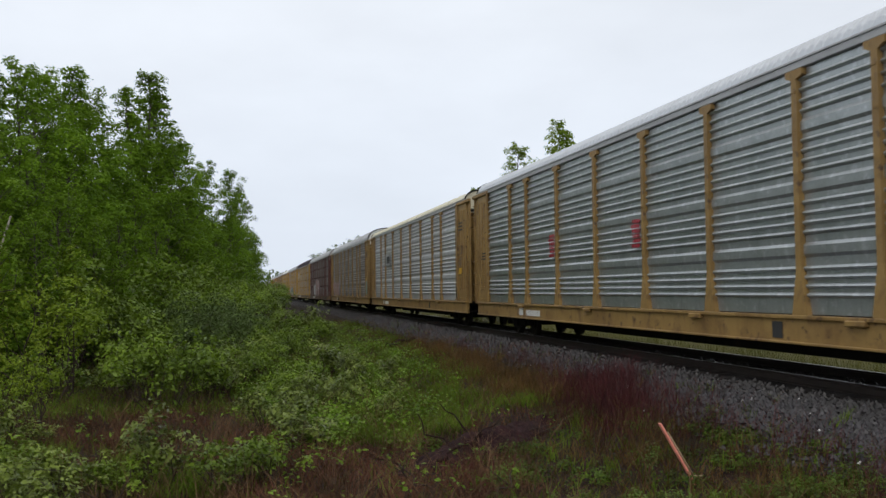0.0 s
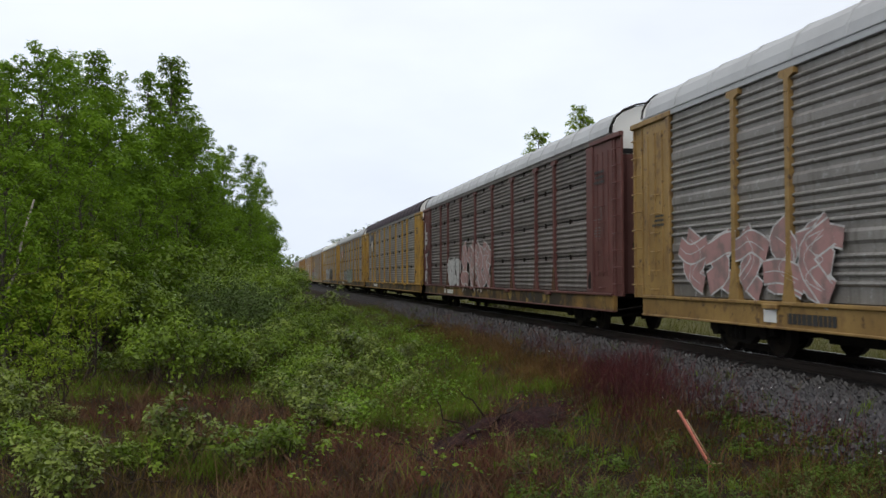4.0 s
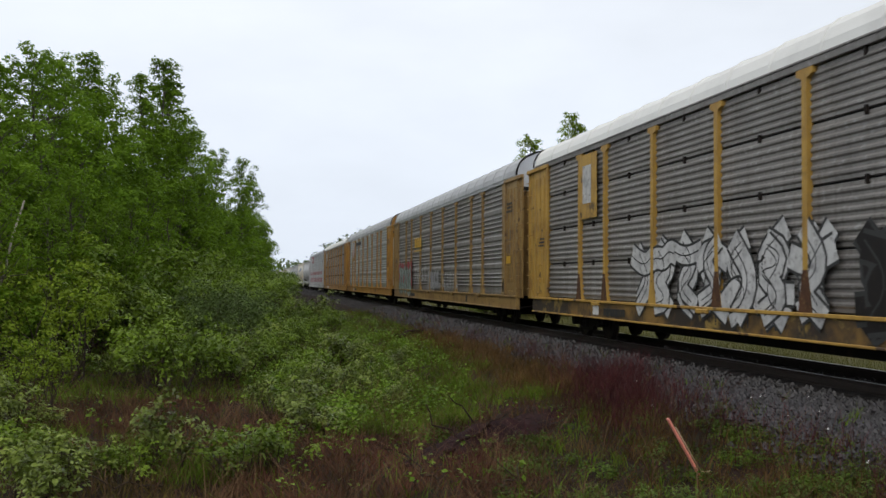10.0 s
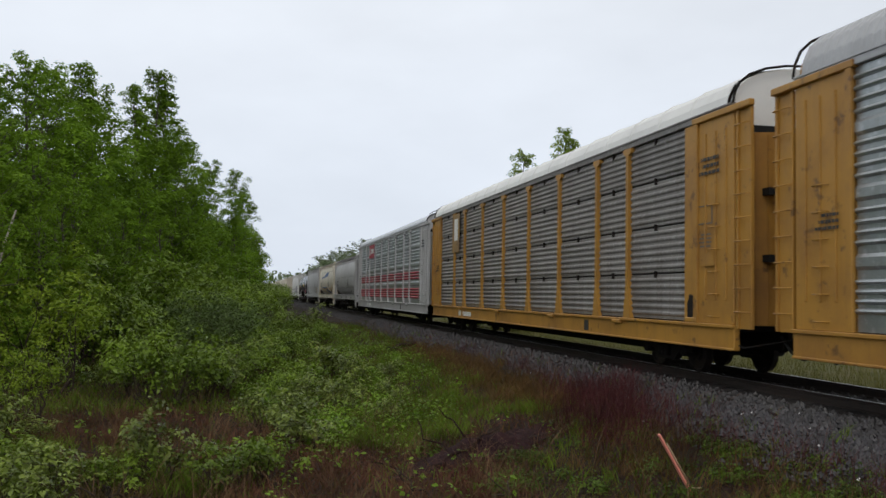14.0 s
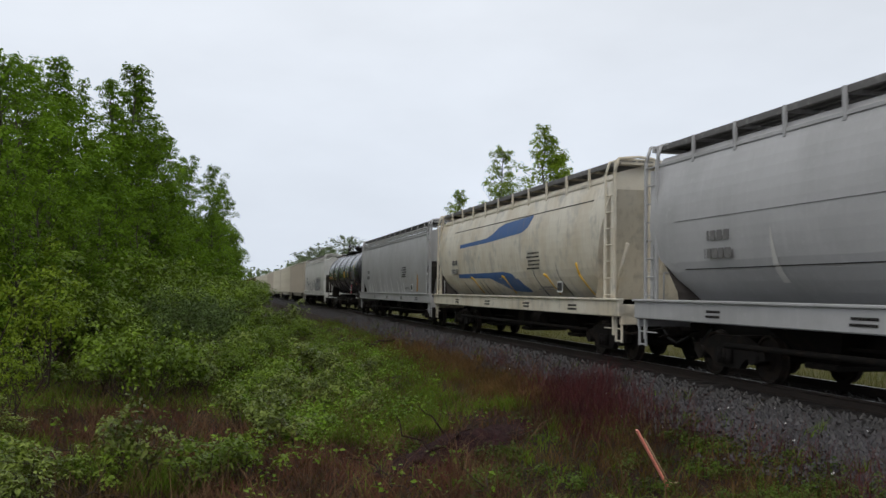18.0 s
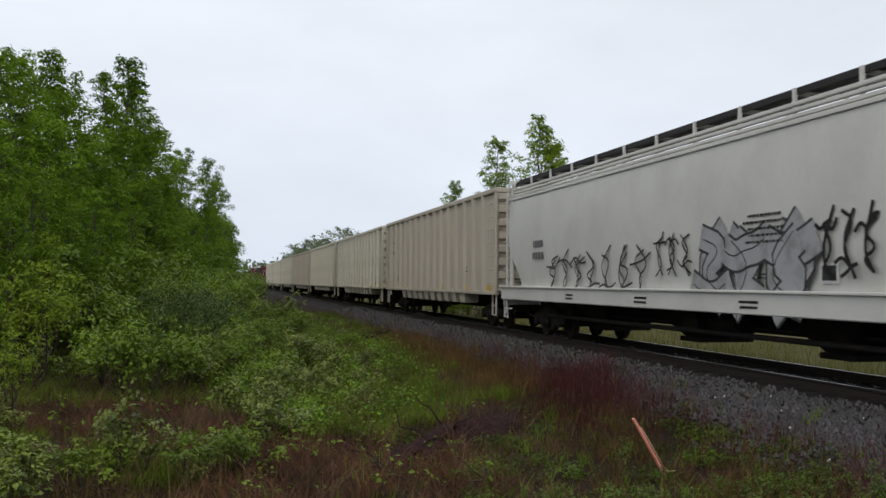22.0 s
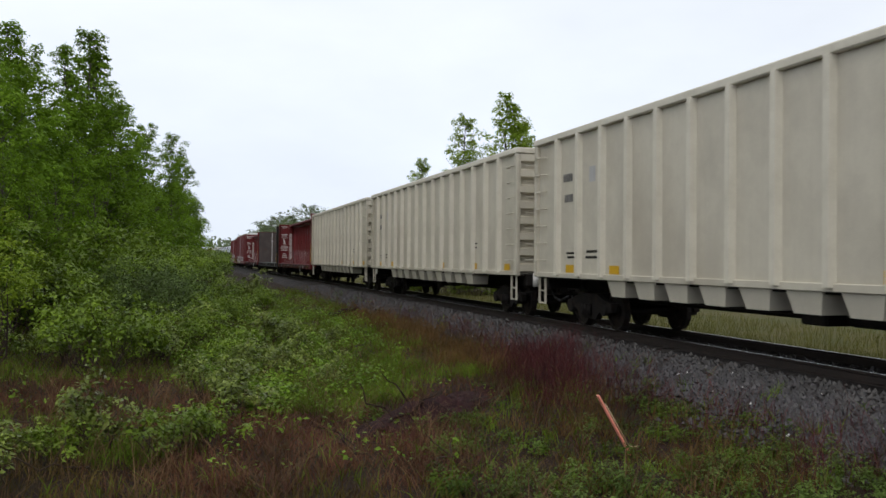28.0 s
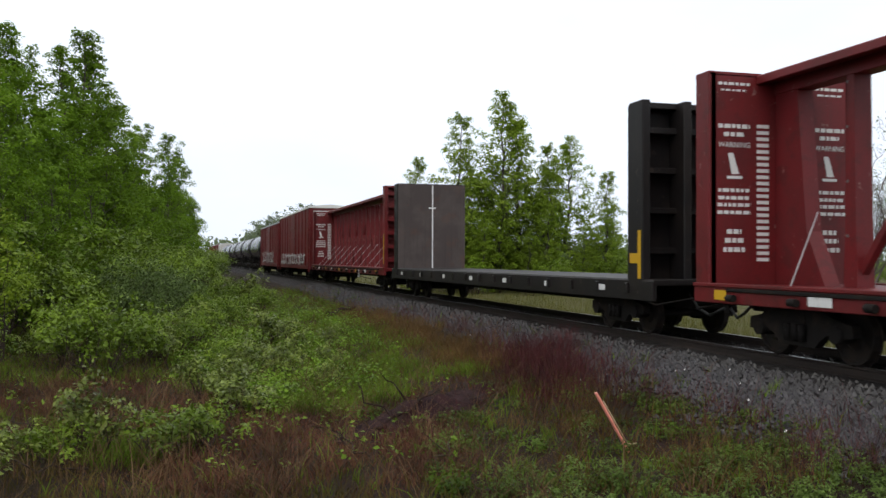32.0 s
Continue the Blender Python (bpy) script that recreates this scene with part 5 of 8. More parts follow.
def boxcar(length, paint, label, height=5.0, roof=None):
    car = thing("boxcar", label, "railway car", "freight train cars")
    h = length / 2
    e = h - 0.8
    part("body", Shape().box(-1.45, 1.45, -e, e, 1.0, height, 0.03), paint, car)
    part("roof", Shape().solid([(-1.52, height - 0.04), (-1.5, height + 0.08), (0, height + 0.22), (1.5, height + 0.08), (1.52, height - 0.04)], -e - 0.05, e + 0.05), roof or grey_roof, car)
    for i in range(11):
        y = -e + 0.3 + i * (2 * e - 0.6) / 10
        if abs(y) > 1.6:
            for x in (-1, 1):
                part("side_post", cached(("box_post", height), lambda: Shape().box(-0.05, 0.05, -0.06, 0.06, 1.05, height - 0.06, 0.01)), paint, car).location = (1.47 * x, y, 0)
    for x in (-1, 1):
        d = part("sliding_door", Shape().box(x * 1.49 - 0.03, x * 1.49 + 0.03, -1.5, 1.5, 1.1, height - 0.25, 0.02), paint, car)
        for z in (1.5, 2.3, 3.1, 3.9):
            part("door_rib", Shape().box(x * 1.53 - 0.02, x * 1.53 + 0.02, -1.4, 1.4, z - 0.05, z + 0.05, 0.01), paint, d)
    for sgn in (-1, 1):
        for i in range(9):
            z = 1.3 + i * 0.42
            part("end_rib", Shape().box(-1.35, 1.35, *sorted((sgn * e, sgn * (e + 0.06))), z - 0.07, z + 0.07, 0.02), paint, car)
        ladder(car, *sorted((sgn * (e - 0.05), sgn * (e - 0.5))), 0.6, height - 0.2, -1.5, paint, 10)
    part("side_sill", Shape().box(-1.45, -1.35, -e, e, 0.78, 1.02, 0.01).box(1.35, 1.45, -e, e, 0.78, 1.02, 0.01), paint, car)
    gear(car, length, 3.0)
    return car


# ---- the train: things with the place of their middle in the train, in metres behind its first joint ----
TRAIN = []


def couple(car, s0, s1):
    TRAIN.append((car, (s0 + s1) / 2))
    return car


N = -1.535     # just outside the near side's ribs
c = couple(autorack((yellow_paint, zinc_roof, zinc, zinc_roof), "ribbed", "yellow-framed car carrier with bright ribbed zinc sides", "corrugated", rise=0.80), -28.6, 0)
for y, z in ((-0.7 + 0.0, 2.75), (5.0, 2.75)):
    bars(c, "red_stencil", y - 0.25, y + 0.25, z - 0.33, z + 0.33, N, red_paint, 6, 3, 0.75, "faded red stencilled mark")
c = couple(autorack((yellow_paint, cream_roof, zinc_chalk, cream_roof), "ribbed", "yellow-framed car carrier with zinc sides, cream roof", rise=0.72), 0, 28.6)
board(c, "sign_board", 5.2, 7.2, 3.0, 3.75, N, zinc_chalk, "washed-out lettered sign patch")
bars(c, "sign_bars", 5.45, 6.95, 3.15, 3.62, N - 0.008, black_paint, 1, 5, 0.85)
part("sign_frame", Shape().box(N - 0.012, N - 0.007, 5.2, 5.27, 3.0, 3.75).box(N - 0.012, N - 0.007, 5.2, 5.5, 3.0, 3.05).box(N - 0.012, N - 0.007, 7.13, 7.2, 3.0, 3.75).box(N - 0.012, N - 0.007, 6.9, 7.2, 3.70, 3.75), black_paint, c)
c = couple(autorack((yellow_paint, grey_roof, zinc_dull, white_roof), "ribbed", "yellow-framed car carrier, dull zinc sides, red graffiti", rise=1.28), 28.6, 57.2)
spray(c, 6.0, 11.3, 1.25, 2.25, N, chalk_paint, 11, 5, 0.06, pink_paint)
spray(c, -13.0, -12.2, 1.3, 2.2, N, teal_paint, 12, 1, 0.08, teal_paint)
spray(c, -6.0, 4.0, 1.2, 1.8, N, silver_spray, 13, 8, 0.04)
c = couple(autorack((brown_paint, grey_roof, zinc_grimy, white_roof), "stacked", "dark red framed car carrier, grimy panels, graffiti", rise=1.30), 57.2, 85.8)
spray(c, -1.0, 4.2, 1.15, 2.7, N, chalk_paint, 21, 4, 0.09, pink_paint)
spray(c, 4.4, 7.4, 1.15, 2.2, N, chalk_paint, 22, 3, 0.07, chalk_paint)
# tall upright strokes sprayed down the car's end
for z, strokes in ((3.75, (((0, 0), (0, 1)), ((0, 0), (1, 0)))), (2.95, (((0, -0.1), (0, 1)), ((0, 1), (0.9, 0.9)), ((0.9, 0.9), (0.9, 0.5)), ((0, 0.5), (0.9, 0.5)))), (2.05, (((0.5, -0.3), (0.45, 0.9)), ((0, 0.85), (1, 0.95)), ((0.5, 0.3), (1.1, -0.2)))), (1.2, (((0, 0), (0.1, 0.9)), ((0.1, 0.9), (1, 0.7)), ((0.5, 0.8), (0.9, -0.2)), ((0, 0.4), (0.7, 0.3))))):
    sh = Shape()
    for (u0, w0), (u1, w1) in strokes:
        p, q = Vector((N - 0.012, 13.25 - 0.62 * u0, z + 0.62 * w0)), Vector((N - 0.012, 13.25 - 0.62 * u1, z + 0.62 * w1))
        side_ = (q - p).cross(Vector((1, 0, 0))).normalized() * 0.085
        sh.add([tuple(v) for v in (p - side_, p + side_, q + side_, q - side_)], [(0, 1, 2, 3)])
    part("graffiti", sh.mesh("graffiti", False), chalk_paint, c, "white painted upright strokes")
c = couple(autorack((yellow_worn, plum_roof, zinc_dull, white_roof), "stacked", "rusty yellow car carrier with plum roof, grimy panels", rise=1.46), 85.8, 114.4)
board(c, "badge_board", 8.3, 9.6, 3.4, 4.85, N, yellow_paint, "yellow board with a white mark")
part("badge", Shape().loft([[(N - 0.010, y, z) for y, z in ((8.5, 4.25), (8.52, 3.75), (8.7, 3.52), (8.95, 3.45), (9.2, 3.52), (9.38, 3.75), (9.4, 4.25))], [(N - 0.002, y, z) for y, z in ((8.5, 4.25), (8.52, 3.75), (8.7, 3.52), (8.95, 3.45), (9.2, 3.52), (9.38, 3.75), (9.4, 4.25))]], smooth=False), white_paint, c, "white rounded badge")
board(c, "badge_top", 8.5, 9.4, 4.25, 4.72, N - 0.008, navy_paint)
board(c, "stencil_patch", 5.3, 8.6, 0.66, 1.04, -1.53, black_paint, "black stencil patch on the sill")
bars(c, "stencil", 5.5, 8.4, 0.72, 0.98, -1.54, white_paint, 1, 14, 0.75)
c = couple(autorack((yellow_worn, grey_roof, zinc_dull, white_roof), "stacked", "rusty yellow car carrier with shield badge, graffiti", rise=1.34), 114.4, 143.0)
shield(c, 8.15, 3.36, 4.85, 1.35, N)
spray(c, -3.6, 1.9, 0.92, 2.05, N - 0.03, black_paint, 51, 5, 0.10, teal_paint)
spray(c, 2.4, 5.6, 1.05, 1.95, N, black_paint, 52, 4, 0.08, silver_spray)
spray(c, 5.8, 7.1, 1.25, 2.25, N, chalk_paint, 54, 3, 0.045)
spray(c, 5.8, 7.2, 1.10, 1.40, N, chalk_paint, 55, 7, 0.02)
spray(c, 9.9, 11.6, 1.35, 1.9, N, chalk_paint, 53, 4, 0.05)
c = couple(autorack((yellow_worn, white_roof, zinc_dull, white_roof), "stacked", "yellow car carrier with white roof, large white graffiti", rise=1.26), 143.0, 171.6)
board(c, "badge_board", 7.9, 9.2, 3.2, 4.9, N, yellow_worn, "faded yellow badge board")
board(c, "badge", 8.3, 8.9, 3.6, 4.6, N - 0.008, chalk_paint)
spray(c, -1.8, 5.6, 0.95, 2.35, N, black_paint, 61, 7, 0.10, chalk_paint)
spray(c, -6.8, -2.4, 0.9, 2.2, N, black_paint, 62, 4, 0.14, char_paint)
c = couple(autorack((yellow_paint, grey_roof, zinc_dull, zinc_roof), "ribbed", "yellow car carrier with dull ribs, scrawled graffiti", rise=1.40), 171.6, 200.2)
for k in range(3):
    part("emblem_block", Shape().box(N - 0.012, N, 4.25 + 0.68 * k, 4.77 + 0.68 * k, 3.30, 3.82, 0.004), sticker_yellow, c, "bold yellow block emblem")
part("emblem_bar", Shape().box(N - 0.012, N, 4.2, 6.2, 3.10, 3.18, 0.004), sticker_yellow, c)
spray(c, 7.0, 11.6, 1.35, 2.5, N, red_paint, 73, 5, 0.05, red_paint)
spray(c, 7.2, 11.4, 0.85, 2.25, N - 0.012, black_paint, 71, 5, 0.10, teal_paint)
spray(c, 2.6, 6.2, 1.5, 2.3, N, chalk_paint, 72, 5, 0.06)
spray(c, -0.6, 2.3, 1.15, 2.0, N, stencil_grey, 74, 4, 0.05, silver_spray)
spray(c, -4.6, -0.9, 1.10, 1.95, N, chalk_paint, 75, 6, 0.035)
c = couple(autorack((amber_paint, grey_roof, zinc, amber_paint), "ribbed", "amber car carrier with clean zinc sides, shield badge", "corrugated", rise=1.42), 200.2, 228.8)
shield(c, 8.3, 3.5, 4.85, 1.25, N)
bars(c, "word_bars", 2.6, 6.6, 4.45, 4.75, N - 0.02, black_paint, 1, 7, 0.9)
s = Shape()
for u in (8.9, 11.8, 14.6, 17.5, 20.3):
    s.box(-1.56, -1.52, u - 14.3 - 0.06, u - 14.3 + 0.06, 4.86, 5.06)
part("eave_clip", s, white_paint, c, "small white clips below the eave")
part("door_plate", Shape().box(-1.38, -0.5, -13.62, -13.55, 1.2, 4.3, 0.01), white_paint, c, "white painted door edge plate")
c = couple(autorack((amber_paint, white_roof, zinc_dull, white_roof), "stacked", "amber car carrier with grey panels, white roof", rise=1.20), 228.8, 257.4)
board(c, "badge_board", 8.2, 9.5, 3.3, 4.9, N, yellow_paint, "faded yellow badge board")
board(c, "badge", 8.5, 9.1, 3.8, 4.7, N - 0.008, white_paint)
c = couple(autorack((grey_paint, zinc_roof, zinc, grey_paint), "striped", "grey car carrier with zinc sides, red painted ribs", "corrugated", rise=0.84), 257.4, 286.13)
board(c, "badge_board", 4.75, 7.3, 4.0, 4.9, N - 0.02, red_paint, "dark red badge board")
bars(c, "badge_bars", 5.0, 6.6, 4.3, 4.65, N - 0.03, white_paint, 1, 12, 0.9)
board(c, "badge", 6.7, 7.1, 4.2, 4.7, N - 0.03, white_paint)

h1 = couple(hopper(18.36, grey_paint, "smooth pale grey covered hopper with open roof walk on the track", board_paint=stencil_grey, bulge=0.36, raked=True), 286.13, 304.49)
h2 = couple(hopper(19.08, cream_paint, "stained cream covered hopper with blue stripes on the track", board_paint=stencil_grey, bulge=0.36, raked=True), 304.49, 323.57)


def curved_x(z, bulge=0.36):
    return -(1.54 - bulge * ((z - 3.0) / 1.6) ** 2 - 0.30 * max(0.0, (2.05 - z) / 0.65) ** 1.25) - 0.006


def painted(car, name, columns, length, material):
    """Paint between a lower and an upper edge: columns of (u, z low, z high)."""
    s = Shape()
    rings = []
    for u, z0, z1 in columns:
        rings.append([(curved_x(z0 + (z1 - z0) * i / 6), u - length / 2, z0 + (z1 - z0) * i / 6) for i in range(7)])
    s.loft(rings, closed=False, caps=False, smooth=False)
    return part(name, s, material, car, "faded blue painted stripe")


painted(h2, "upper_stripe", [(7.0, 3.70, 3.76), (7.4, 3.42, 3.75), (7.9, 3.30, 3.74), (9.6, 3.25, 3.70), (10.3, 3.22, 3.62), (10.9, 3.20, 3.44), (11.6, 3.18, 3.33), (15.1, 3.13, 3.26)], 19.08, blue_paint)
painted(h2, "lower_stripe", [(8.2, 1.55, 1.60), (8.7, 1.55, 1.95), (9.2, 1.56, 2.12), (10.0, 1.60, 2.18), (11.0, 1.85, 2.18), (11.6, 1.99, 2.17), (15.6, 2.04, 2.18)], 19.08, blue_paint)
part("seam_line", Shape().box(curved_x(3.775) - 0.004, curved_x(3.775) + 0.03, -6.9, 6.6, 3.765, 3.785), char_paint, h2)
part("seam_line", Shape().box(curved_x(2.02) - 0.003, curved_x(2.02) + 0.03, -6.6, 7.4, 2.012, 2.028), char_paint, h1)
part("seam_line", Shape().box(curved_x(2.95) - 0.003, curved_x(2.95) + 0.03, -6.6, 7.6, 2.945, 2.955), stencil_grey, h1)
for u in (3.6, 6.0, 9.9, 13.6):
    s = Shape()
    s.bar([(curved_x(1.5), u - 9.54, 1.5), (curved_x(2.0) - 0.005, u - 9.54 + 0.05, 2.0), (curved_x(2.3) - 0.005, u - 9.54 + 0.1, 2.3 if u < 4 else 2.05)], 0.035, 5)
    part("hose_strip", s, sticker_yellow, h2, "yellow strip on the side")
h3 = couple(hopper(21.10, pearl_paint, "light grey covered hopper with ribbed eave on the track", roof_ribs=True, bulge=0.20), 323.57, 344.67)
part("run_mark", Shape().box(-1.51, -1.48, -6.75, -6.63, 1.5, 2.3), amber_paint, h3, "orange stripe")


def drip(car, y, z0, z1, w, bulge, material):
    """A run of pale liquid down a curved side: broad at its foot, pointed at its head."""
    sh, k = Shape(), 6
    side = []
    for i in range(k + 1):
        z = z0 + (z1 - z0) * i / k
        ww = w * (1 - (i / k) ** 1.5) + 0.008
        xx = (curved_x(z) if bulge > 0.3 else -(1.54 - bulge * ((z - 3.0) / 1.6) ** 2)) - 0.006
        side.append([(xx, y - ww, z), (xx, y + ww * 0.7, z)])
    sh.loft(side, closed=False, caps=False, smooth=False)
    part("run_mark", sh.mesh("run_mark", False), material, car, "pale dried run mark")


rd = random.Random(61)
for y in (-3.7, -3.1, -2.2, -0.4, 0.9, 1.8, 2.9, 3.3, 4.6, 5.2, 6.0, 6.8, 7.3):
    drip(h3, y + 0.55, 1.46, rd.uniform(1.9, 2.75), rd.uniform(0.03, 0.11), 0.20, white_paint)
for y in (-4.4, -2.5, 3.0, 3.5, 5.6):
    drip(h2, y, 1.46, rd.uniform(1.9, 2.5), rd.uniform(0.03, 0.07), 0.36, grime_and_shade)
for y in (-5.6, -4.9, -4.2, 0.5, 4.4):
    drip(h1, y, 1.75, rd.uniform(2.3, 2.9), rd.uniform(0.10, 0.22), 0.36, ash_paint)
couple(tank_car(20.32, tank_black, "glossy black tank car with railed platform on the track"), 344.67, 364.99)
h5 = couple(hopper(20.83, ash_paint, "off-white covered hopper with black graffiti on the track", roof_ribs=True), 364.99, 385.82)
spray(h5, 10.9 - 10.4, 16.9 - 10.4, 1.15, 2.3, -1.548, black_paint, 81, 7, 0.05)
spray(h5, 5.6 - 10.4, 9.1 - 10.4, 1.1, 2.45, -1.548, black_paint, 82, 3, 0.09, silver_spray)
spray(h5, 4.2 - 10.4, 5.5 - 10.4, 1.6, 2.6, -1.548, char_paint, 83, 3, 0.06)
spray(h5, 9.2 - 10.4, 10.7 - 10.4, 1.7, 2.5, -1.548, char_paint, 84, 3, 0.04)
for i in range(7):
    s0 = 385.82 + 20.79 * i
    tags = ()
    if i == 1:
        tags = [(6, 1.45, 1.75, None, stencil_grey), (5, 1.40, 1.75, None, stencil_grey), (4, 1.45, 1.95, halo_yellow, stencil_grey), (3, 1.35, 2.05, halo_yellow, stencil_grey), (2, 1.40, 2.10, halo_faint, char_paint), (1, 1.40, 2.10, halo_yellow, char_paint), (0, 1.40, 2.15, halo_orange, char_paint),
                (-1, 1.45, 2.15, halo_yellow, char_paint), (-2, 1.55, 2.00, halo_yellow, stencil_grey), (-3, 1.45, 1.90, None, red_paint), (-4, 1.40, 1.85, None, pink_paint), (-7, 1.40, 1.85, halo_faint, char_paint)]
    if i == 2:
        tags = []
    couple(gondola(20.79, tan_paint if i in (0, 3) else bone_paint, ("dingy tan" if i in (0, 3) else "bone-white") + " ribbed high-sided gondola car on the track", 100 + 7 * i, tags), s0, s0 + 20.79)
couple(centrebeam(24.26, barn_red, "empty red centre-beam lumber car with lettered bulkheads"), 531.34, 555.6)
couple(bulkhead_flat(23.8, "empty black bulkhead flat car on the track"), 555.6, 579.4)
couple(centrebeam(24.2, barn_red, "red centre-beam lumber car with white-capped bulkhead", tarp=True), 579.4, 603.6)
b1 = couple(boxcar(21.0, barn_red, "red boxcar with graffiti along its base on the track", 5.1, white_roof), 603.6, 624.6)
spray(b1, -8, 8, 1.1, 1.9, -1.56, chalk_paint, 91, 12, 0.1)
b2 = couple(boxcar(20.5, barn_red, "red boxcar with sprayed lower side on the track", 4.8), 624.6, 645.1)
spray(b2, -6, 6, 1.1, 2.2, -1.56, chalk_paint, 92, 9, 0.1)
t2 = couple(tank_car(16.4, tank_black, "plain black tank car coupled in a row on the track", detailed=False), 645.1, 661.5)
for i in range(1, 6):
    couple(copy_thing(t2, Matrix()), 645.1 + 16.4 * i, 661.5 + 16.4 * i)
couple(boxcar(18.0, ash_paint, "off-white boxcar behind the tank cars on the track", 4.6, white_roof), 743.5, 761.5)
b3 = couple(boxcar(19.0, barn_red, "plain red boxcar far back in the train", 4.9), 761.5, 780.5)
for i in range(1, 4):
    couple(copy_thing(b3, Matrix()), 761.5 + 19 * i, 780.5 + 19 * i)


def run(t):
    """How far the train has gone after t seconds."""
    return 17.545 * t + 0.0215 * t ** 2 - 0.000519 * t ** 3 + 0.00000787 * t ** 4


TRACK_X = 10.12
for car, mid_ in TRAIN:
    car.matrix_world = pose(TRACK_X, 33.995 + mid_, 0)


def motions():
    for car, at in TRAIN:
        walk(car, [(2.0 * i, pose(TRACK_X, 33.995 + at - run(2.0 * i), 0)) for i in range(17)])


# ---- ground, ballast and track ----
def ground_z(x, y):
    """Height of the ground: a low bank under the track, a shallow dip beside it."""
    z = np.interp(x, [-40, -6, -1, 3.5, 5.5, 7.2, 8.2, 12.4, 14.5, 30], [-0.3, -0.5, -0.62, -0.62, -0.55, -0.47, -0.45, -0.45, -0.75, -0.8])
    if abs(x) < 60 and abs(y) < 120:
        z += 0.06 * noise.noise(Vector((x * 0.35, y * 0.35, 0.0))) + 0.03 * noise.noise(Vector((x * 1.3, y * 1.3, 4.0)))
    d = math.hypot((x - 3.35) - (y - 12.5) * 0.80, 0) / 1.28
    along = ((x - 3.35) * 0.63 + (y - 12.5) * 0.78)
    if d < 0.55 and abs(along) < 2.1:
        z -= 0.16 * (1 - d / 0.55)
    return float(z)


def soil_material():
    m = bpy.data.materials.new("soil_with_litter")
    m.use_nodes = True
    t = m.node_tree
    bsdf = t.nodes["Principled BSDF"]
    bsdf.inputs["Roughness"].default_value = 0.95
    bsdf.inputs["Specular IOR Level"].default_value = 0.2
    co = t.nodes.new("ShaderNodeTexCoord").outputs["Object"]

    def nz(scale, a, b):
        n = t.nodes.new("ShaderNodeTexNoise")
        n.inputs["Scale"].default_value, n.inputs["Detail"].default_value, n.inputs["Roughness"].default_value = scale, 7.0, 0.65
        t.links.new(co, n.inputs["Vector"])
        r = t.nodes.new("ShaderNodeMapRange")
        r.inputs["From Min"].default_value, r.inputs["From Max"].default_value = a, b
        t.links.new(n.outputs["Fac"], r.inputs[0])
        return r.outputs[0], n.outputs["Fac"]

    def blend(fac, a, b):
        n = t.nodes.new("ShaderNodeMix")
        n.data_type = "RGBA"
        t.links.new(fac, n.inputs[0])
        for sock, val in ((n.inputs[6], a), (n.inputs[7], b)):
            if isinstance(val, tuple):
                sock.default_value = (*val, 1)
            else:
                t.links.new(val, sock)
        return n.outputs[2]
    near = blend(nz(1.1, 0.42, 0.60)[0], (0.022, 0.011, 0.009), (0.018, 0.016, 0.006))
    near = blend(nz(9.0, 0.50, 0.72)[0], near, (0.046, 0.023, 0.017))
    field = blend(nz(0.5, 0.38, 0.62)[0], (0.090, 0.080, 0.032), (0.050, 0.064, 0.016))
    field = blend(nz(5.0, 0.45, 0.75)[0], field, (0.135, 0.108, 0.05))
    sep = t.nodes.new("ShaderNodeSeparateXYZ")
    t.links.new(co, sep.inputs[0])
    edge = t.nodes.new("ShaderNodeMapRange")
    edge.inputs["From Min"].default_value, edge.inputs["From Max"].default_value = 11.5, 13.2
    t.links.new(sep.outputs["X"], edge.inputs[0])
    t.links.new(blend(edge.outputs[0], near, field), bsdf.inputs["Base Color"])
    b = t.nodes.new("ShaderNodeBump")
    b.inputs["Strength"].default_value, b.inputs["Distance"].default_value = 1.0, 0.05
    t.links.new(nz(14.0, 0, 1)[1], b.inputs["Height"])
    t.links.new(b.outputs[0], bsdf.inputs["Normal"])
    return m


soil = soil_material()


def spread(values):
    out = [values[0]]
    for v, step in values[1:]:
        n = max(1, round((v - out[-1]) / step))
        a = out[-1]
        out += [a + (v - a) * (i + 1) / n for i in range(n)]
    return out


xs = spread([-4000.0, (-400, 900), (-60, 85), (-12, 4), (-4, 0.5), (9, 0.22), (16, 0.8), (60, 6), (400, 85), (4000, 900)])
ys = spread([-4000.0, (-400, 900), (-40, 60), (4, 6), (18, 0.25), (45, 0.9), (120, 5), (500, 50), (4000, 900)])
g = Shape()
g.v = [(x, y, ground_z(x, y)) for y in ys for x in xs]
nx = len(xs)
g.f = [(j * nx + i, j * nx + i + 1, (j + 1) * nx + i + 1, (j + 1) * nx + i) for j in range(len(ys) - 1) for i in range(nx - 1)]
g.smooth = [True] * len(g.f)
ground = structure("ground", g.mesh("ground", False), soil, "dark litter-covered soil turning to dry field grass beyond the track")

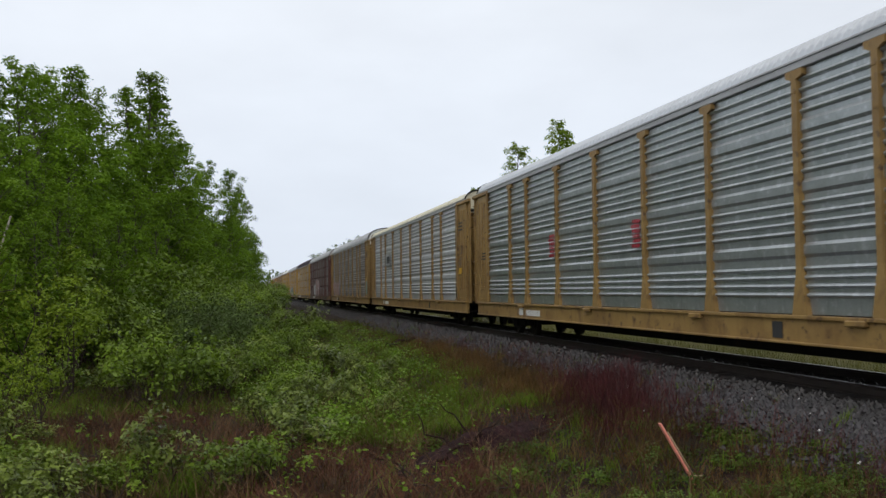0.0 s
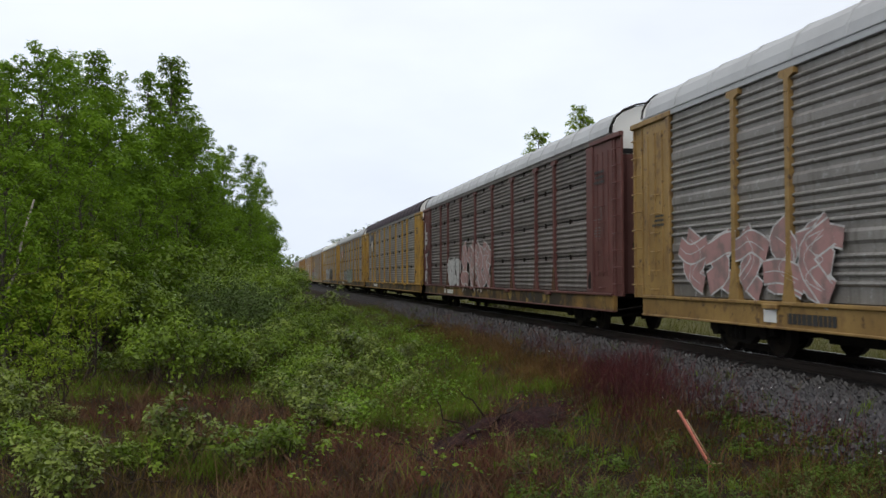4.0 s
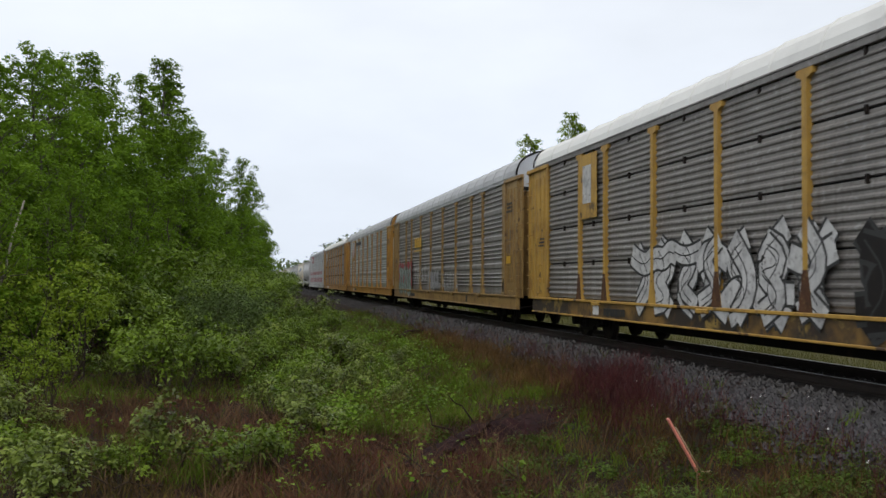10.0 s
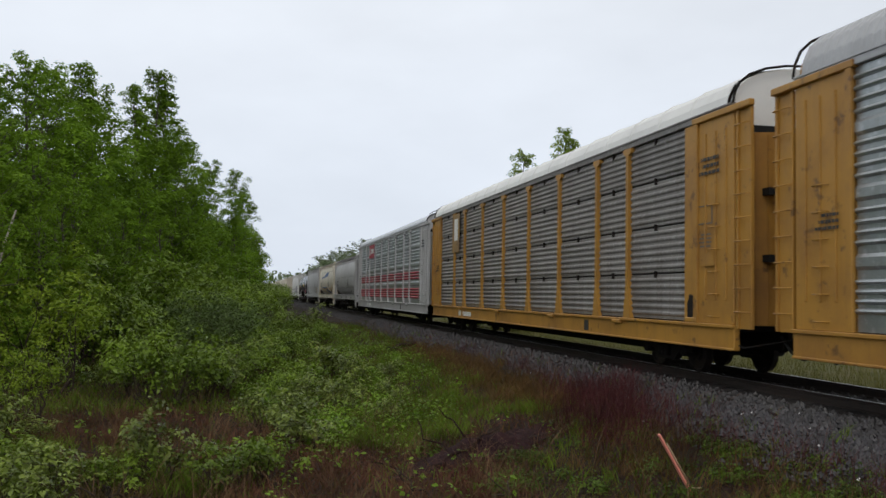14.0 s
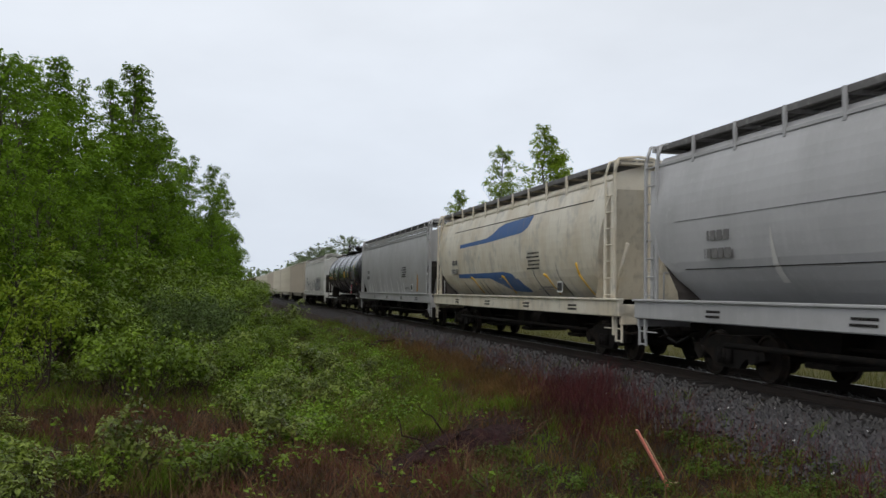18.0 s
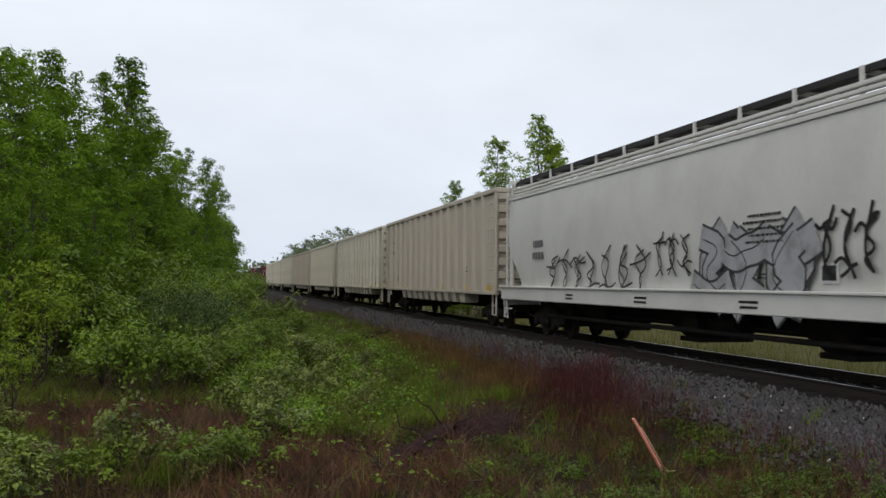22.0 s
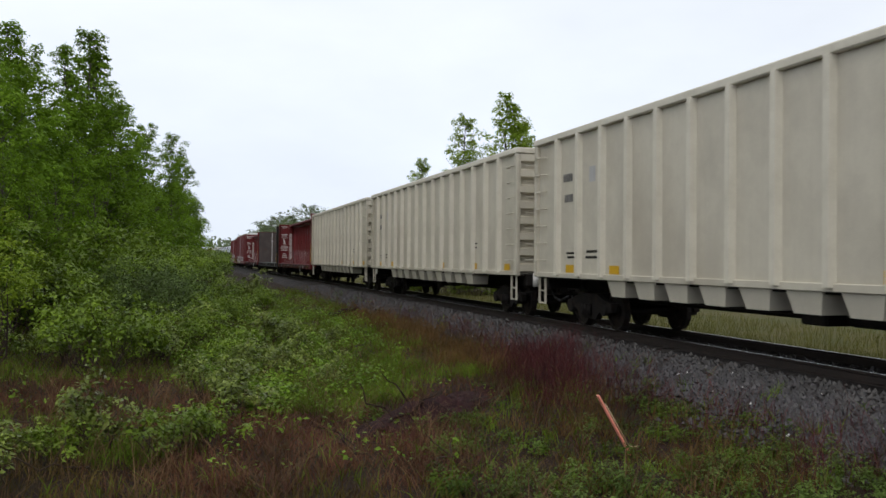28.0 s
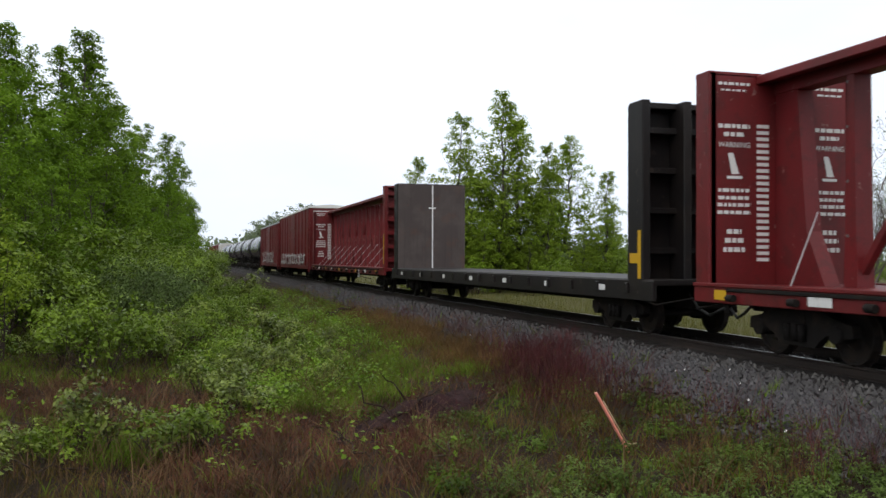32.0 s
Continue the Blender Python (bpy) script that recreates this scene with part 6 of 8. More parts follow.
ballast_mat = surface("crushed_stone", (0.012, 0.010, 0.011), 0.9, spots=[(22.0, 0.50, 0.10, (0.014, 0.012, 0.013), 0.9), (55.0, 0.62, 0.05, (0.12, 0.11, 0.12), 0.6), (0.7, 0.55, 0.15, (0.075, 0.06, 0.058), 0.6)], grain=0.25, grain_scale=70, bump=0.05, bump_scale=26, gloss=0.3)
stone_mat = surface("grey_stone", (0.023, 0.020, 0.025), 0.45, spots=[(9.0, 0.55, 0.1, (0.010, 0.009, 0.011), 0.8)], grain=0.25, island=0.97, gloss=0.5)
wet_stone = surface("loose_grey_stone", (0.050, 0.045, 0.051), 0.5, spots=[(9.0, 0.55, 0.1, (0.03, 0.027, 0.03), 0.7)], grain=0.2, vary=0.7, gloss=0.5)
pale_stone = surface("pale_glint_stone", (0.62, 0.60, 0.60), 0.5, vary=0.15)
wood_tar = surface("tarred_sleeper_wood", (0.018, 0.014, 0.012), 0.85, spots=[(2.0, 0.55, 0.1, (0.028, 0.023, 0.020), 0.7)], grain=0.2, grain_scale=30, bump=0.01, vary=0.25)
rail_rust = surface("rusted_rail_steel", (0.022, 0.015, 0.012), 0.75, 0.2, spots=[(5.0, 0.55, 0.1, (0.035, 0.022, 0.016), 0.7)], grain=0.15)
rail_top = surface("polished_rail_top", (0.46, 0.46, 0.47), 0.32, 1.0, grain=0.08, grain_scale=8)



def oily_and_shaded(mat):
    """Blackens stones between and just beside the rails, with a ragged edge: oil, and the train's shade painted in."""
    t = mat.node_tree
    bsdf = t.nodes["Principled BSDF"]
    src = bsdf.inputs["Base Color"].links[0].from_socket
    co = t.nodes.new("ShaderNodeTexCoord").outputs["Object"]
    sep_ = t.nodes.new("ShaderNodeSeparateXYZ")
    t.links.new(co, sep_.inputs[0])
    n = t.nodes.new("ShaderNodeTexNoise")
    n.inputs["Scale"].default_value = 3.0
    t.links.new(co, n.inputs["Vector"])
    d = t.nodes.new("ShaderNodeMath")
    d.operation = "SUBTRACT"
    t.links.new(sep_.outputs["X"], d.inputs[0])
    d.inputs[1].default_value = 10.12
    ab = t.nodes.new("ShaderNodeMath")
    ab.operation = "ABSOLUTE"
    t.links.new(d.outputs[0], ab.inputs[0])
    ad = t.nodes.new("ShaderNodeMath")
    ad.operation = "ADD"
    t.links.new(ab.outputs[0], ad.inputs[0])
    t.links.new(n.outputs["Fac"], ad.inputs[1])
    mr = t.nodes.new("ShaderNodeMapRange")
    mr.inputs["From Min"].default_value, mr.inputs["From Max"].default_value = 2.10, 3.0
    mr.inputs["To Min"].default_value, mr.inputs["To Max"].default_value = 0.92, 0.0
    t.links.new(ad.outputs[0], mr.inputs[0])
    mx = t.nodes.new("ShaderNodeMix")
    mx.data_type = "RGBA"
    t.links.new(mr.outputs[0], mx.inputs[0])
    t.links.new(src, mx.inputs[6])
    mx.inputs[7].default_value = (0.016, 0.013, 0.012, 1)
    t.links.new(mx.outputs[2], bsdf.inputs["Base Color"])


# oil stain and under-train shade, both as colour
oily_and_shaded(ballast_mat)
oily_and_shaded(stone_mat)
bed = Shape()
prof = [(6.95, -0.62), (7.35, -0.42), (8.30, -0.20), (8.75, -0.175), (11.5, -0.175), (11.95, -0.20), (12.9, -0.50), (13.4, -0.85)]
stations = [-60, 0, 4] + [4 + 0.6 * i for i in range(1, 70)] + [50, 70, 110, 200, 400, 900, 1600]
rb = random.Random(5)
rings = []
for y in stations:
    wide_ = float(np.interp(y, [-60, 6, 12.5, 17, 24], [1.0, 1.0, 0.75, 0.1, 0.0]))
    rings.append([(x - wide_ * (0.95, 0.75, 0.1, 0, 0, 0, 0, 0)[i] + rb.uniform(-0.09, 0.09) * (1 if i in (0, 1, 2) else 0.2), y, z + rb.uniform(-0.02, 0.02)) for i, (x, z) in enumerate(prof)])
bed.loft(rings, closed=False, caps=False, smooth=True)
ballast = structure("ballast", bed, ballast_mat, "grey crushed stone ballast bank carrying the track")


def rail(name, x, label):
    s = Shape()
    p = [(-0.07, -0.175), (0.07, -0.175), (0.07, -0.160), (0.012, -0.140), (0.010, -0.050), (0.036, -0.036), (0.036, -0.006), (0.03, -0.002), (-0.03, -0.002), (-0.036, -0.006), (-0.036, -0.036), (-0.010, -0.050), (-0.012, -0.140), (-0.07, -0.160)]
    s.solid(p, -60, 1600)
    ob = structure(name, s, rail_rust, label)
    ob.location = (x, 0, 0)
    part("rail_head", Shape().box(-0.016, 0.020, -60, 1600, -0.004, 0.0), rail_top, ob, "shiny worn top of the rail")
    return ob


rail("rail_near", 9.367, "rusty steel rail with a polished top")
rail("rail_far", 10.873, "rusty steel rail with a polished top")
sleeper = Shape().box(-1.3, 1.3, -0.115, 0.115, -0.36, -0.165, 0.012).mesh("sleeper")
plate = Shape().box(-0.13, 0.13, -0.09, 0.09, -0.172, -0.158, 0.004).mesh("tie_plate")
for i in range(150):
    y = 2.0 + 0.53 * i
    sl = part("sleeper", sleeper, wood_tar, ballast)
    sl.location = (TRACK_X + rb.uniform(-0.05, 0.05), y + rb.uniform(-0.02, 0.02), rb.uniform(-0.01, 0.006))


# ---- loose stones ----
def rock(r, squash=0.95):
    pts = [Vector(p) for p in ((1, 0, 0), (-1, 0, 0), (0, 1, 0), (0, -1, 0), (0, 0, 1), (0, 0, -1))]
    pts = [Vector((p.x * r.uniform(0.7, 1.2), p.y * r.uniform(0.7, 1.2), p.z * r.uniform(0.6, 1.1) * squash)) + Vector((r.uniform(-.25, .25), r.uniform(-.25, .25), r.uniform(-.2, .2))) for p in pts]
    return pts, [(0, 2, 4), (2, 1, 4), (1, 3, 4), (3, 0, 4), (2, 0, 5), (1, 2, 5), (3, 1, 5), (0, 3, 5)]


def bed_z(x, y=30.0):
    w_ = float(np.interp(y, [-60, 6, 12.5, 17, 24], [1.0, 1.0, 0.75, 0.1, 0.0]))
    return float(np.interp(x, [p[0] - w_ * k for p, k in zip(prof, (0.95, 0.75, 0.1, 0, 0, 0, 0, 0))], [p[1] for p in prof]))


r = random.Random(31)
s = Shape()
for i in range(19000):
    d = 7.0 * (60 / 7.0) ** (r.random() ** 1.25)
    x = r.triangular(float(np.interp(d, [6, 12.5, 17], [5.8, 6.0, 6.75])), 9.0, 7.7) if r.random() < 0.93 else r.uniform(9.5, 10.7)
    size = r.uniform(0.020, 0.058) * (1 + d / 70)
    pts, fs = rock(r)
    k = len(s.v)
    base = Vector((x, d, max(bed_z(x, d), ground_z(x, d)) + size * 0.25))
    s.v += [tuple(base + p * size) for p in pts]
    s.f += [tuple(a + k for a in f) for f in fs]
s.smooth = [False] * len(s.f)
stones = part("ballast_stones", s.mesh("ballast_stones", False), stone_mat, ballast)
tagged(stones, "loose crushed grey stones", "", "", "stuff")
kinds = []
for i in range(8):
    q = Shape()
    pts, fs = rock(r)
    kinds.append(q.add(pts, fs).mesh("stone"))
for i in range(240):
    x, y = r.triangular(5.9, 8.6, 6.9), 7.0 + 13 * r.random() ** 1.4
    ob = part("stone", kinds[i % 8], None, ballast)
    if not ob.data.materials:
        ob.data.materials.append(wet_stone)
    size = r.uniform(0.03, 0.055)
    ob.location = (x, y, max(bed_z(x, y), ground_z(x, y)) + size * 0.35)
    ob.scale = (size, size, size)
    ob.rotation_euler = (r.uniform(-.4, .4), r.uniform(-.4, .4), r.uniform(0, 6))
pale = Shape().add(*rock(r)).mesh("pale_stone")
# a few pale stones; the random ones are white glints given as colour
for x, y in [(6.6, 8.9), (6.9, 8.2), (7.1, 9.6), (6.2, 7.6), (7.3, 11.5), (6.75, 10.4), (7.0, 7.7)] + [(r.triangular(6.3, 8.5, 7.3), 8.0 + 16 * r.random() ** 1.3) for _ in range(34)]:
    ob = part("pale_stone", pale, pale_stone, ballast, "pale stone, many of them painted glints")
    size = r.uniform(0.014, 0.042)
    ob.location, ob.scale = (x, y, max(bed_z(x, y), ground_z(x, y)) + size * 0.6), (size, size, size)


# ---- plants ----
def leaf_material(name, dark, light, through_=0.35, rough=0.5, patch=0.95, gloss=0.25, grain_=1.5):
    m = bpy.data.materials.new(name)
    m.use_nodes = True
    t = m.node_tree
    bsdf, outn = t.nodes["Principled BSDF"], t.nodes["Material Output"]
    bsdf.inputs["Roughness"].default_value = rough
    bsdf.inputs["Specular IOR Level"].default_value = gloss
    rnd = t.nodes.new("ShaderNodeNewGeometry").outputs["Random Per Island"]
    co = t.nodes.new("ShaderNodeTexCoord").outputs["Object"]
    n = t.nodes.new("ShaderNodeTexNoise")
    n.inputs["Scale"].default_value, n.inputs["Detail"].default_value = grain_, 3.0
    t.links.new(co, n.inputs["Vector"])
    add = t.nodes.new("ShaderNodeMath")
    add.operation = "MULTIPLY_ADD"
    t.links.new(n.outputs["Fac"], add.inputs[0])
    add.inputs[1].default_value = patch * 2
    off = t.nodes.new("ShaderNodeMath")
    off.operation = "MULTIPLY_ADD"
    t.links.new(rnd, off.inputs[0])
    off.inputs[1].default_value, off.inputs[2].default_value = 0.22, -patch + 0.34
    t.links.new(off.outputs[0], add.inputs[2])
    mixc = t.nodes.new("ShaderNodeMix")
    mixc.data_type = "RGBA"
    mixc.clamp_factor = True
    mixc.inputs[6].default_value, mixc.inputs[7].default_value = (*dark, 1), (*light, 1)
    t.links.new(add.outputs[0], mixc.inputs[0])
    obj = t.nodes.new("ShaderNodeObjectInfo").outputs["Random"]
    mr = t.nodes.new("ShaderNodeMapRange")
    mr.inputs["To Min"].default_value, mr.inputs["To Max"].default_value = 0.82, 1.18
    t.links.new(obj, mr.inputs[0])
    sc = t.nodes.new("ShaderNodeVectorMath")
    sc.operation = "SCALE"
    t.links.new(mixc.outputs[2], sc.inputs[0])
    t.links.new(mr.outputs[0], sc.inputs["Scale"])
    t.links.new(sc.outputs[0], bsdf.inputs["Base Color"])
    if through_:
        tr = t.nodes.new("ShaderNodeBsdfTranslucent")
        t.links.new(sc.outputs[0], tr.inputs["Color"])
        mx = t.nodes.new("ShaderNodeMixShader")
        mx.inputs[0].default_value = through_
        t.links.new(bsdf.outputs[0], mx.inputs[1])
        t.links.new(tr.outputs[0], mx.inputs[2])
        t.links.new(mx.outputs[0], outn.inputs["Surface"])
    return m


aspen_leaf = leaf_material("aspen_leaf", (0.055, 0.112, 0.008), (0.245, 0.395, 0.032), 0.42, gloss=0.06, patch=0.65, grain_=0.6)
bush_leaf = leaf_material("bush_leaf", (0.044, 0.082, 0.006), (0.280, 0.410, 0.040), 0.28, rough=0.32, gloss=0.18, patch=0.9, grain_=1.6)
lime_leaf = leaf_material("young_leaf", (0.100, 0.160, 0.009), (0.320, 0.430, 0.038), 0.34, gloss=0.12, patch=0.8)
willow_leaf = leaf_material("grey_willow_leaf", (0.050, 0.082, 0.018), (0.150, 0.220, 0.060), 0.26, rough=0.45, gloss=0.12, patch=0.6)
pale_leaf = leaf_material("pale_shrub_leaf", (0.055, 0.082, 0.009), (0.350, 0.440, 0.085), 0.26, rough=0.28, gloss=0.24, patch=1.0, grain_=2.5)
field_leaf = leaf_material("field_aspen_leaf", (0.120, 0.190, 0.016), (0.340, 0.460, 0.056), 0.45, gloss=0.06, patch=0.6, grain_=0.8)
# far leaves: the haze of distance is put into a paler, greyer green
far_leaf = leaf_material("haze_tinted_far_leaf", (0.11, 0.15, 0.07), (0.20, 0.26, 0.13), 0.45)
bark = surface("grey_aspen_bark", (0.075, 0.062, 0.048), 0.85, spots=[(7, 0.6, 0.05, (0.05, 0.045, 0.04), 0.8)], grain=0.15)
pale_bark = surface("pale_birch_bark", (0.33, 0.29, 0.24), 0.8, spots=[(6, 0.58, 0.05, (0.08, 0.065, 0.055), 0.85)], grain=0.15)
twig = surface("brown_twig", (0.042, 0.026, 0.018), 0.85, grain=0.2)
grey_twig = surface("grey_twig", (0.13, 0.11, 0.10), 0.85, grain=0.2)


def leaves(name, pos, size, rng, material, droop=0.25, slim=0.34, centre=None, wild=0.6):
    """A mesh of folded leaves, one kite each, at the given points; they face away from their twig's centre and up."""
    n = len(pos)
    c = rng.normal(size=(n, 3)) * wild
    c[:, 2] += 0.55
    if centre is not None:
        d = pos - centre
        c += 0.95 * d / (np.linalg.norm(d, axis=1)[:, None] + 1e-6)
    c /= np.linalg.norm(c, axis=1)[:, None] + 1e-9
    q = rng.normal(size=(n, 3))
    q[:, 2] -= droop
    b = np.cross(c, q)
    b /= np.linalg.norm(b, axis=1)[:, None] + 1e-9
    a = np.cross(b, c)
    sz = (size * rng.uniform(0.65, 1.25, n))[:, None]
    v = np.stack([pos, pos + sz * (0.45 * a - slim * b + 0.10 * c), pos + sz * a, pos + sz * (0.45 * a + slim * b + 0.10 * c)], 1).reshape(-1, 3)
    me = bpy.data.meshes.new(name)
    me.vertices.add(4 * n)
    me.vertices.foreach_set("co", v.astype(np.float32).ravel())
    me.loops.add(4 * n)
    me.loops.foreach_set("vertex_index", np.arange(4 * n, dtype=np.int32))
    me.polygons.add(n)
    me.polygons.foreach_set("loop_start", np.arange(0, 4 * n, 4, dtype=np.int32))
    me.update(calc_edges=True)
    me.materials.append(material)
    if centre is not None:
        # soft shading: normals bend towards the clump's outside
        d = pos - centre
        d /= np.linalg.norm(d, axis=1)[:, None] + 1e-6
        d[:, 2] += 0.25
        nn = 0.9 * d + 0.2 * c
        nn /= np.linalg.norm(nn, axis=1)[:, None] + 1e-9
        me.polygons.foreach_set("use_smooth", np.ones(n, dtype=bool))
        me.normals_split_custom_set_from_vertices(np.repeat(nn, 4, 0).astype(np.float32))
    return me


def lobe(rng, at, radius, n, flat=0.75, sprigs=0.14):
    """Leaf points on the upper shell of a rounded leafy lobe, with a few sprigs standing out of it."""
    d = rng.normal(size=(n, 3))
    d /= np.linalg.norm(d, axis=1)[:, None] + 1e-9
    d[:, 2] = np.where(d[:, 2] < -0.35, -d[:, 2], d[:, 2])
    k = radius * np.where(rng.random(n) < sprigs, rng.uniform(1.05, 1.4, n), rng.uniform(0.62, 1.06, n))
    return at + d * k[:, None] * np.array([1.0, 1.0, flat]), np.repeat((at - np.array([0, 0, radius * 0.45]))[None], n, 0)


def branch(s, a, b, r0, r1, rng, n=4, bend=0.12, sides=5):
    """A crooked tapering limb; returns its points."""
    a, b = Vector(a), Vector(b)
    pts = []
    for i in range(n + 1):
        f = i / n
        j = Vector(rng.normal(size=3)) * (b - a).length * bend * math.sin(math.pi * f) * 0.5
        pts.append(a.lerp(b, f) + j)
    for i in range(n):
        s.tube(pts[i], pts[i + 1], r0 + (r1 - r0) * i / n, sides, r0 + (r1 - r0) * (i + 1) / n, caps=False)
    return pts


def make_tree(seed, height, width, label, leaf, barkm, n_branch=70, per=4, cluster=40, leaf_size=0.12, low=0.12, spread_=0.36, top_thin=1.0):
    """A broadleaf tree: tapered trunk, limbs and a crown of leaf clusters with an uneven outline."""
    rng = np.random.default_rng(seed)
    tree = thing("tree", label, "tree", "lineside trees")
    wood, pts = Shape(), []
    lean = rng.normal(size=2) * 0.035 * height
    trunk = branch(wood, (0, 0, -0.3), (lean[0], lean[1], height * 0.97), 0.011 * height + 0.03, 0.012, rng, 9, 0.05, 7)

    def at(f):
        k = f * (len(trunk) - 1)
        i = min(int(k), len(trunk) - 2)
        return trunk[i].lerp(trunk[i + 1], k - i)
    part("trunk", wood, barkm, tree)
    limbs, mids, sizes = Shape(), [], []
    for i in range(n_branch):
        f = low + (0.97 - low) * ((i + rng.random()) / n_branch)
        p = at(f)
        g_ = (f - low) / (1 - low)
        reach = (width * (1 - g_) ** 0.8 * min(1, 0.8 + g_) + 0.16) * rng.uniform(0.62, 1.06)
        az = rng.uniform(0, 2 * math.pi)
        up = rng.uniform(0.1, 0.7) + 1.1 * g_
        tip = p + Vector((math.cos(az) * reach, math.sin(az) * reach, up * reach + 0.1))
        bp = branch(limbs, p, tip, 0.012 + 0.02 * (1 - g_), 0.005, rng, 3, 0.25, 3)
        for k in range(per):
            q = bp[0].lerp(bp[-1], 1.0 - 0.62 * (k + 0.5 * rng.random()) / per)
            sg = spread_ * rng.uniform(0.65, 1.25) * (0.34 + 0.66 * (1 - g_ ** 1.5)) * (1.0 if k == 0 else 0.82)
            m = max(6, int(cluster * (sg / spread_) ** 1.25 * rng.uniform(0.75, 1.2) * (top_thin if g_ > 0.8 else 1)))
            lp, lm = lobe(rng, np.array(q), sg, m)
            sizes.append(np.full(m, leaf_size * (1.05 - 0.35 * g_ ** 1.3)))
            mids.append(lm)
            pts.append(lp)
    part("limb", limbs, barkm, tree)
    pos = np.concatenate(pts)
    pos[:, 2] = np.maximum(pos[:, 2], 0.1)
    part("crown", leaves("crown", pos, np.concatenate(sizes), rng, leaf, centre=np.concatenate(mids), wild=0.34), None, tree)
    return tree


def place(proto, x, y, scale_, turn, lean=0.0, sz=None):
    t = copy_thing(proto, pose(x, y, ground_z(x, y), lean, 0, turn))
    t.scale = (scale_, scale_, sz or scale_)
    return t


rt = random.Random(9)
protos = [make_tree(100 + i, 12.0, (3.9, 3.5, 4.3)[i], "tall leafy green aspen at the wood's edge", aspen_leaf, bark, 96, 2, 118, 0.215, 0.03, 0.66) for i in range(3)]
back = [make_tree(150 + i, 12.0, 3.6, "leafy green aspen deeper in the wood", aspen_leaf, bark, 60, 2, 44, 0.36, 0.03, 0.78) for i in range(2)]
tall = [make_tree(200 + i, 14.0, 3.1, "slender tall aspen rising above the wood", aspen_leaf, bark, 108, 2, 118, 0.21, 0.03, 0.60, 1.2) for i in range(2)]
small = [make_tree(250 + i, 5.5, 1.9, "young leafy aspen in front of the wood", aspen_leaf, bark, 50, 2, 84, 0.14, 0.03, 0.42) for i in range(3)]


def stand(kind, x, y, h):
    base, height = {"full": (protos, 12.0), "tall": (tall, 14.0), "small": (small, 5.5), "back": (back, 12.0)}[kind]
    p = base[rt.randrange(len(base))]
    k = h / height
    return place(p, x, y, k * rt.uniform(0.92, 1.05), rt.uniform(0, 360), 0, k * 1.02)


# front row: place along the wood's edge and height
FRONT = [(-8.6, 27.5, 7.6), (-8.2, 32.0, 8.8), (-7.8, 34.5, 9.9), (-7.5, 37.0, 10.6), (-7.2, 40.5, 10.6), (-7.0, 43.5, 12.4), (-6.5, 47.0, 11.8), (-5.8, 53.5, 13.6), (-5.4, 57.5, 15.5), (-4.9, 62.0, 15.2),
         (-4.1, 69.5, 13.6), (-3.3, 76.0, 13.9), (-2.2, 88.0, 14.1), (-1.3, 99.0, 14.8), (-0.2, 117.0, 14.4), (1.0, 150.0, 13.5), (2.2, 185.0, 12.0), (3.6, 230.0, 11.5)]
for x, y, h in FRONT:
    stand("tall" if h > 12.2 and y < 63 else "full", x - (0.008 * y if y > 45 else 0.0), y, h)
for i in range(30):
    y = 22 + 110 * (i / 30) ** 1.3 + rt.uniform(-1, 1)
    edge = float(np.interp(y, [15, 22, 30, 45, 60, 80, 100, 130, 180], [-9.5, -8.6, -7.4, -5.8, -4.2, -2, -0.2, 1.4, 3]))
    stand("back", edge - rt.uniform(2.2, 6.0), y, rt.uniform(0.62, 0.80) * float(np.interp(y, [20, 35, 55, 150], [9, 10.5, 14, 15])))
# young aspens nearer the camera, before the wood's edge
for x, y, h in ((-4.9, 19.2, 3.6), (-5.6, 21.4, 4.6), (-4.6, 22.8, 3.8), (-6.2, 24.4, 5.4), (-4.9, 26.0, 4.4), (-6.0, 28.0, 5.6), (-4.4, 29.5, 4.2), (-5.4, 31.5, 5.4), (-6.6, 26.5, 5.2), (-4.1, 33.5, 4.6), (-3.4, 37.5, 4.8)):
    stand("small", x, y, h)
# lower trees filling the front of the wood
for i in range(26):
    y = 20 + 100 * (i / 26) ** 1.4 + rt.uniform(-0.8, 0.8)
    edge = float(np.interp(y, [15, 22, 30, 45, 60, 80, 100, 130, 180], [-9.5, -8.6, -7.4, -5.8, -4.2, -2, -0.2, 1.4, 3]))
    stand("small", edge - 0.006 * y + rt.uniform(-0.3, 1.2), y, rt.uniform(3.8, 6.4) * (1 + y / 200))
for i, p in enumerate(protos + tall + small + back):
    p.matrix_world = pose(-14 - 3 * rt.random(), 30 + 6 * i, -0.4)

# trees across the track
open_tree = [make_tree(300 + i, 12.0, 3.0, "leafy green aspen standing in the field beyond the track", field_leaf, bark, 104, 2, 88, 0.21, 0.03, 0.58, 1.4) for i in range(3)]
for i, (x, y, h) in enumerate([(15.5, 60, 9.3), (18.2, 61, 12.6), (21.4, 60, 14.2), (23.1, 61, 12.6), (25.4, 60, 10.6), (27.6, 62, 11.6), (29.4, 60, 8.8), (20.2, 64, 9.5), (24.4, 65, 9.0), (27.0, 66, 8.0), (19.6, 58, 5.5), (22.6, 57.5, 4.5), (26.5, 57.5, 4.2), (17.0, 62, 7.0), (22.0, 63, 10.0), (26.3, 63, 9.5), (28.6, 58.5, 6.0), (24.0, 58, 6.5), (20.8, 58.5, 7.0), (17.6, 58.0, 4.5), (30.4, 61, 5.5)]):
    k = h / 12.0
    ob = copy_thing(open_tree[i % 3], pose(x, y, ground_z(x, y), 0, 0, 67 * i))
    ob.scale = (k * 0.95, k * 0.95, k)
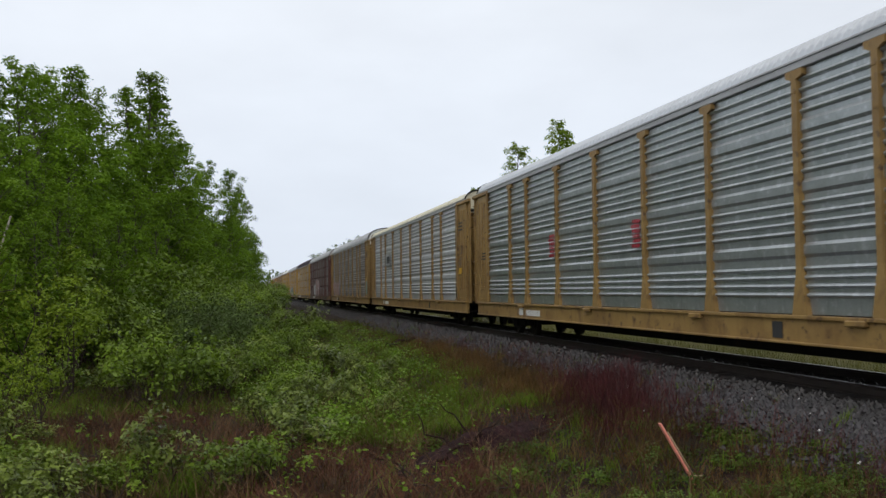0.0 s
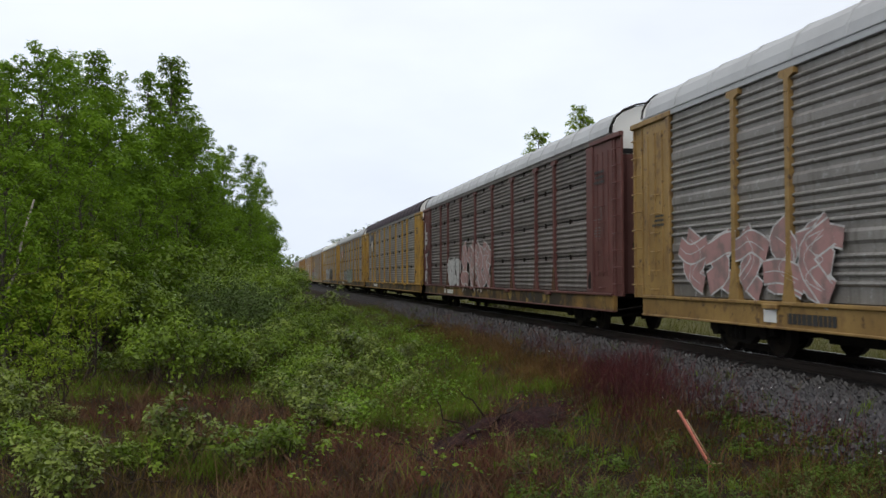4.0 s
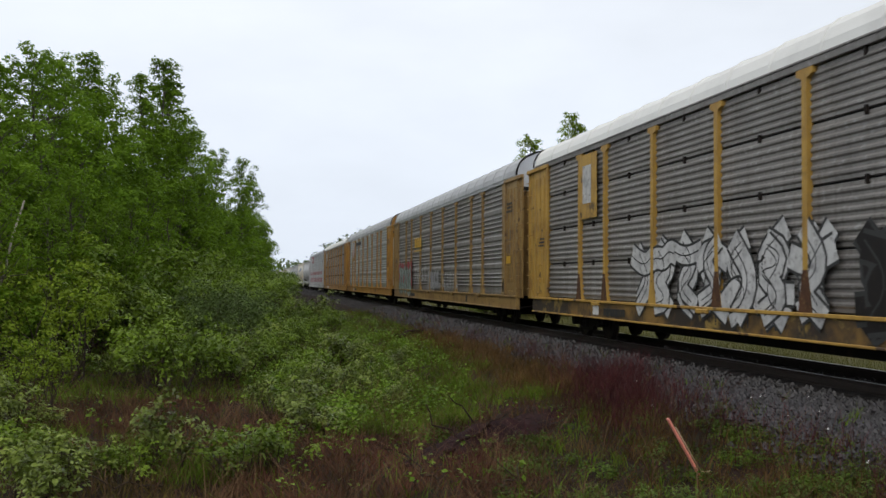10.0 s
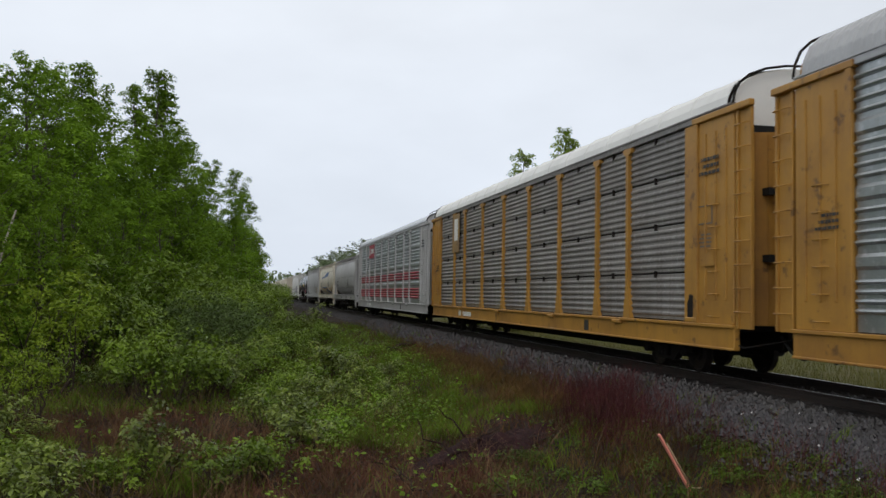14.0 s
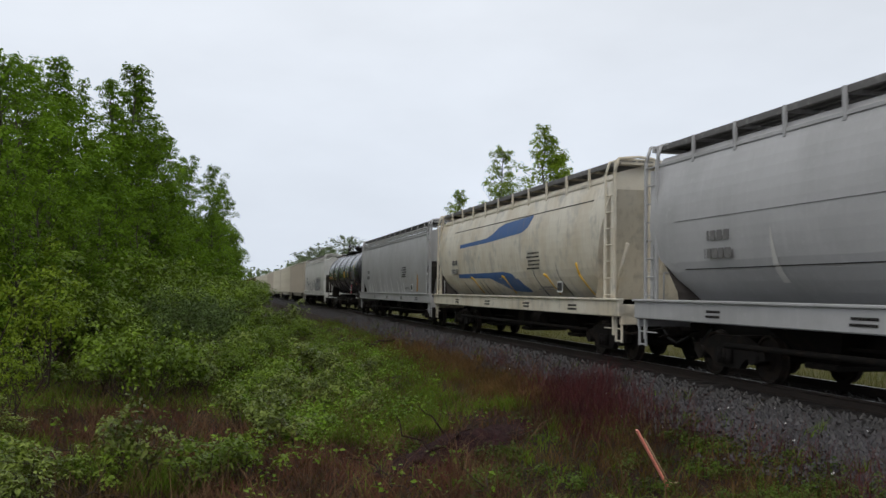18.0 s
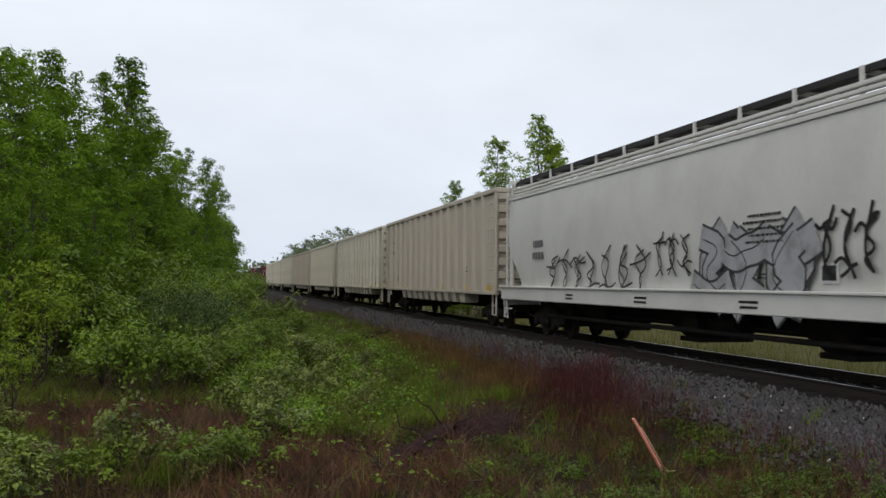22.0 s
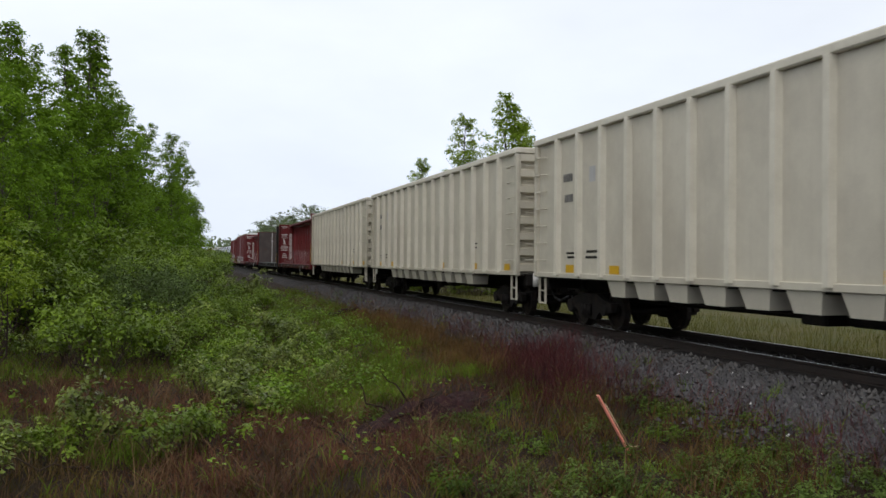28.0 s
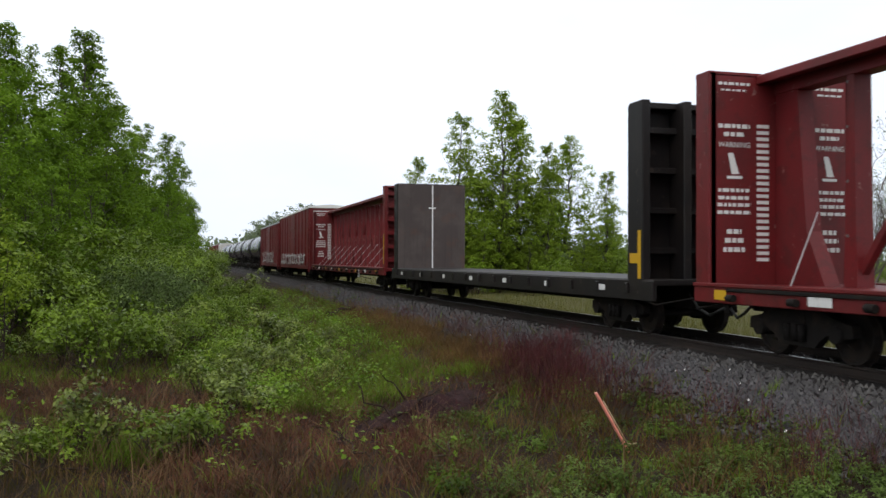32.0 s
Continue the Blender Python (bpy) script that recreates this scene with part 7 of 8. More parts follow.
for i, o_ in enumerate(open_tree):
    o_.matrix_world = pose(34 + 5 * i, 120 + 9 * i, -0.8)
far_tree = [make_tree(350 + i, 9.0, 3.6, "green tree far along the line, haze mixed into its colour", far_leaf, grey_twig, 34, 2, 30, 0.42, 0.04, 0.85) for i in range(2)]
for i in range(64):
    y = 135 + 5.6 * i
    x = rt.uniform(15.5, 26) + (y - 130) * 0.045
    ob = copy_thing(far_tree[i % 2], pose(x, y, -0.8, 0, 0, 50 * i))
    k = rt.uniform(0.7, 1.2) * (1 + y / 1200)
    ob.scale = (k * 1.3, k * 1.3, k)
for i, o_ in enumerate(far_tree):
    o_.matrix_world = pose(60 + 5 * i, 240 + 9 * i, -0.8)


def bare_tree(seed, height):
    """A thin shrubby tree with bare grey twigs and only a few opening leaves."""
    rng = np.random.default_rng(seed)
    tree = thing("bare_tree", "thin grey shrubby tree, nearly leafless, in the field", "tree", "bare trees")
    s, tips = Shape(), []
    for k in range(5):
        top = Vector((rng.normal() * 1.0, rng.normal() * 1.0, height * rng.uniform(0.7, 1.0)))
        pts = branch(s, (rng.normal() * 0.15, rng.normal() * 0.15, -0.2), top, 0.05, 0.012, rng, 6, 0.1, 5)
        for i in range(1, 6):
            for _ in range(4):
                az = rng.uniform(0, 6.28)
                ln = rng.uniform(0.6, 1.7)
                q = pts[i] + Vector((math.cos(az) * ln * 0.6, math.sin(az) * ln * 0.6, ln * 0.9))
                bp = branch(s, pts[i], q, 0.018, 0.006, rng, 3, 0.2, 4)
                for _ in range(4):
                    az = rng.uniform(0, 6.28)
                    t_ = bp[2] + Vector((math.cos(az) * 0.35, math.sin(az) * 0.35, rng.uniform(0.2, 0.6)))
                    branch(s, bp[1].lerp(bp[3], rng.random()), t_, 0.008, 0.004, rng, 2, 0.2, 3)
                    tips.append(np.array(t_))
    part("twigs", s, grey_twig, tree)
    tips = np.array(tips)
    pos = np.repeat(tips, 5, 0) + rng.normal(size=(len(tips) * 5, 3)) * 0.16
    part("buds", leaves("buds", pos, 0.085, rng, willow_leaf), None, tree)
    return tree


bare = [bare_tree(400 + i, 8.5) for i in range(2)]
for i, (x, y, k) in enumerate([(28.8, 50, 1.0), (31.4, 52, 0.95), (40.5, 49, 1.45), (43.5, 50, 1.5), (46, 47, 1.2), (34.5, 56, 0.6), (37.5, 58, 0.7)]):
    ob = copy_thing(bare[i % 2], pose(x, y, -0.8, 0, 0, 80 * i))
    ob.scale = (k, k, k)
for i, o_ in enumerate(bare):
    o_.matrix_world = pose(52 + 3 * i, 60, -0.8)


# ---- shrubs ----
def make_shrub(seed, height, width, label, leaf, stems=14, per=60, leaf_size=0.055, name="shrub", spread_=0.14, group="undergrowth shrubs", wood=None, dense=12):
    """A shrub of many thin stems with leaves along their upper parts."""
    rng = np.random.default_rng(seed)
    bush = thing(name, label, "shrub", group)
    s, pts, mids = Shape(), [], []
    for i in range(stems):
        az, rr = rng.uniform(0, 6.28), width * math.sqrt(rng.random())
        tip = Vector((math.cos(az) * rr, math.sin(az) * rr, height * rng.uniform(0.55, 1.05) * (1 - 0.35 * (rr / width) ** 2)))
        bp = branch(s, (math.cos(az) * rr * 0.25, math.sin(az) * rr * 0.25, -0.1), tip, 0.006 + 0.006 * height, 0.003, rng, 4, 0.16, 4)
        for k in range(per):
            q = bp[0].lerp(bp[-1], 1.0 - 0.55 * k / per * rng.uniform(0.8, 1.2))
            side = q + Vector((rng.normal() * 0.10, rng.normal() * 0.10, rng.uniform(0.0, 0.08))) * (0.5 + 0.5 * height)
            branch(s, q, side, 0.004, 0.002, rng, 1, 0.0, 3)
            lp, lm = lobe(rng, np.array(side), spread_ * rng.uniform(0.6, 1.3), max(5, int(dense * rng.uniform(0.6, 1.3))), 0.8, 0.25)
            pts.append(lp)
            mids.append(lm)
    part("stem", s, wood or twig, bush)
    pos = np.concatenate(pts)
    pos[:, 2] = np.abs(pos[:, 2]) + 0.02
    part("foliage", leaves("foliage", pos, leaf_size, rng, leaf, slim=0.27, centre=np.concatenate(mids), wild=0.6), None, bush)
    return bush


low = [make_shrub(500 + i, (0.62, 0.75, 0.55, 0.7)[i], (0.42, 0.34, 0.5, 0.38)[i], "low leafy green shrub among dead stems", (bush_leaf, pale_leaf, bush_leaf, pale_leaf)[i], 11, 3, 0.064, spread_=0.11, dense=26) for i in range(4)]
mid_b = [make_shrub(520 + i, 1.6, 0.95, "waist-high green bush below the wood's edge", (bush_leaf, bush_leaf, lime_leaf)[i], 18, 2, 0.098, "bush", 0.27, "bushes", dense=66) for i in range(3)]
grey_b = make_shrub(530, 2.0, 1.2, "grey-green willow bush below the wood's edge", willow_leaf, 24, 3, 0.085, "willow_bush", 0.26, "bushes", dense=70)
sapling = make_shrub(531, 3.2, 1.3, "light green sapling with large young leaves", lime_leaf, 15, 4, 0.105, "sapling", 0.24, "bushes", dense=36)

rs = random.Random(77)


def put(proto, x, y, k, kz=None):
    ob = copy_thing(proto, pose(x, y, ground_z(x, y) - 0.02, 0, 0, rs.uniform(0, 360)))
    ob.scale = (k, k, (kz or 1) * k)
    return ob


# bushes at known places
for kind, x, y, k in [(0, -1.35, 17.2, 0.98), (1, -0.75, 17.9, 0.72), (1, -1.9, 18.3, 0.80), (0, -0.1, 20.6, 0.66), (1, 0.5, 22.6, 0.60), (0, 0.75, 17.2, 0.46), (1, -4.2, 23.5, 1.25), (1, -3.4, 26.0, 1.3), (0, -2.2, 27.5, 1.1), (0, -5.0, 25.5, 1.6),
                      (1, 1.3, 26.5, 0.62), (0, 0.6, 29.0, 0.75), (1, 1.9, 31.0, 0.6), (0, 2.6, 24.5, 0.45), (1, 2.9, 35.0, 0.7), (0, 1.6, 38.0, 0.9),
                      (1, -4.4, 30.0, 1.7), (0, -3.2, 33.0, 1.5), (1, -2.0, 36.0, 1.4), (0, -1.0, 40.0, 1.4), (1, -0.2, 45.0, 1.5), (0, -2.6, 43.0, 1.8), (1, 0.6, 52.0, 1.5), (0, -1.0, 56.0, 2.0), (1, 1.4, 62.0, 1.6), (0, 0.8, 70.0, 2.0), (1, 2.2, 76.0, 1.6), (0, 2.9, 88.0, 1.8), (1, 3.6, 105.0, 1.9), (0, 4.0, 130.0, 2.2),
                      (1, -6.0, 28.0, 2.1), (0, -5.2, 33.0, 2.2), (1, -4.2, 38.0, 2.2), (0, -3.6, 46.0, 2.3), (1, -2.4, 52.0, 2.2)]:
    put(mid_b[kind], x, y, k)
for x, y, k in [(-0.75, 25.5, 0.92), (-1.3, 27.5, 1.0), (0.2, 33.5, 0.8), (-0.6, 35.5, 1.0)]:
    put(grey_b, x, y, k)
for x, y, k in [(-3.6, 18.6, 0.9), (-6.1, 20.9, 1.15), (-6.5, 22.5, 1.3), (-5.9, 26.5, 1.4), (-3.15, 14.6, 0.5)]:
    put(sapling, x, y, k)
# low shrubs, thick on the open ground below the wood
BROWN = ((-1.25, 14.6, 1.3), (0.15, 13.2, 0.8), (1.35, 10.9, 0.95), (0.6, 9.4, 0.85), (2.2, 9.6, 0.8), (-2.8, 14.6, 0.8), (-0.6, 12.0, 0.5), (-2.0, 11.8, 0.4))


def torn(x, y):
    u = (x - 3.3) * 0.62 + (y - 12.35) * 0.79
    return abs((x - 3.3) * 0.79 - (y - 12.35) * 0.62) < 0.5 * (1 - (u / 2.7) ** 2)


def bare_spot(x, y):
    if any(math.hypot(x - a, (y - b) * 0.6) < q for a, b, q in BROWN):
        return True
    return abs((x - 3.35) - (y - 12.5) * 0.80) / 1.28 < 0.75 and abs((x - 3.35) * 0.63 + (y - 12.5) * 0.78) < 2.4


# thick low bushes in the foreground, with litter showing between them
for kind, x, y, k in [(0, -0.15, 10.2, 1.1), (2, 0.28, 10.5, 0.9), (1, -0.95, 10.3, 1.1), (2, -1.25, 10.0, 0.8), (3, -1.85, 9.9, 1.0), (0, -2.2, 10.5, 1.0), (1, -1.6, 8.5, 0.95), (3, -1.9, 8.9, 0.85), (2, -2.75, 10.9, 1.1),
                      (1, 0.75, 12.4, 1.05), (3, 0.95, 12.9, 0.95), (1, 0.55, 13.3, 1.0), (0, 1.3, 13.6, 0.8), (1, 0.35, 14.4, 0.95), (3, 0.95, 15.0, 1.0), (1, 1.6, 15.6, 0.9), (3, 2.0, 16.8, 0.9), (1, 1.25, 16.6, 1.05), (3, 2.4, 15.0, 0.7), (1, 2.8, 17.6, 0.75), (3, 1.7, 19.0, 1.1), (1, 2.5, 20.5, 1.0), (3, 3.3, 21.5, 0.9), (1, -3.1, 12.6, 1.2), (3, -3.4, 13.4, 1.1), (1, -2.7, 13.6, 0.8)]:
    put(low[kind], x, y, k, rs.uniform(0.62, 1.12))
count = 0
while count < 46:
    y = 8.0 * (60 / 8.0) ** rs.random()
    x = -0.30 * y + rs.random() * (0.30 * y + float(np.interp(y, [8, 11, 14, 18, 25, 40, 60], [0.2, 0.8, 1.7, 2.4, 2.8, 3.2, 4.0])))
    if bare_spot(x, y) or noise.noise(Vector((x * 0.75, y * 0.5, 7.0))) < 0.05 or y < 12 and x < 0.6:
        continue
    put(low[rs.randrange(4)], x, y, rs.uniform(0.6, 1.35) * (1 + y / 80), rs.uniform(0.7, 1.2))
    count += 1
for i, p_ in enumerate(low + mid_b + [grey_b, sapling]):
    p_.matrix_world = pose(-5.5 - 0.9 * i, 14.0 + 1.4 * i, ground_z(-5.5 - 0.9 * i, 14.0 + 1.4 * i))
# scrub under the trees across the track
for i in range(16):
    put(mid_b[i % 2], 15 + 1.25 * i + rs.uniform(-0.5, 0.5), 56 + rs.uniform(-2, 3), rs.uniform(0.9, 1.6))
for i in range(34):
    put(mid_b[i % 2], 27 + 1.15 * i + rs.uniform(-0.6, 0.6), rs.uniform(58, 74), rs.uniform(0.9, 1.7))


# ---- grass, dead stems and red twigs: masses of blades ----
def blades(name, label, material, pts, heights, width, lean, seed):
    """Thin upright blades: one bent strip of two faces each."""
    rng = np.random.default_rng(seed)
    n = len(pts)
    base = np.array(pts)
    h = np.array(heights)[:, None]
    az = rng.uniform(0, 2 * math.pi, n)
    side = np.stack([np.cos(az), np.sin(az), np.zeros(n)], 1) * (width * rng.uniform(0.6, 1.3, n))[:, None]
    tilt = rng.normal(size=(n, 3)) * lean
    tilt[:, 2] = 0
    midp = base + h * (0.5 * np.array([0, 0, 1]) + 0.3 * tilt)
    tip = base + h * (np.array([0, 0, 0.95]) + tilt)
    v = np.stack([base - side, base + side, midp + side * 0.8, midp - side * 0.8, tip], 1).reshape(-1, 3)
    me = bpy.data.meshes.new(name)
    me.vertices.add(5 * n)
    me.vertices.foreach_set("co", v.astype(np.float32).ravel())
    k = np.arange(n)[:, None] * 5
    loops = np.concatenate([k + [0, 1, 2, 3], k + [3, 2, 4]], 1)
    me.loops.add(7 * n)
    me.loops.foreach_set("vertex_index", loops.astype(np.int32).ravel())
    me.polygons.add(2 * n)
    me.polygons.foreach_set("loop_start", (np.arange(n)[:, None] * 7 + [0, 4]).astype(np.int32).ravel())
    me.update(calc_edges=True)
    me.materials.append(material)
    return tagged(new(name, me), label, "grass", "", "stuff")


grass_green = leaf_material("green_grass_blade", (0.038, 0.064, 0.006), (0.195, 0.300, 0.032), 0.35, gloss=0.08)
grass_olive = leaf_material("olive_grass_blade", (0.040, 0.032, 0.009), (0.165, 0.125, 0.032), 0.2, gloss=0.08)
straw = leaf_material("dead_straw_blade", (0.060, 0.034, 0.018), (0.250, 0.155, 0.080), 0.15, 0.6, gloss=0.1)
russet = leaf_material("russet_dead_stem", (0.046, 0.018, 0.012), (0.250, 0.108, 0.062), 0.1, 0.6, gloss=0.1)
crimson = leaf_material("crimson_twig", (0.024, 0.008, 0.009), (0.150, 0.040, 0.042), 0.05, 0.5, gloss=0.12)
field_blade = leaf_material("dry_field_grass", (0.060, 0.070, 0.014), (0.165, 0.150, 0.045), 0.3, 0.6, gloss=0.1)
weed_leaf = leaf_material("pale_green_weed", (0.050, 0.085, 0.014), (0.215, 0.315, 0.075), 0.35, gloss=0.1)

dry_rust = leaf_material("rusty_dry_grass", (0.062, 0.036, 0.012), (0.240, 0.135, 0.050), 0.2, 0.6, gloss=0.1)
herb_leaf = leaf_material("bright_herb_leaf", (0.038, 0.074, 0.005), (0.250, 0.415, 0.042), 0.36, gloss=0.1, rough=0.4)

dark_plant = leaf_material("dark_plant_leaf", (0.020, 0.042, 0.004), (0.120, 0.190, 0.024), 0.3, gloss=0.1)
rg = random.Random(123)


def scatter(n, where, hmin, hmax, y0=6.8, y1=60.0, x0=-0.28, x1=8.0, grow=60.0, tuft=1, gap=0.05):
    pts, hs = [], []
    guard = 0
    while len(pts) < n and guard < n * 60:
        guard += 1
        y = y0 * (y1 / y0) ** rg.random()
        x = x0 * y + rg.random() * (x1 - x0 * y)
        if rg.random() > where(x, y) or torn(x, y):
            continue
        for _ in range(tuft):
            xx, yy = x + rg.gauss(0, gap), y + rg.gauss(0, gap)
            z = max(bed_z(xx, yy), ground_z(xx, yy)) if xx > 5.7 else ground_z(xx, yy)
            pts.append((xx, yy, z - 0.01))
            hs.append(rg.uniform(hmin, hmax) * (1 + y / grow))
    return pts, hs


def mottled(x, y, k, seed):
    return 0.5 + 0.5 * noise.noise(Vector((x * k, y * k, seed)))


def green_zone(x, y):
    limit = float(np.interp(y, [7, 10, 13, 17, 22, 31, 45], [6.2, 5.9, 5.6, 5.4, 5.6, 6.2, 6.6]))
    if x > limit or bare_spot(x, y):
        return 0.03
    if x > 2.4 and y < 12.8 or y < 9.8:
        return 0.25 * max(0.0, mottled(x, y, 2.0, 4.0) * 3 - 1.5)
    return min(1.0, max(0.05, mottled(x, y, 0.9, 1.0) * 3.0 - (0.75 if 0.3 < x < 4.6 and y > 12 else 1.2)))


def herb_zone(x, y):
    """Bright broad-leaved herbs on the slope below the wood."""
    left = float(np.interp(y, [10, 14, 20, 38], [0.6, 0.2, -0.4, -0.6]))
    right = float(np.interp(y, [10, 12, 16, 22, 30, 45], [1.6, 2.0, 3.2, 4.4, 5.2, 5.4]))
    if bare_spot(x, y):
        return 0.02
    soft_ = min(1.0, max(0.0, (x - left + 0.5) / 1.2)) * min(1.0, max(0.0, (right + 0.8 - x) / 2.0))
    return soft_ * min(1.0, max(0.02, mottled(x, y, 1.2, 12.0) * 4.0 - 1.7))


def dry_zone(x, y):
    """Rust-coloured dry grass between the green slope and the ballast."""
    c_ = float(np.interp(y, [10, 14, 20, 28, 40], [4.9, 5.2, 5.9, 6.2, 6.5]))
    return (1.0 if 16 < y < 34 else 0.15) * math.exp(-((x - c_) / 0.9) ** 2) * min(1, max(0.0, mottled(x, y, 1.3, 15.0) * 3.2 - 1.0))


def olive_zone(x, y):
    limit = float(np.interp(y, [7, 12, 20, 31, 60], [6.2, 6.4, 6.8, 7.2, 7.4]))
    return 0.0 if x > limit or (bare_spot(x, y) and rg.random() < 0.7) else (0.8 if y > 13 or x < 2.5 else 0.35) * mottled(x, y, 0.7, 9.0)


def russet_zone(x, y):
    if bare_spot(x, y):
        return 0.9
    if x > 3.2 and y < 13:
        return 0.16 * max(0, mottled(x, y, 1.4, 5.0) * 3.0 - 1.3)
    if 3.4 < x < 6.9 and y > 9.3:
        return 0.05 + 0.5 * max(0, mottled(x, y, 1.5, 5.0) * 2.8 - 1.5)
    return 0.30 * max(0.0, mottled(x, y, 1.1, 3.0) * 2.2 - 0.7)


def crimson_zone(x, y):
    """A thicket at the ballast's foot, thinning out along it."""
    thick = math.exp(-(((x - 6.3) - (y - 15.2) * 0.30) / 0.75) ** 2 - ((y - 15.4) / 2.6) ** 2)
    c_ = float(np.interp(y, [7, 10, 13, 17.5, 21, 31, 40], [6.3, 6.3, 6.5, 6.9, 7.1, 6.9, 7.0]))
    strip = math.exp(-((x - c_) / 0.55) ** 2) * float(np.interp(y, [7, 12, 21, 30, 45], [0.16, 0.16, 0.18, 0.10, 0.02]))
    lone = 0.16 * math.exp(-((x - 2.75) / 0.35) ** 2 - ((y - 10.3) / 0.8) ** 2)
    return min(1.0, thick + strip * min(1.0, mottled(x, y, 1.1, 6.0) * 2.4 - 0.4) + lone)


def weed_zone(x, y):
    if 2.6 < x < 6.7 and y < 8.5:
        return 1.0 if mottled(x, y, 1.9, 2.0) > 0.45 else 0.05
    return 0.35 * (mottled(x, y, 2.4, 2.5) > 0.58) if 2.4 < x < 5.4 and y < 11 else 0.0


p_, h_ = scatter(52000, green_zone, 0.08, 0.24, tuft=6, gap=0.06)
blades("grass", "short fresh green grass on the trackside slope", grass_green, p_, h_, 0.0065, 0.55, 1)
p_, h_ = scatter(30000, olive_zone, 0.08, 0.26, tuft=4, gap=0.08)
blades("olive_grass", "olive and yellowing grass on the trackside slope", grass_olive, p_, h_, 0.0042, 0.65, 2)
p_, h_ = scatter(6500, lambda x, y: max(0.0, mottled(x, y, 1.2, 31.0) * 2.4 - 1.0) * (1.0 if x < 3.5 else 0.5) + (0.4 if bare_spot(x, y) else 0) if x < 6.6 else 0.0, 0.14, 0.55, tuft=7, gap=0.07)
blades("dead_grass", "pale dead straw lying among the green", straw, p_, h_, 0.0035, 0.75, 3)
p_, h_ = scatter(24000, russet_zone, 0.05, 0.22, tuft=8, gap=0.10)
blades("russet_stems", "dark russet dead stems and bracken", russet, p_, h_, 0.0035, 0.95, 4)
p_, h_ = scatter(7200, crimson_zone, 0.14, 0.56, tuft=8, gap=0.12)
blades("crimson_twigs", "crimson leafless twigs along the ballast's foot", crimson, p_, h_, 0.003, 0.42, 5)
fp = [(12.9 + 9 * rg.random() ** 1.5, 9 * (120 / 9) ** rg.random(), 0) for _ in range(20000)]
fp = [(x, y, ground_z(x, y)) for x, y, _ in fp]
blades("field_grass", "dry yellowish grass in the field beyond the track", field_blade, fp, [rg.uniform(0.2, 0.5) for _ in fp], 0.007, 0.35, 6)
p_, h_ = scatter(11000, dry_zone, 0.10, 0.30, tuft=5, gap=0.07)
blades("rusty_grass", "rust-coloured dry grass beside the ballast", dry_rust, p_, h_, 0.004, 0.6, 7)
# feathery weeds on the gravel: upright plants of narrow leaves
p_, h_ = scatter(230, weed_zone, 0.10, 0.26, y0=6.2, y1=11.0, grow=400)
rngw = np.random.default_rng(8)
n_ = 46
up = rngw.uniform(0, 1, (len(p_), n_))
off = rngw.normal(size=(len(p_), n_, 3)) * np.array([0.05, 0.05, 0.01]) * (1.15 - 0.6 * up)[:, :, None]
off[:, :, 2] += up * np.array(h_)[:, None]
pos = (np.array(p_)[:, None, :] + off).reshape(-1, 3)
stem_c = np.repeat(np.array(p_), n_, 0) + np.array([0, 0, 0.04])
tagged(new("weeds", leaves("weeds", pos, 0.05, rngw, weed_leaf, -0.9, 0.20, centre=stem_c, wild=0.4)), "pale green feathery weeds on gravelly ground", "weeds", "", "stuff")
p_, h_ = scatter(3400, herb_zone, 0.08, 0.34, y0=9, y1=48)
n_ = 7
pos = np.repeat(np.array(p_), n_, 0)
mid_ = pos + np.repeat(np.array(h_), n_)[:, None] * np.array([0, 0, 0.6])
pos = mid_ + rngw.normal(size=pos.shape) * np.array([0.07, 0.07, 0.06])
tagged(new("herbs", leaves("herbs", pos, 0.075, rngw, herb_leaf, -0.2, 0.3, centre=mid_ - np.array([0, 0, 0.1]), wild=0.4)), "bright broad-leaved green herbs on the slope", "herbs", "", "stuff")

# dark green broad-leaved plants round the stake
p_, h_ = scatter(620, lambda x, y: max(0.01, mottled(x, y, 1.5, 21.0) * 5.0 - 2.8) if 2.3 < x < 6.9 and 7.6 < y < 14.5 else 0.0, 0.05, 0.17, y0=7.6, y1=14.5)
n_ = 16
mid_ = np.repeat(np.array(p_), n_, 0) + np.repeat(np.array(h_), n_)[:, None] * np.array([0, 0, 0.6])
pos = mid_ + rngw.normal(size=mid_.shape) * np.array([0.055, 0.055, 0.04])
tagged(new("plants", leaves("plants", pos, 0.05, rngw, dark_plant, -0.3, 0.3, centre=mid_ - np.array([0, 0, 0.08]), wild=0.4)), "low green leafy plants round the stake", "plants", "", "stuff")

# ---- the stake, the log and the torn-up ground ----
orange = surface("faded_orange_marker_paint", (0.84, 0.29, 0.22), 0.6, spots=[(6, 0.62, 0.06, (0.60, 0.25, 0.18), 0.6)], grain=0.06)
raw_wood = surface("raw_stake_wood", (0.40, 0.30, 0.19), 0.8, grain=0.15)
stake = thing("marker_stake", "leaning faded orange wooden survey stake in the grass", "stake")
top_, foot = Vector((4.355, 9.12, 0.075)), Vector((4.715, 9.10, -0.545))
axis = top_ - foot
m = Matrix.Translation(foot) @ axis.to_track_quat("Z", "Y").to_matrix().to_4x4()
part("shaft", Shape().box(-0.028, 0.028, -0.012, 0.012, -0.05, axis.length, 0.004, m=m), orange, stake)
part("splint", Shape().tube(foot + Vector((0.03, 0.0, 0.02)), top_ + Vector((0.10, 0.02, -0.10)), 0.008, 5), raw_wood, stake, "thin bare stick tied beside the stake")
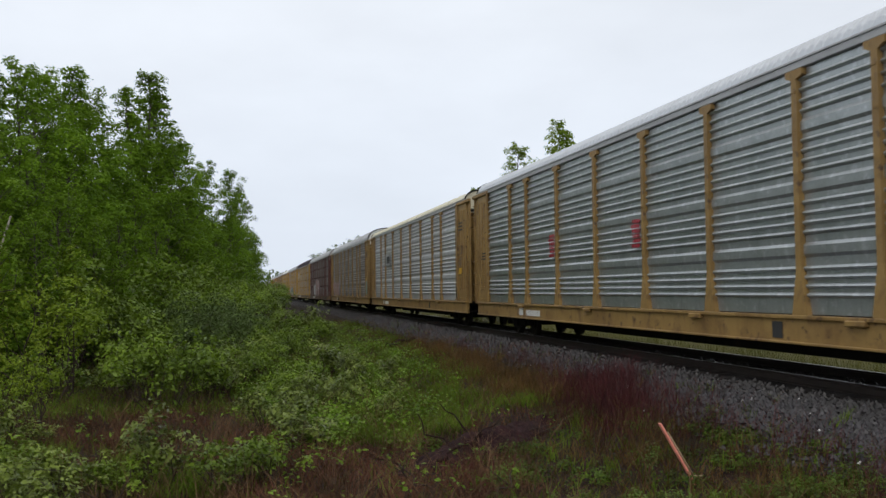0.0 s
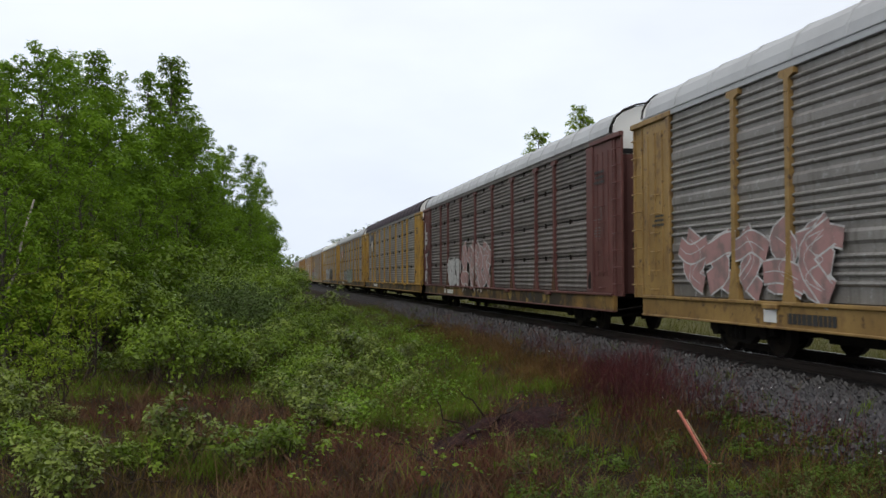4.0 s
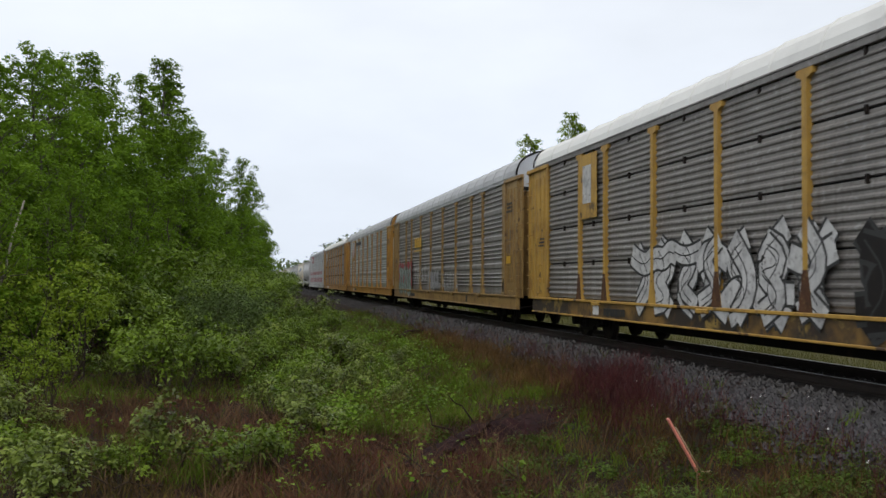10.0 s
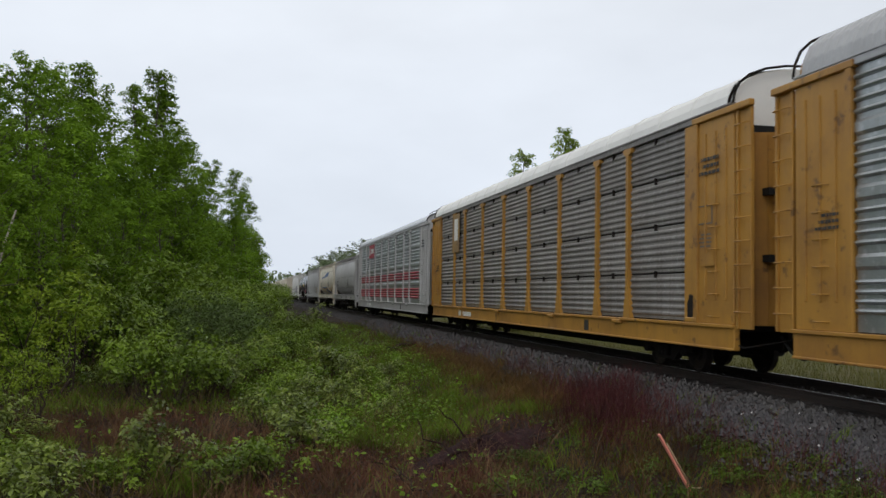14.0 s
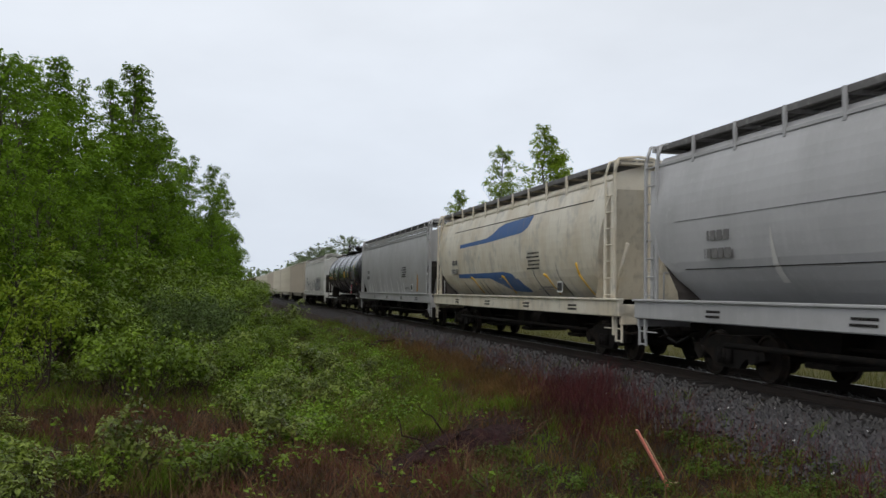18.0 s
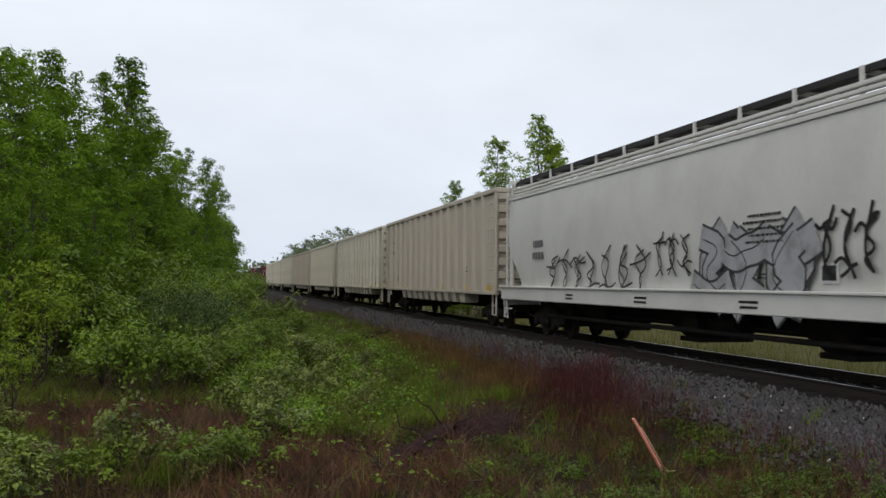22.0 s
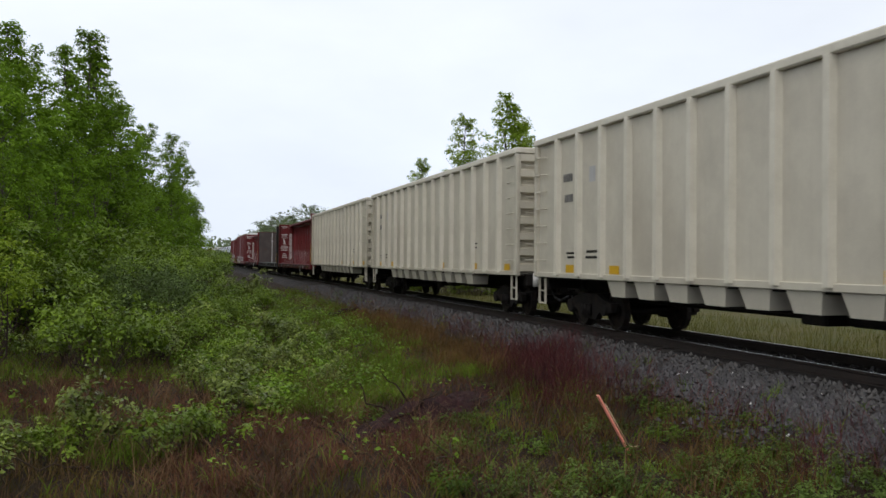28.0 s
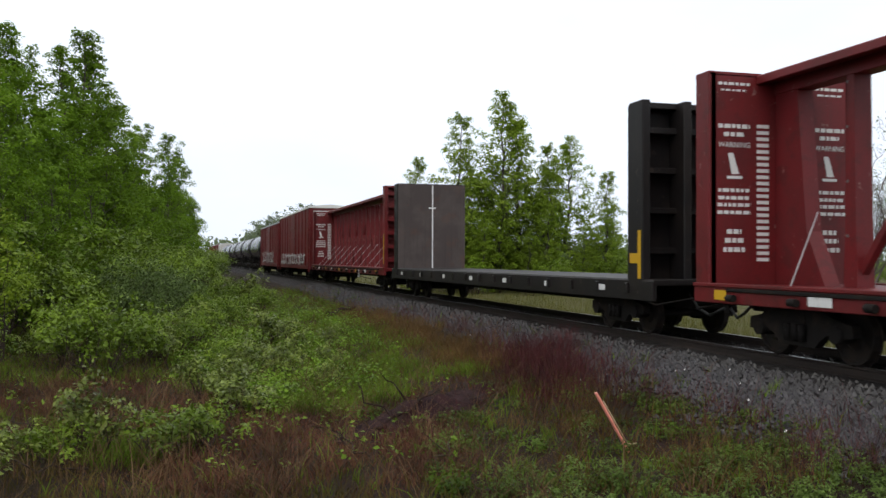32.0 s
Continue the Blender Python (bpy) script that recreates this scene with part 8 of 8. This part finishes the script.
part("stake_foot", Shape().box(-0.02, 0.10, -0.008, 0.008, -0.008, 0.008, 0.003, m=Matrix.Translation(foot + Vector((0.02, -0.02, 0.05)))), raw_wood, stake)

BIRCH = ((-5.41, 19.25, -0.6), (-4.64, 20.2, 3.13))
birch = thing("birch_stem", "pale leaning birch stem at the wood's edge", "tree")
s = Shape()
branch(s, BIRCH[0], BIRCH[1], 0.034, 0.020, np.random.default_rng(5), 5, 0.015, 7)
part("trunk", s, pale_bark, birch)
rot_wood = surface("dark_rotten_wood", (0.030, 0.018, 0.017), 0.95, spots=[(4, 0.56, 0.1, (0.034, 0.018, 0.018), 0.7)], grain=0.25, bump=0.02, bump_scale=12, gloss=0.1)
peat = surface("dark_torn_peat", (0.020, 0.010, 0.011), 0.95, spots=[(3, 0.55, 0.1, (0.045, 0.021, 0.022), 0.7), (14, 0.6, 0.06, (0.07, 0.04, 0.037), 0.6)], grain=0.3, grain_scale=50, bump=0.03, bump_scale=20, gloss=0.1)
mound = Shape()
rings = []
for i in range(41):
    f = i / 40
    cx, cy = 1.7 + 3.2 * f, 10.3 + 4.1 * f
    w_, hh = 0.62 * math.sin(math.pi * min(0.98, f * 0.9 + 0.07)) ** 0.6, 0.42 * math.sin(math.pi * (0.04 + 0.92 * f)) ** 0.7
    ring = []
    for k in range(15):
        u = k / 7 - 1
        x, y = cx + 0.78 * w_ * u, cy - 0.62 * w_ * u
        bump_ = noise.noise(Vector((x * 2.3, y * 2.3, 3.0))) + 0.6 * noise.noise(Vector((x * 6, y * 6, 1.0)))
        ring.append((x, y, ground_z(x, y) - 0.05 + (hh * (1 - abs(u) ** 1.6) * (0.75 + 0.45 * bump_) if abs(u) < 0.99 else -0.05)))
    rings.append(ring)
mound.loft(rings, closed=False, caps=False, smooth=True)
tagged(new("torn_soil", mound.mesh("torn_soil", False)), "bank of dark torn-up peaty soil on the slope", "soil bank", "", "structure").data.materials.append(peat)
log = thing("fallen_log", "dark rotten log lying in torn-up ground", "log")
rl = np.random.default_rng(3)
s = Shape()
branch(s, (1.8, 10.4, -0.56), (3.2, 12.0, -0.40), 0.035, 0.02, rl, 9, 0.05, 7)
part("stem", s, rot_wood, log)
for a, b in (((2.6, 11.4, -0.5), (2.25, 11.9, -0.1)), ((2.9, 11.7, -0.45), (3.3, 11.6, -0.2)), ((2.2, 10.9, -0.52), (1.5, 10.8, -0.45)), ((3.05, 12.5, -0.45), (2.72, 12.7, -0.08))):
    s = Shape()
    branch(s, a, b, 0.015, 0.005, rl, 4, 0.12, 5)
    part("snag", s, rot_wood, log)
log2 = thing("fallen_log", "second dark log lying across the slope", "log")
s = Shape()
branch(s, (5.0, 32.0, -0.42), (6.4, 34.4, -0.32), 0.09, 0.06, rl, 5, 0.04, 8)
part("stem", s, rot_wood, log2)
for i in range(9):
    st = thing("dead_branch", "dead brown branch lying in the litter", "branch", "dead branches")
    a = Vector((rs.uniform(-2, 4.5), rs.uniform(8.8, 16), 0))
    a.z = ground_z(a.x, a.y) + 0.06
    s = Shape()
    b = a + Vector((rs.uniform(-0.9, 0.9), rs.uniform(-0.5, 0.8), rs.uniform(0.0, 0.35)))
    q = branch(s, a, b, 0.014, 0.005, rl, 5, 0.15, 5)
    branch(s, q[2], q[2] + Vector((rs.uniform(-.3, .3), rs.uniform(-.3, .3), 0.25)), 0.007, 0.003, rl, 3, 0.1, 4)
    part("stick", s, twig, st)

# ---- distance: woods on the horizon ----
rngf = np.random.default_rng(17)
pos = []
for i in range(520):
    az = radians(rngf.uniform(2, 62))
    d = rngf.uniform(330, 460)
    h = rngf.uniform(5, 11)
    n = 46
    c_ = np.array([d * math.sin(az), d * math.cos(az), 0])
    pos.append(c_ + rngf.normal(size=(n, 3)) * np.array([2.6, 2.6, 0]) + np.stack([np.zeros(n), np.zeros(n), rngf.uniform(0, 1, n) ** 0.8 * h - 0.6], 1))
tagged(new("far_woods", leaves("far_woods", np.concatenate(pos), 1.5, rngf, far_leaf, 0.0, 0.4)), "green woods along the horizon, haze mixed into their colour", "woods", "", "stuff")
pos = []
for i in range(320):
    az = radians(rngf.uniform(-50, -5))
    d = rngf.uniform(90, 220)
    n = 60
    c_ = np.array([d * math.sin(az), d * math.cos(az), 0])
    pos.append(c_ + rngf.normal(size=(n, 3)) * np.array([2.2, 2.2, 0]) + np.stack([np.zeros(n), np.zeros(n), rngf.uniform(0, 1, n) * rngf.uniform(5, 9) - 0.5], 1))
tagged(new("deep_woods", leaves("deep_woods", np.concatenate(pos), 0.8, rngf, aspen_leaf, 0.0, 0.4)), "dense green wood behind the front trees", "woods", "", "stuff")

motions()
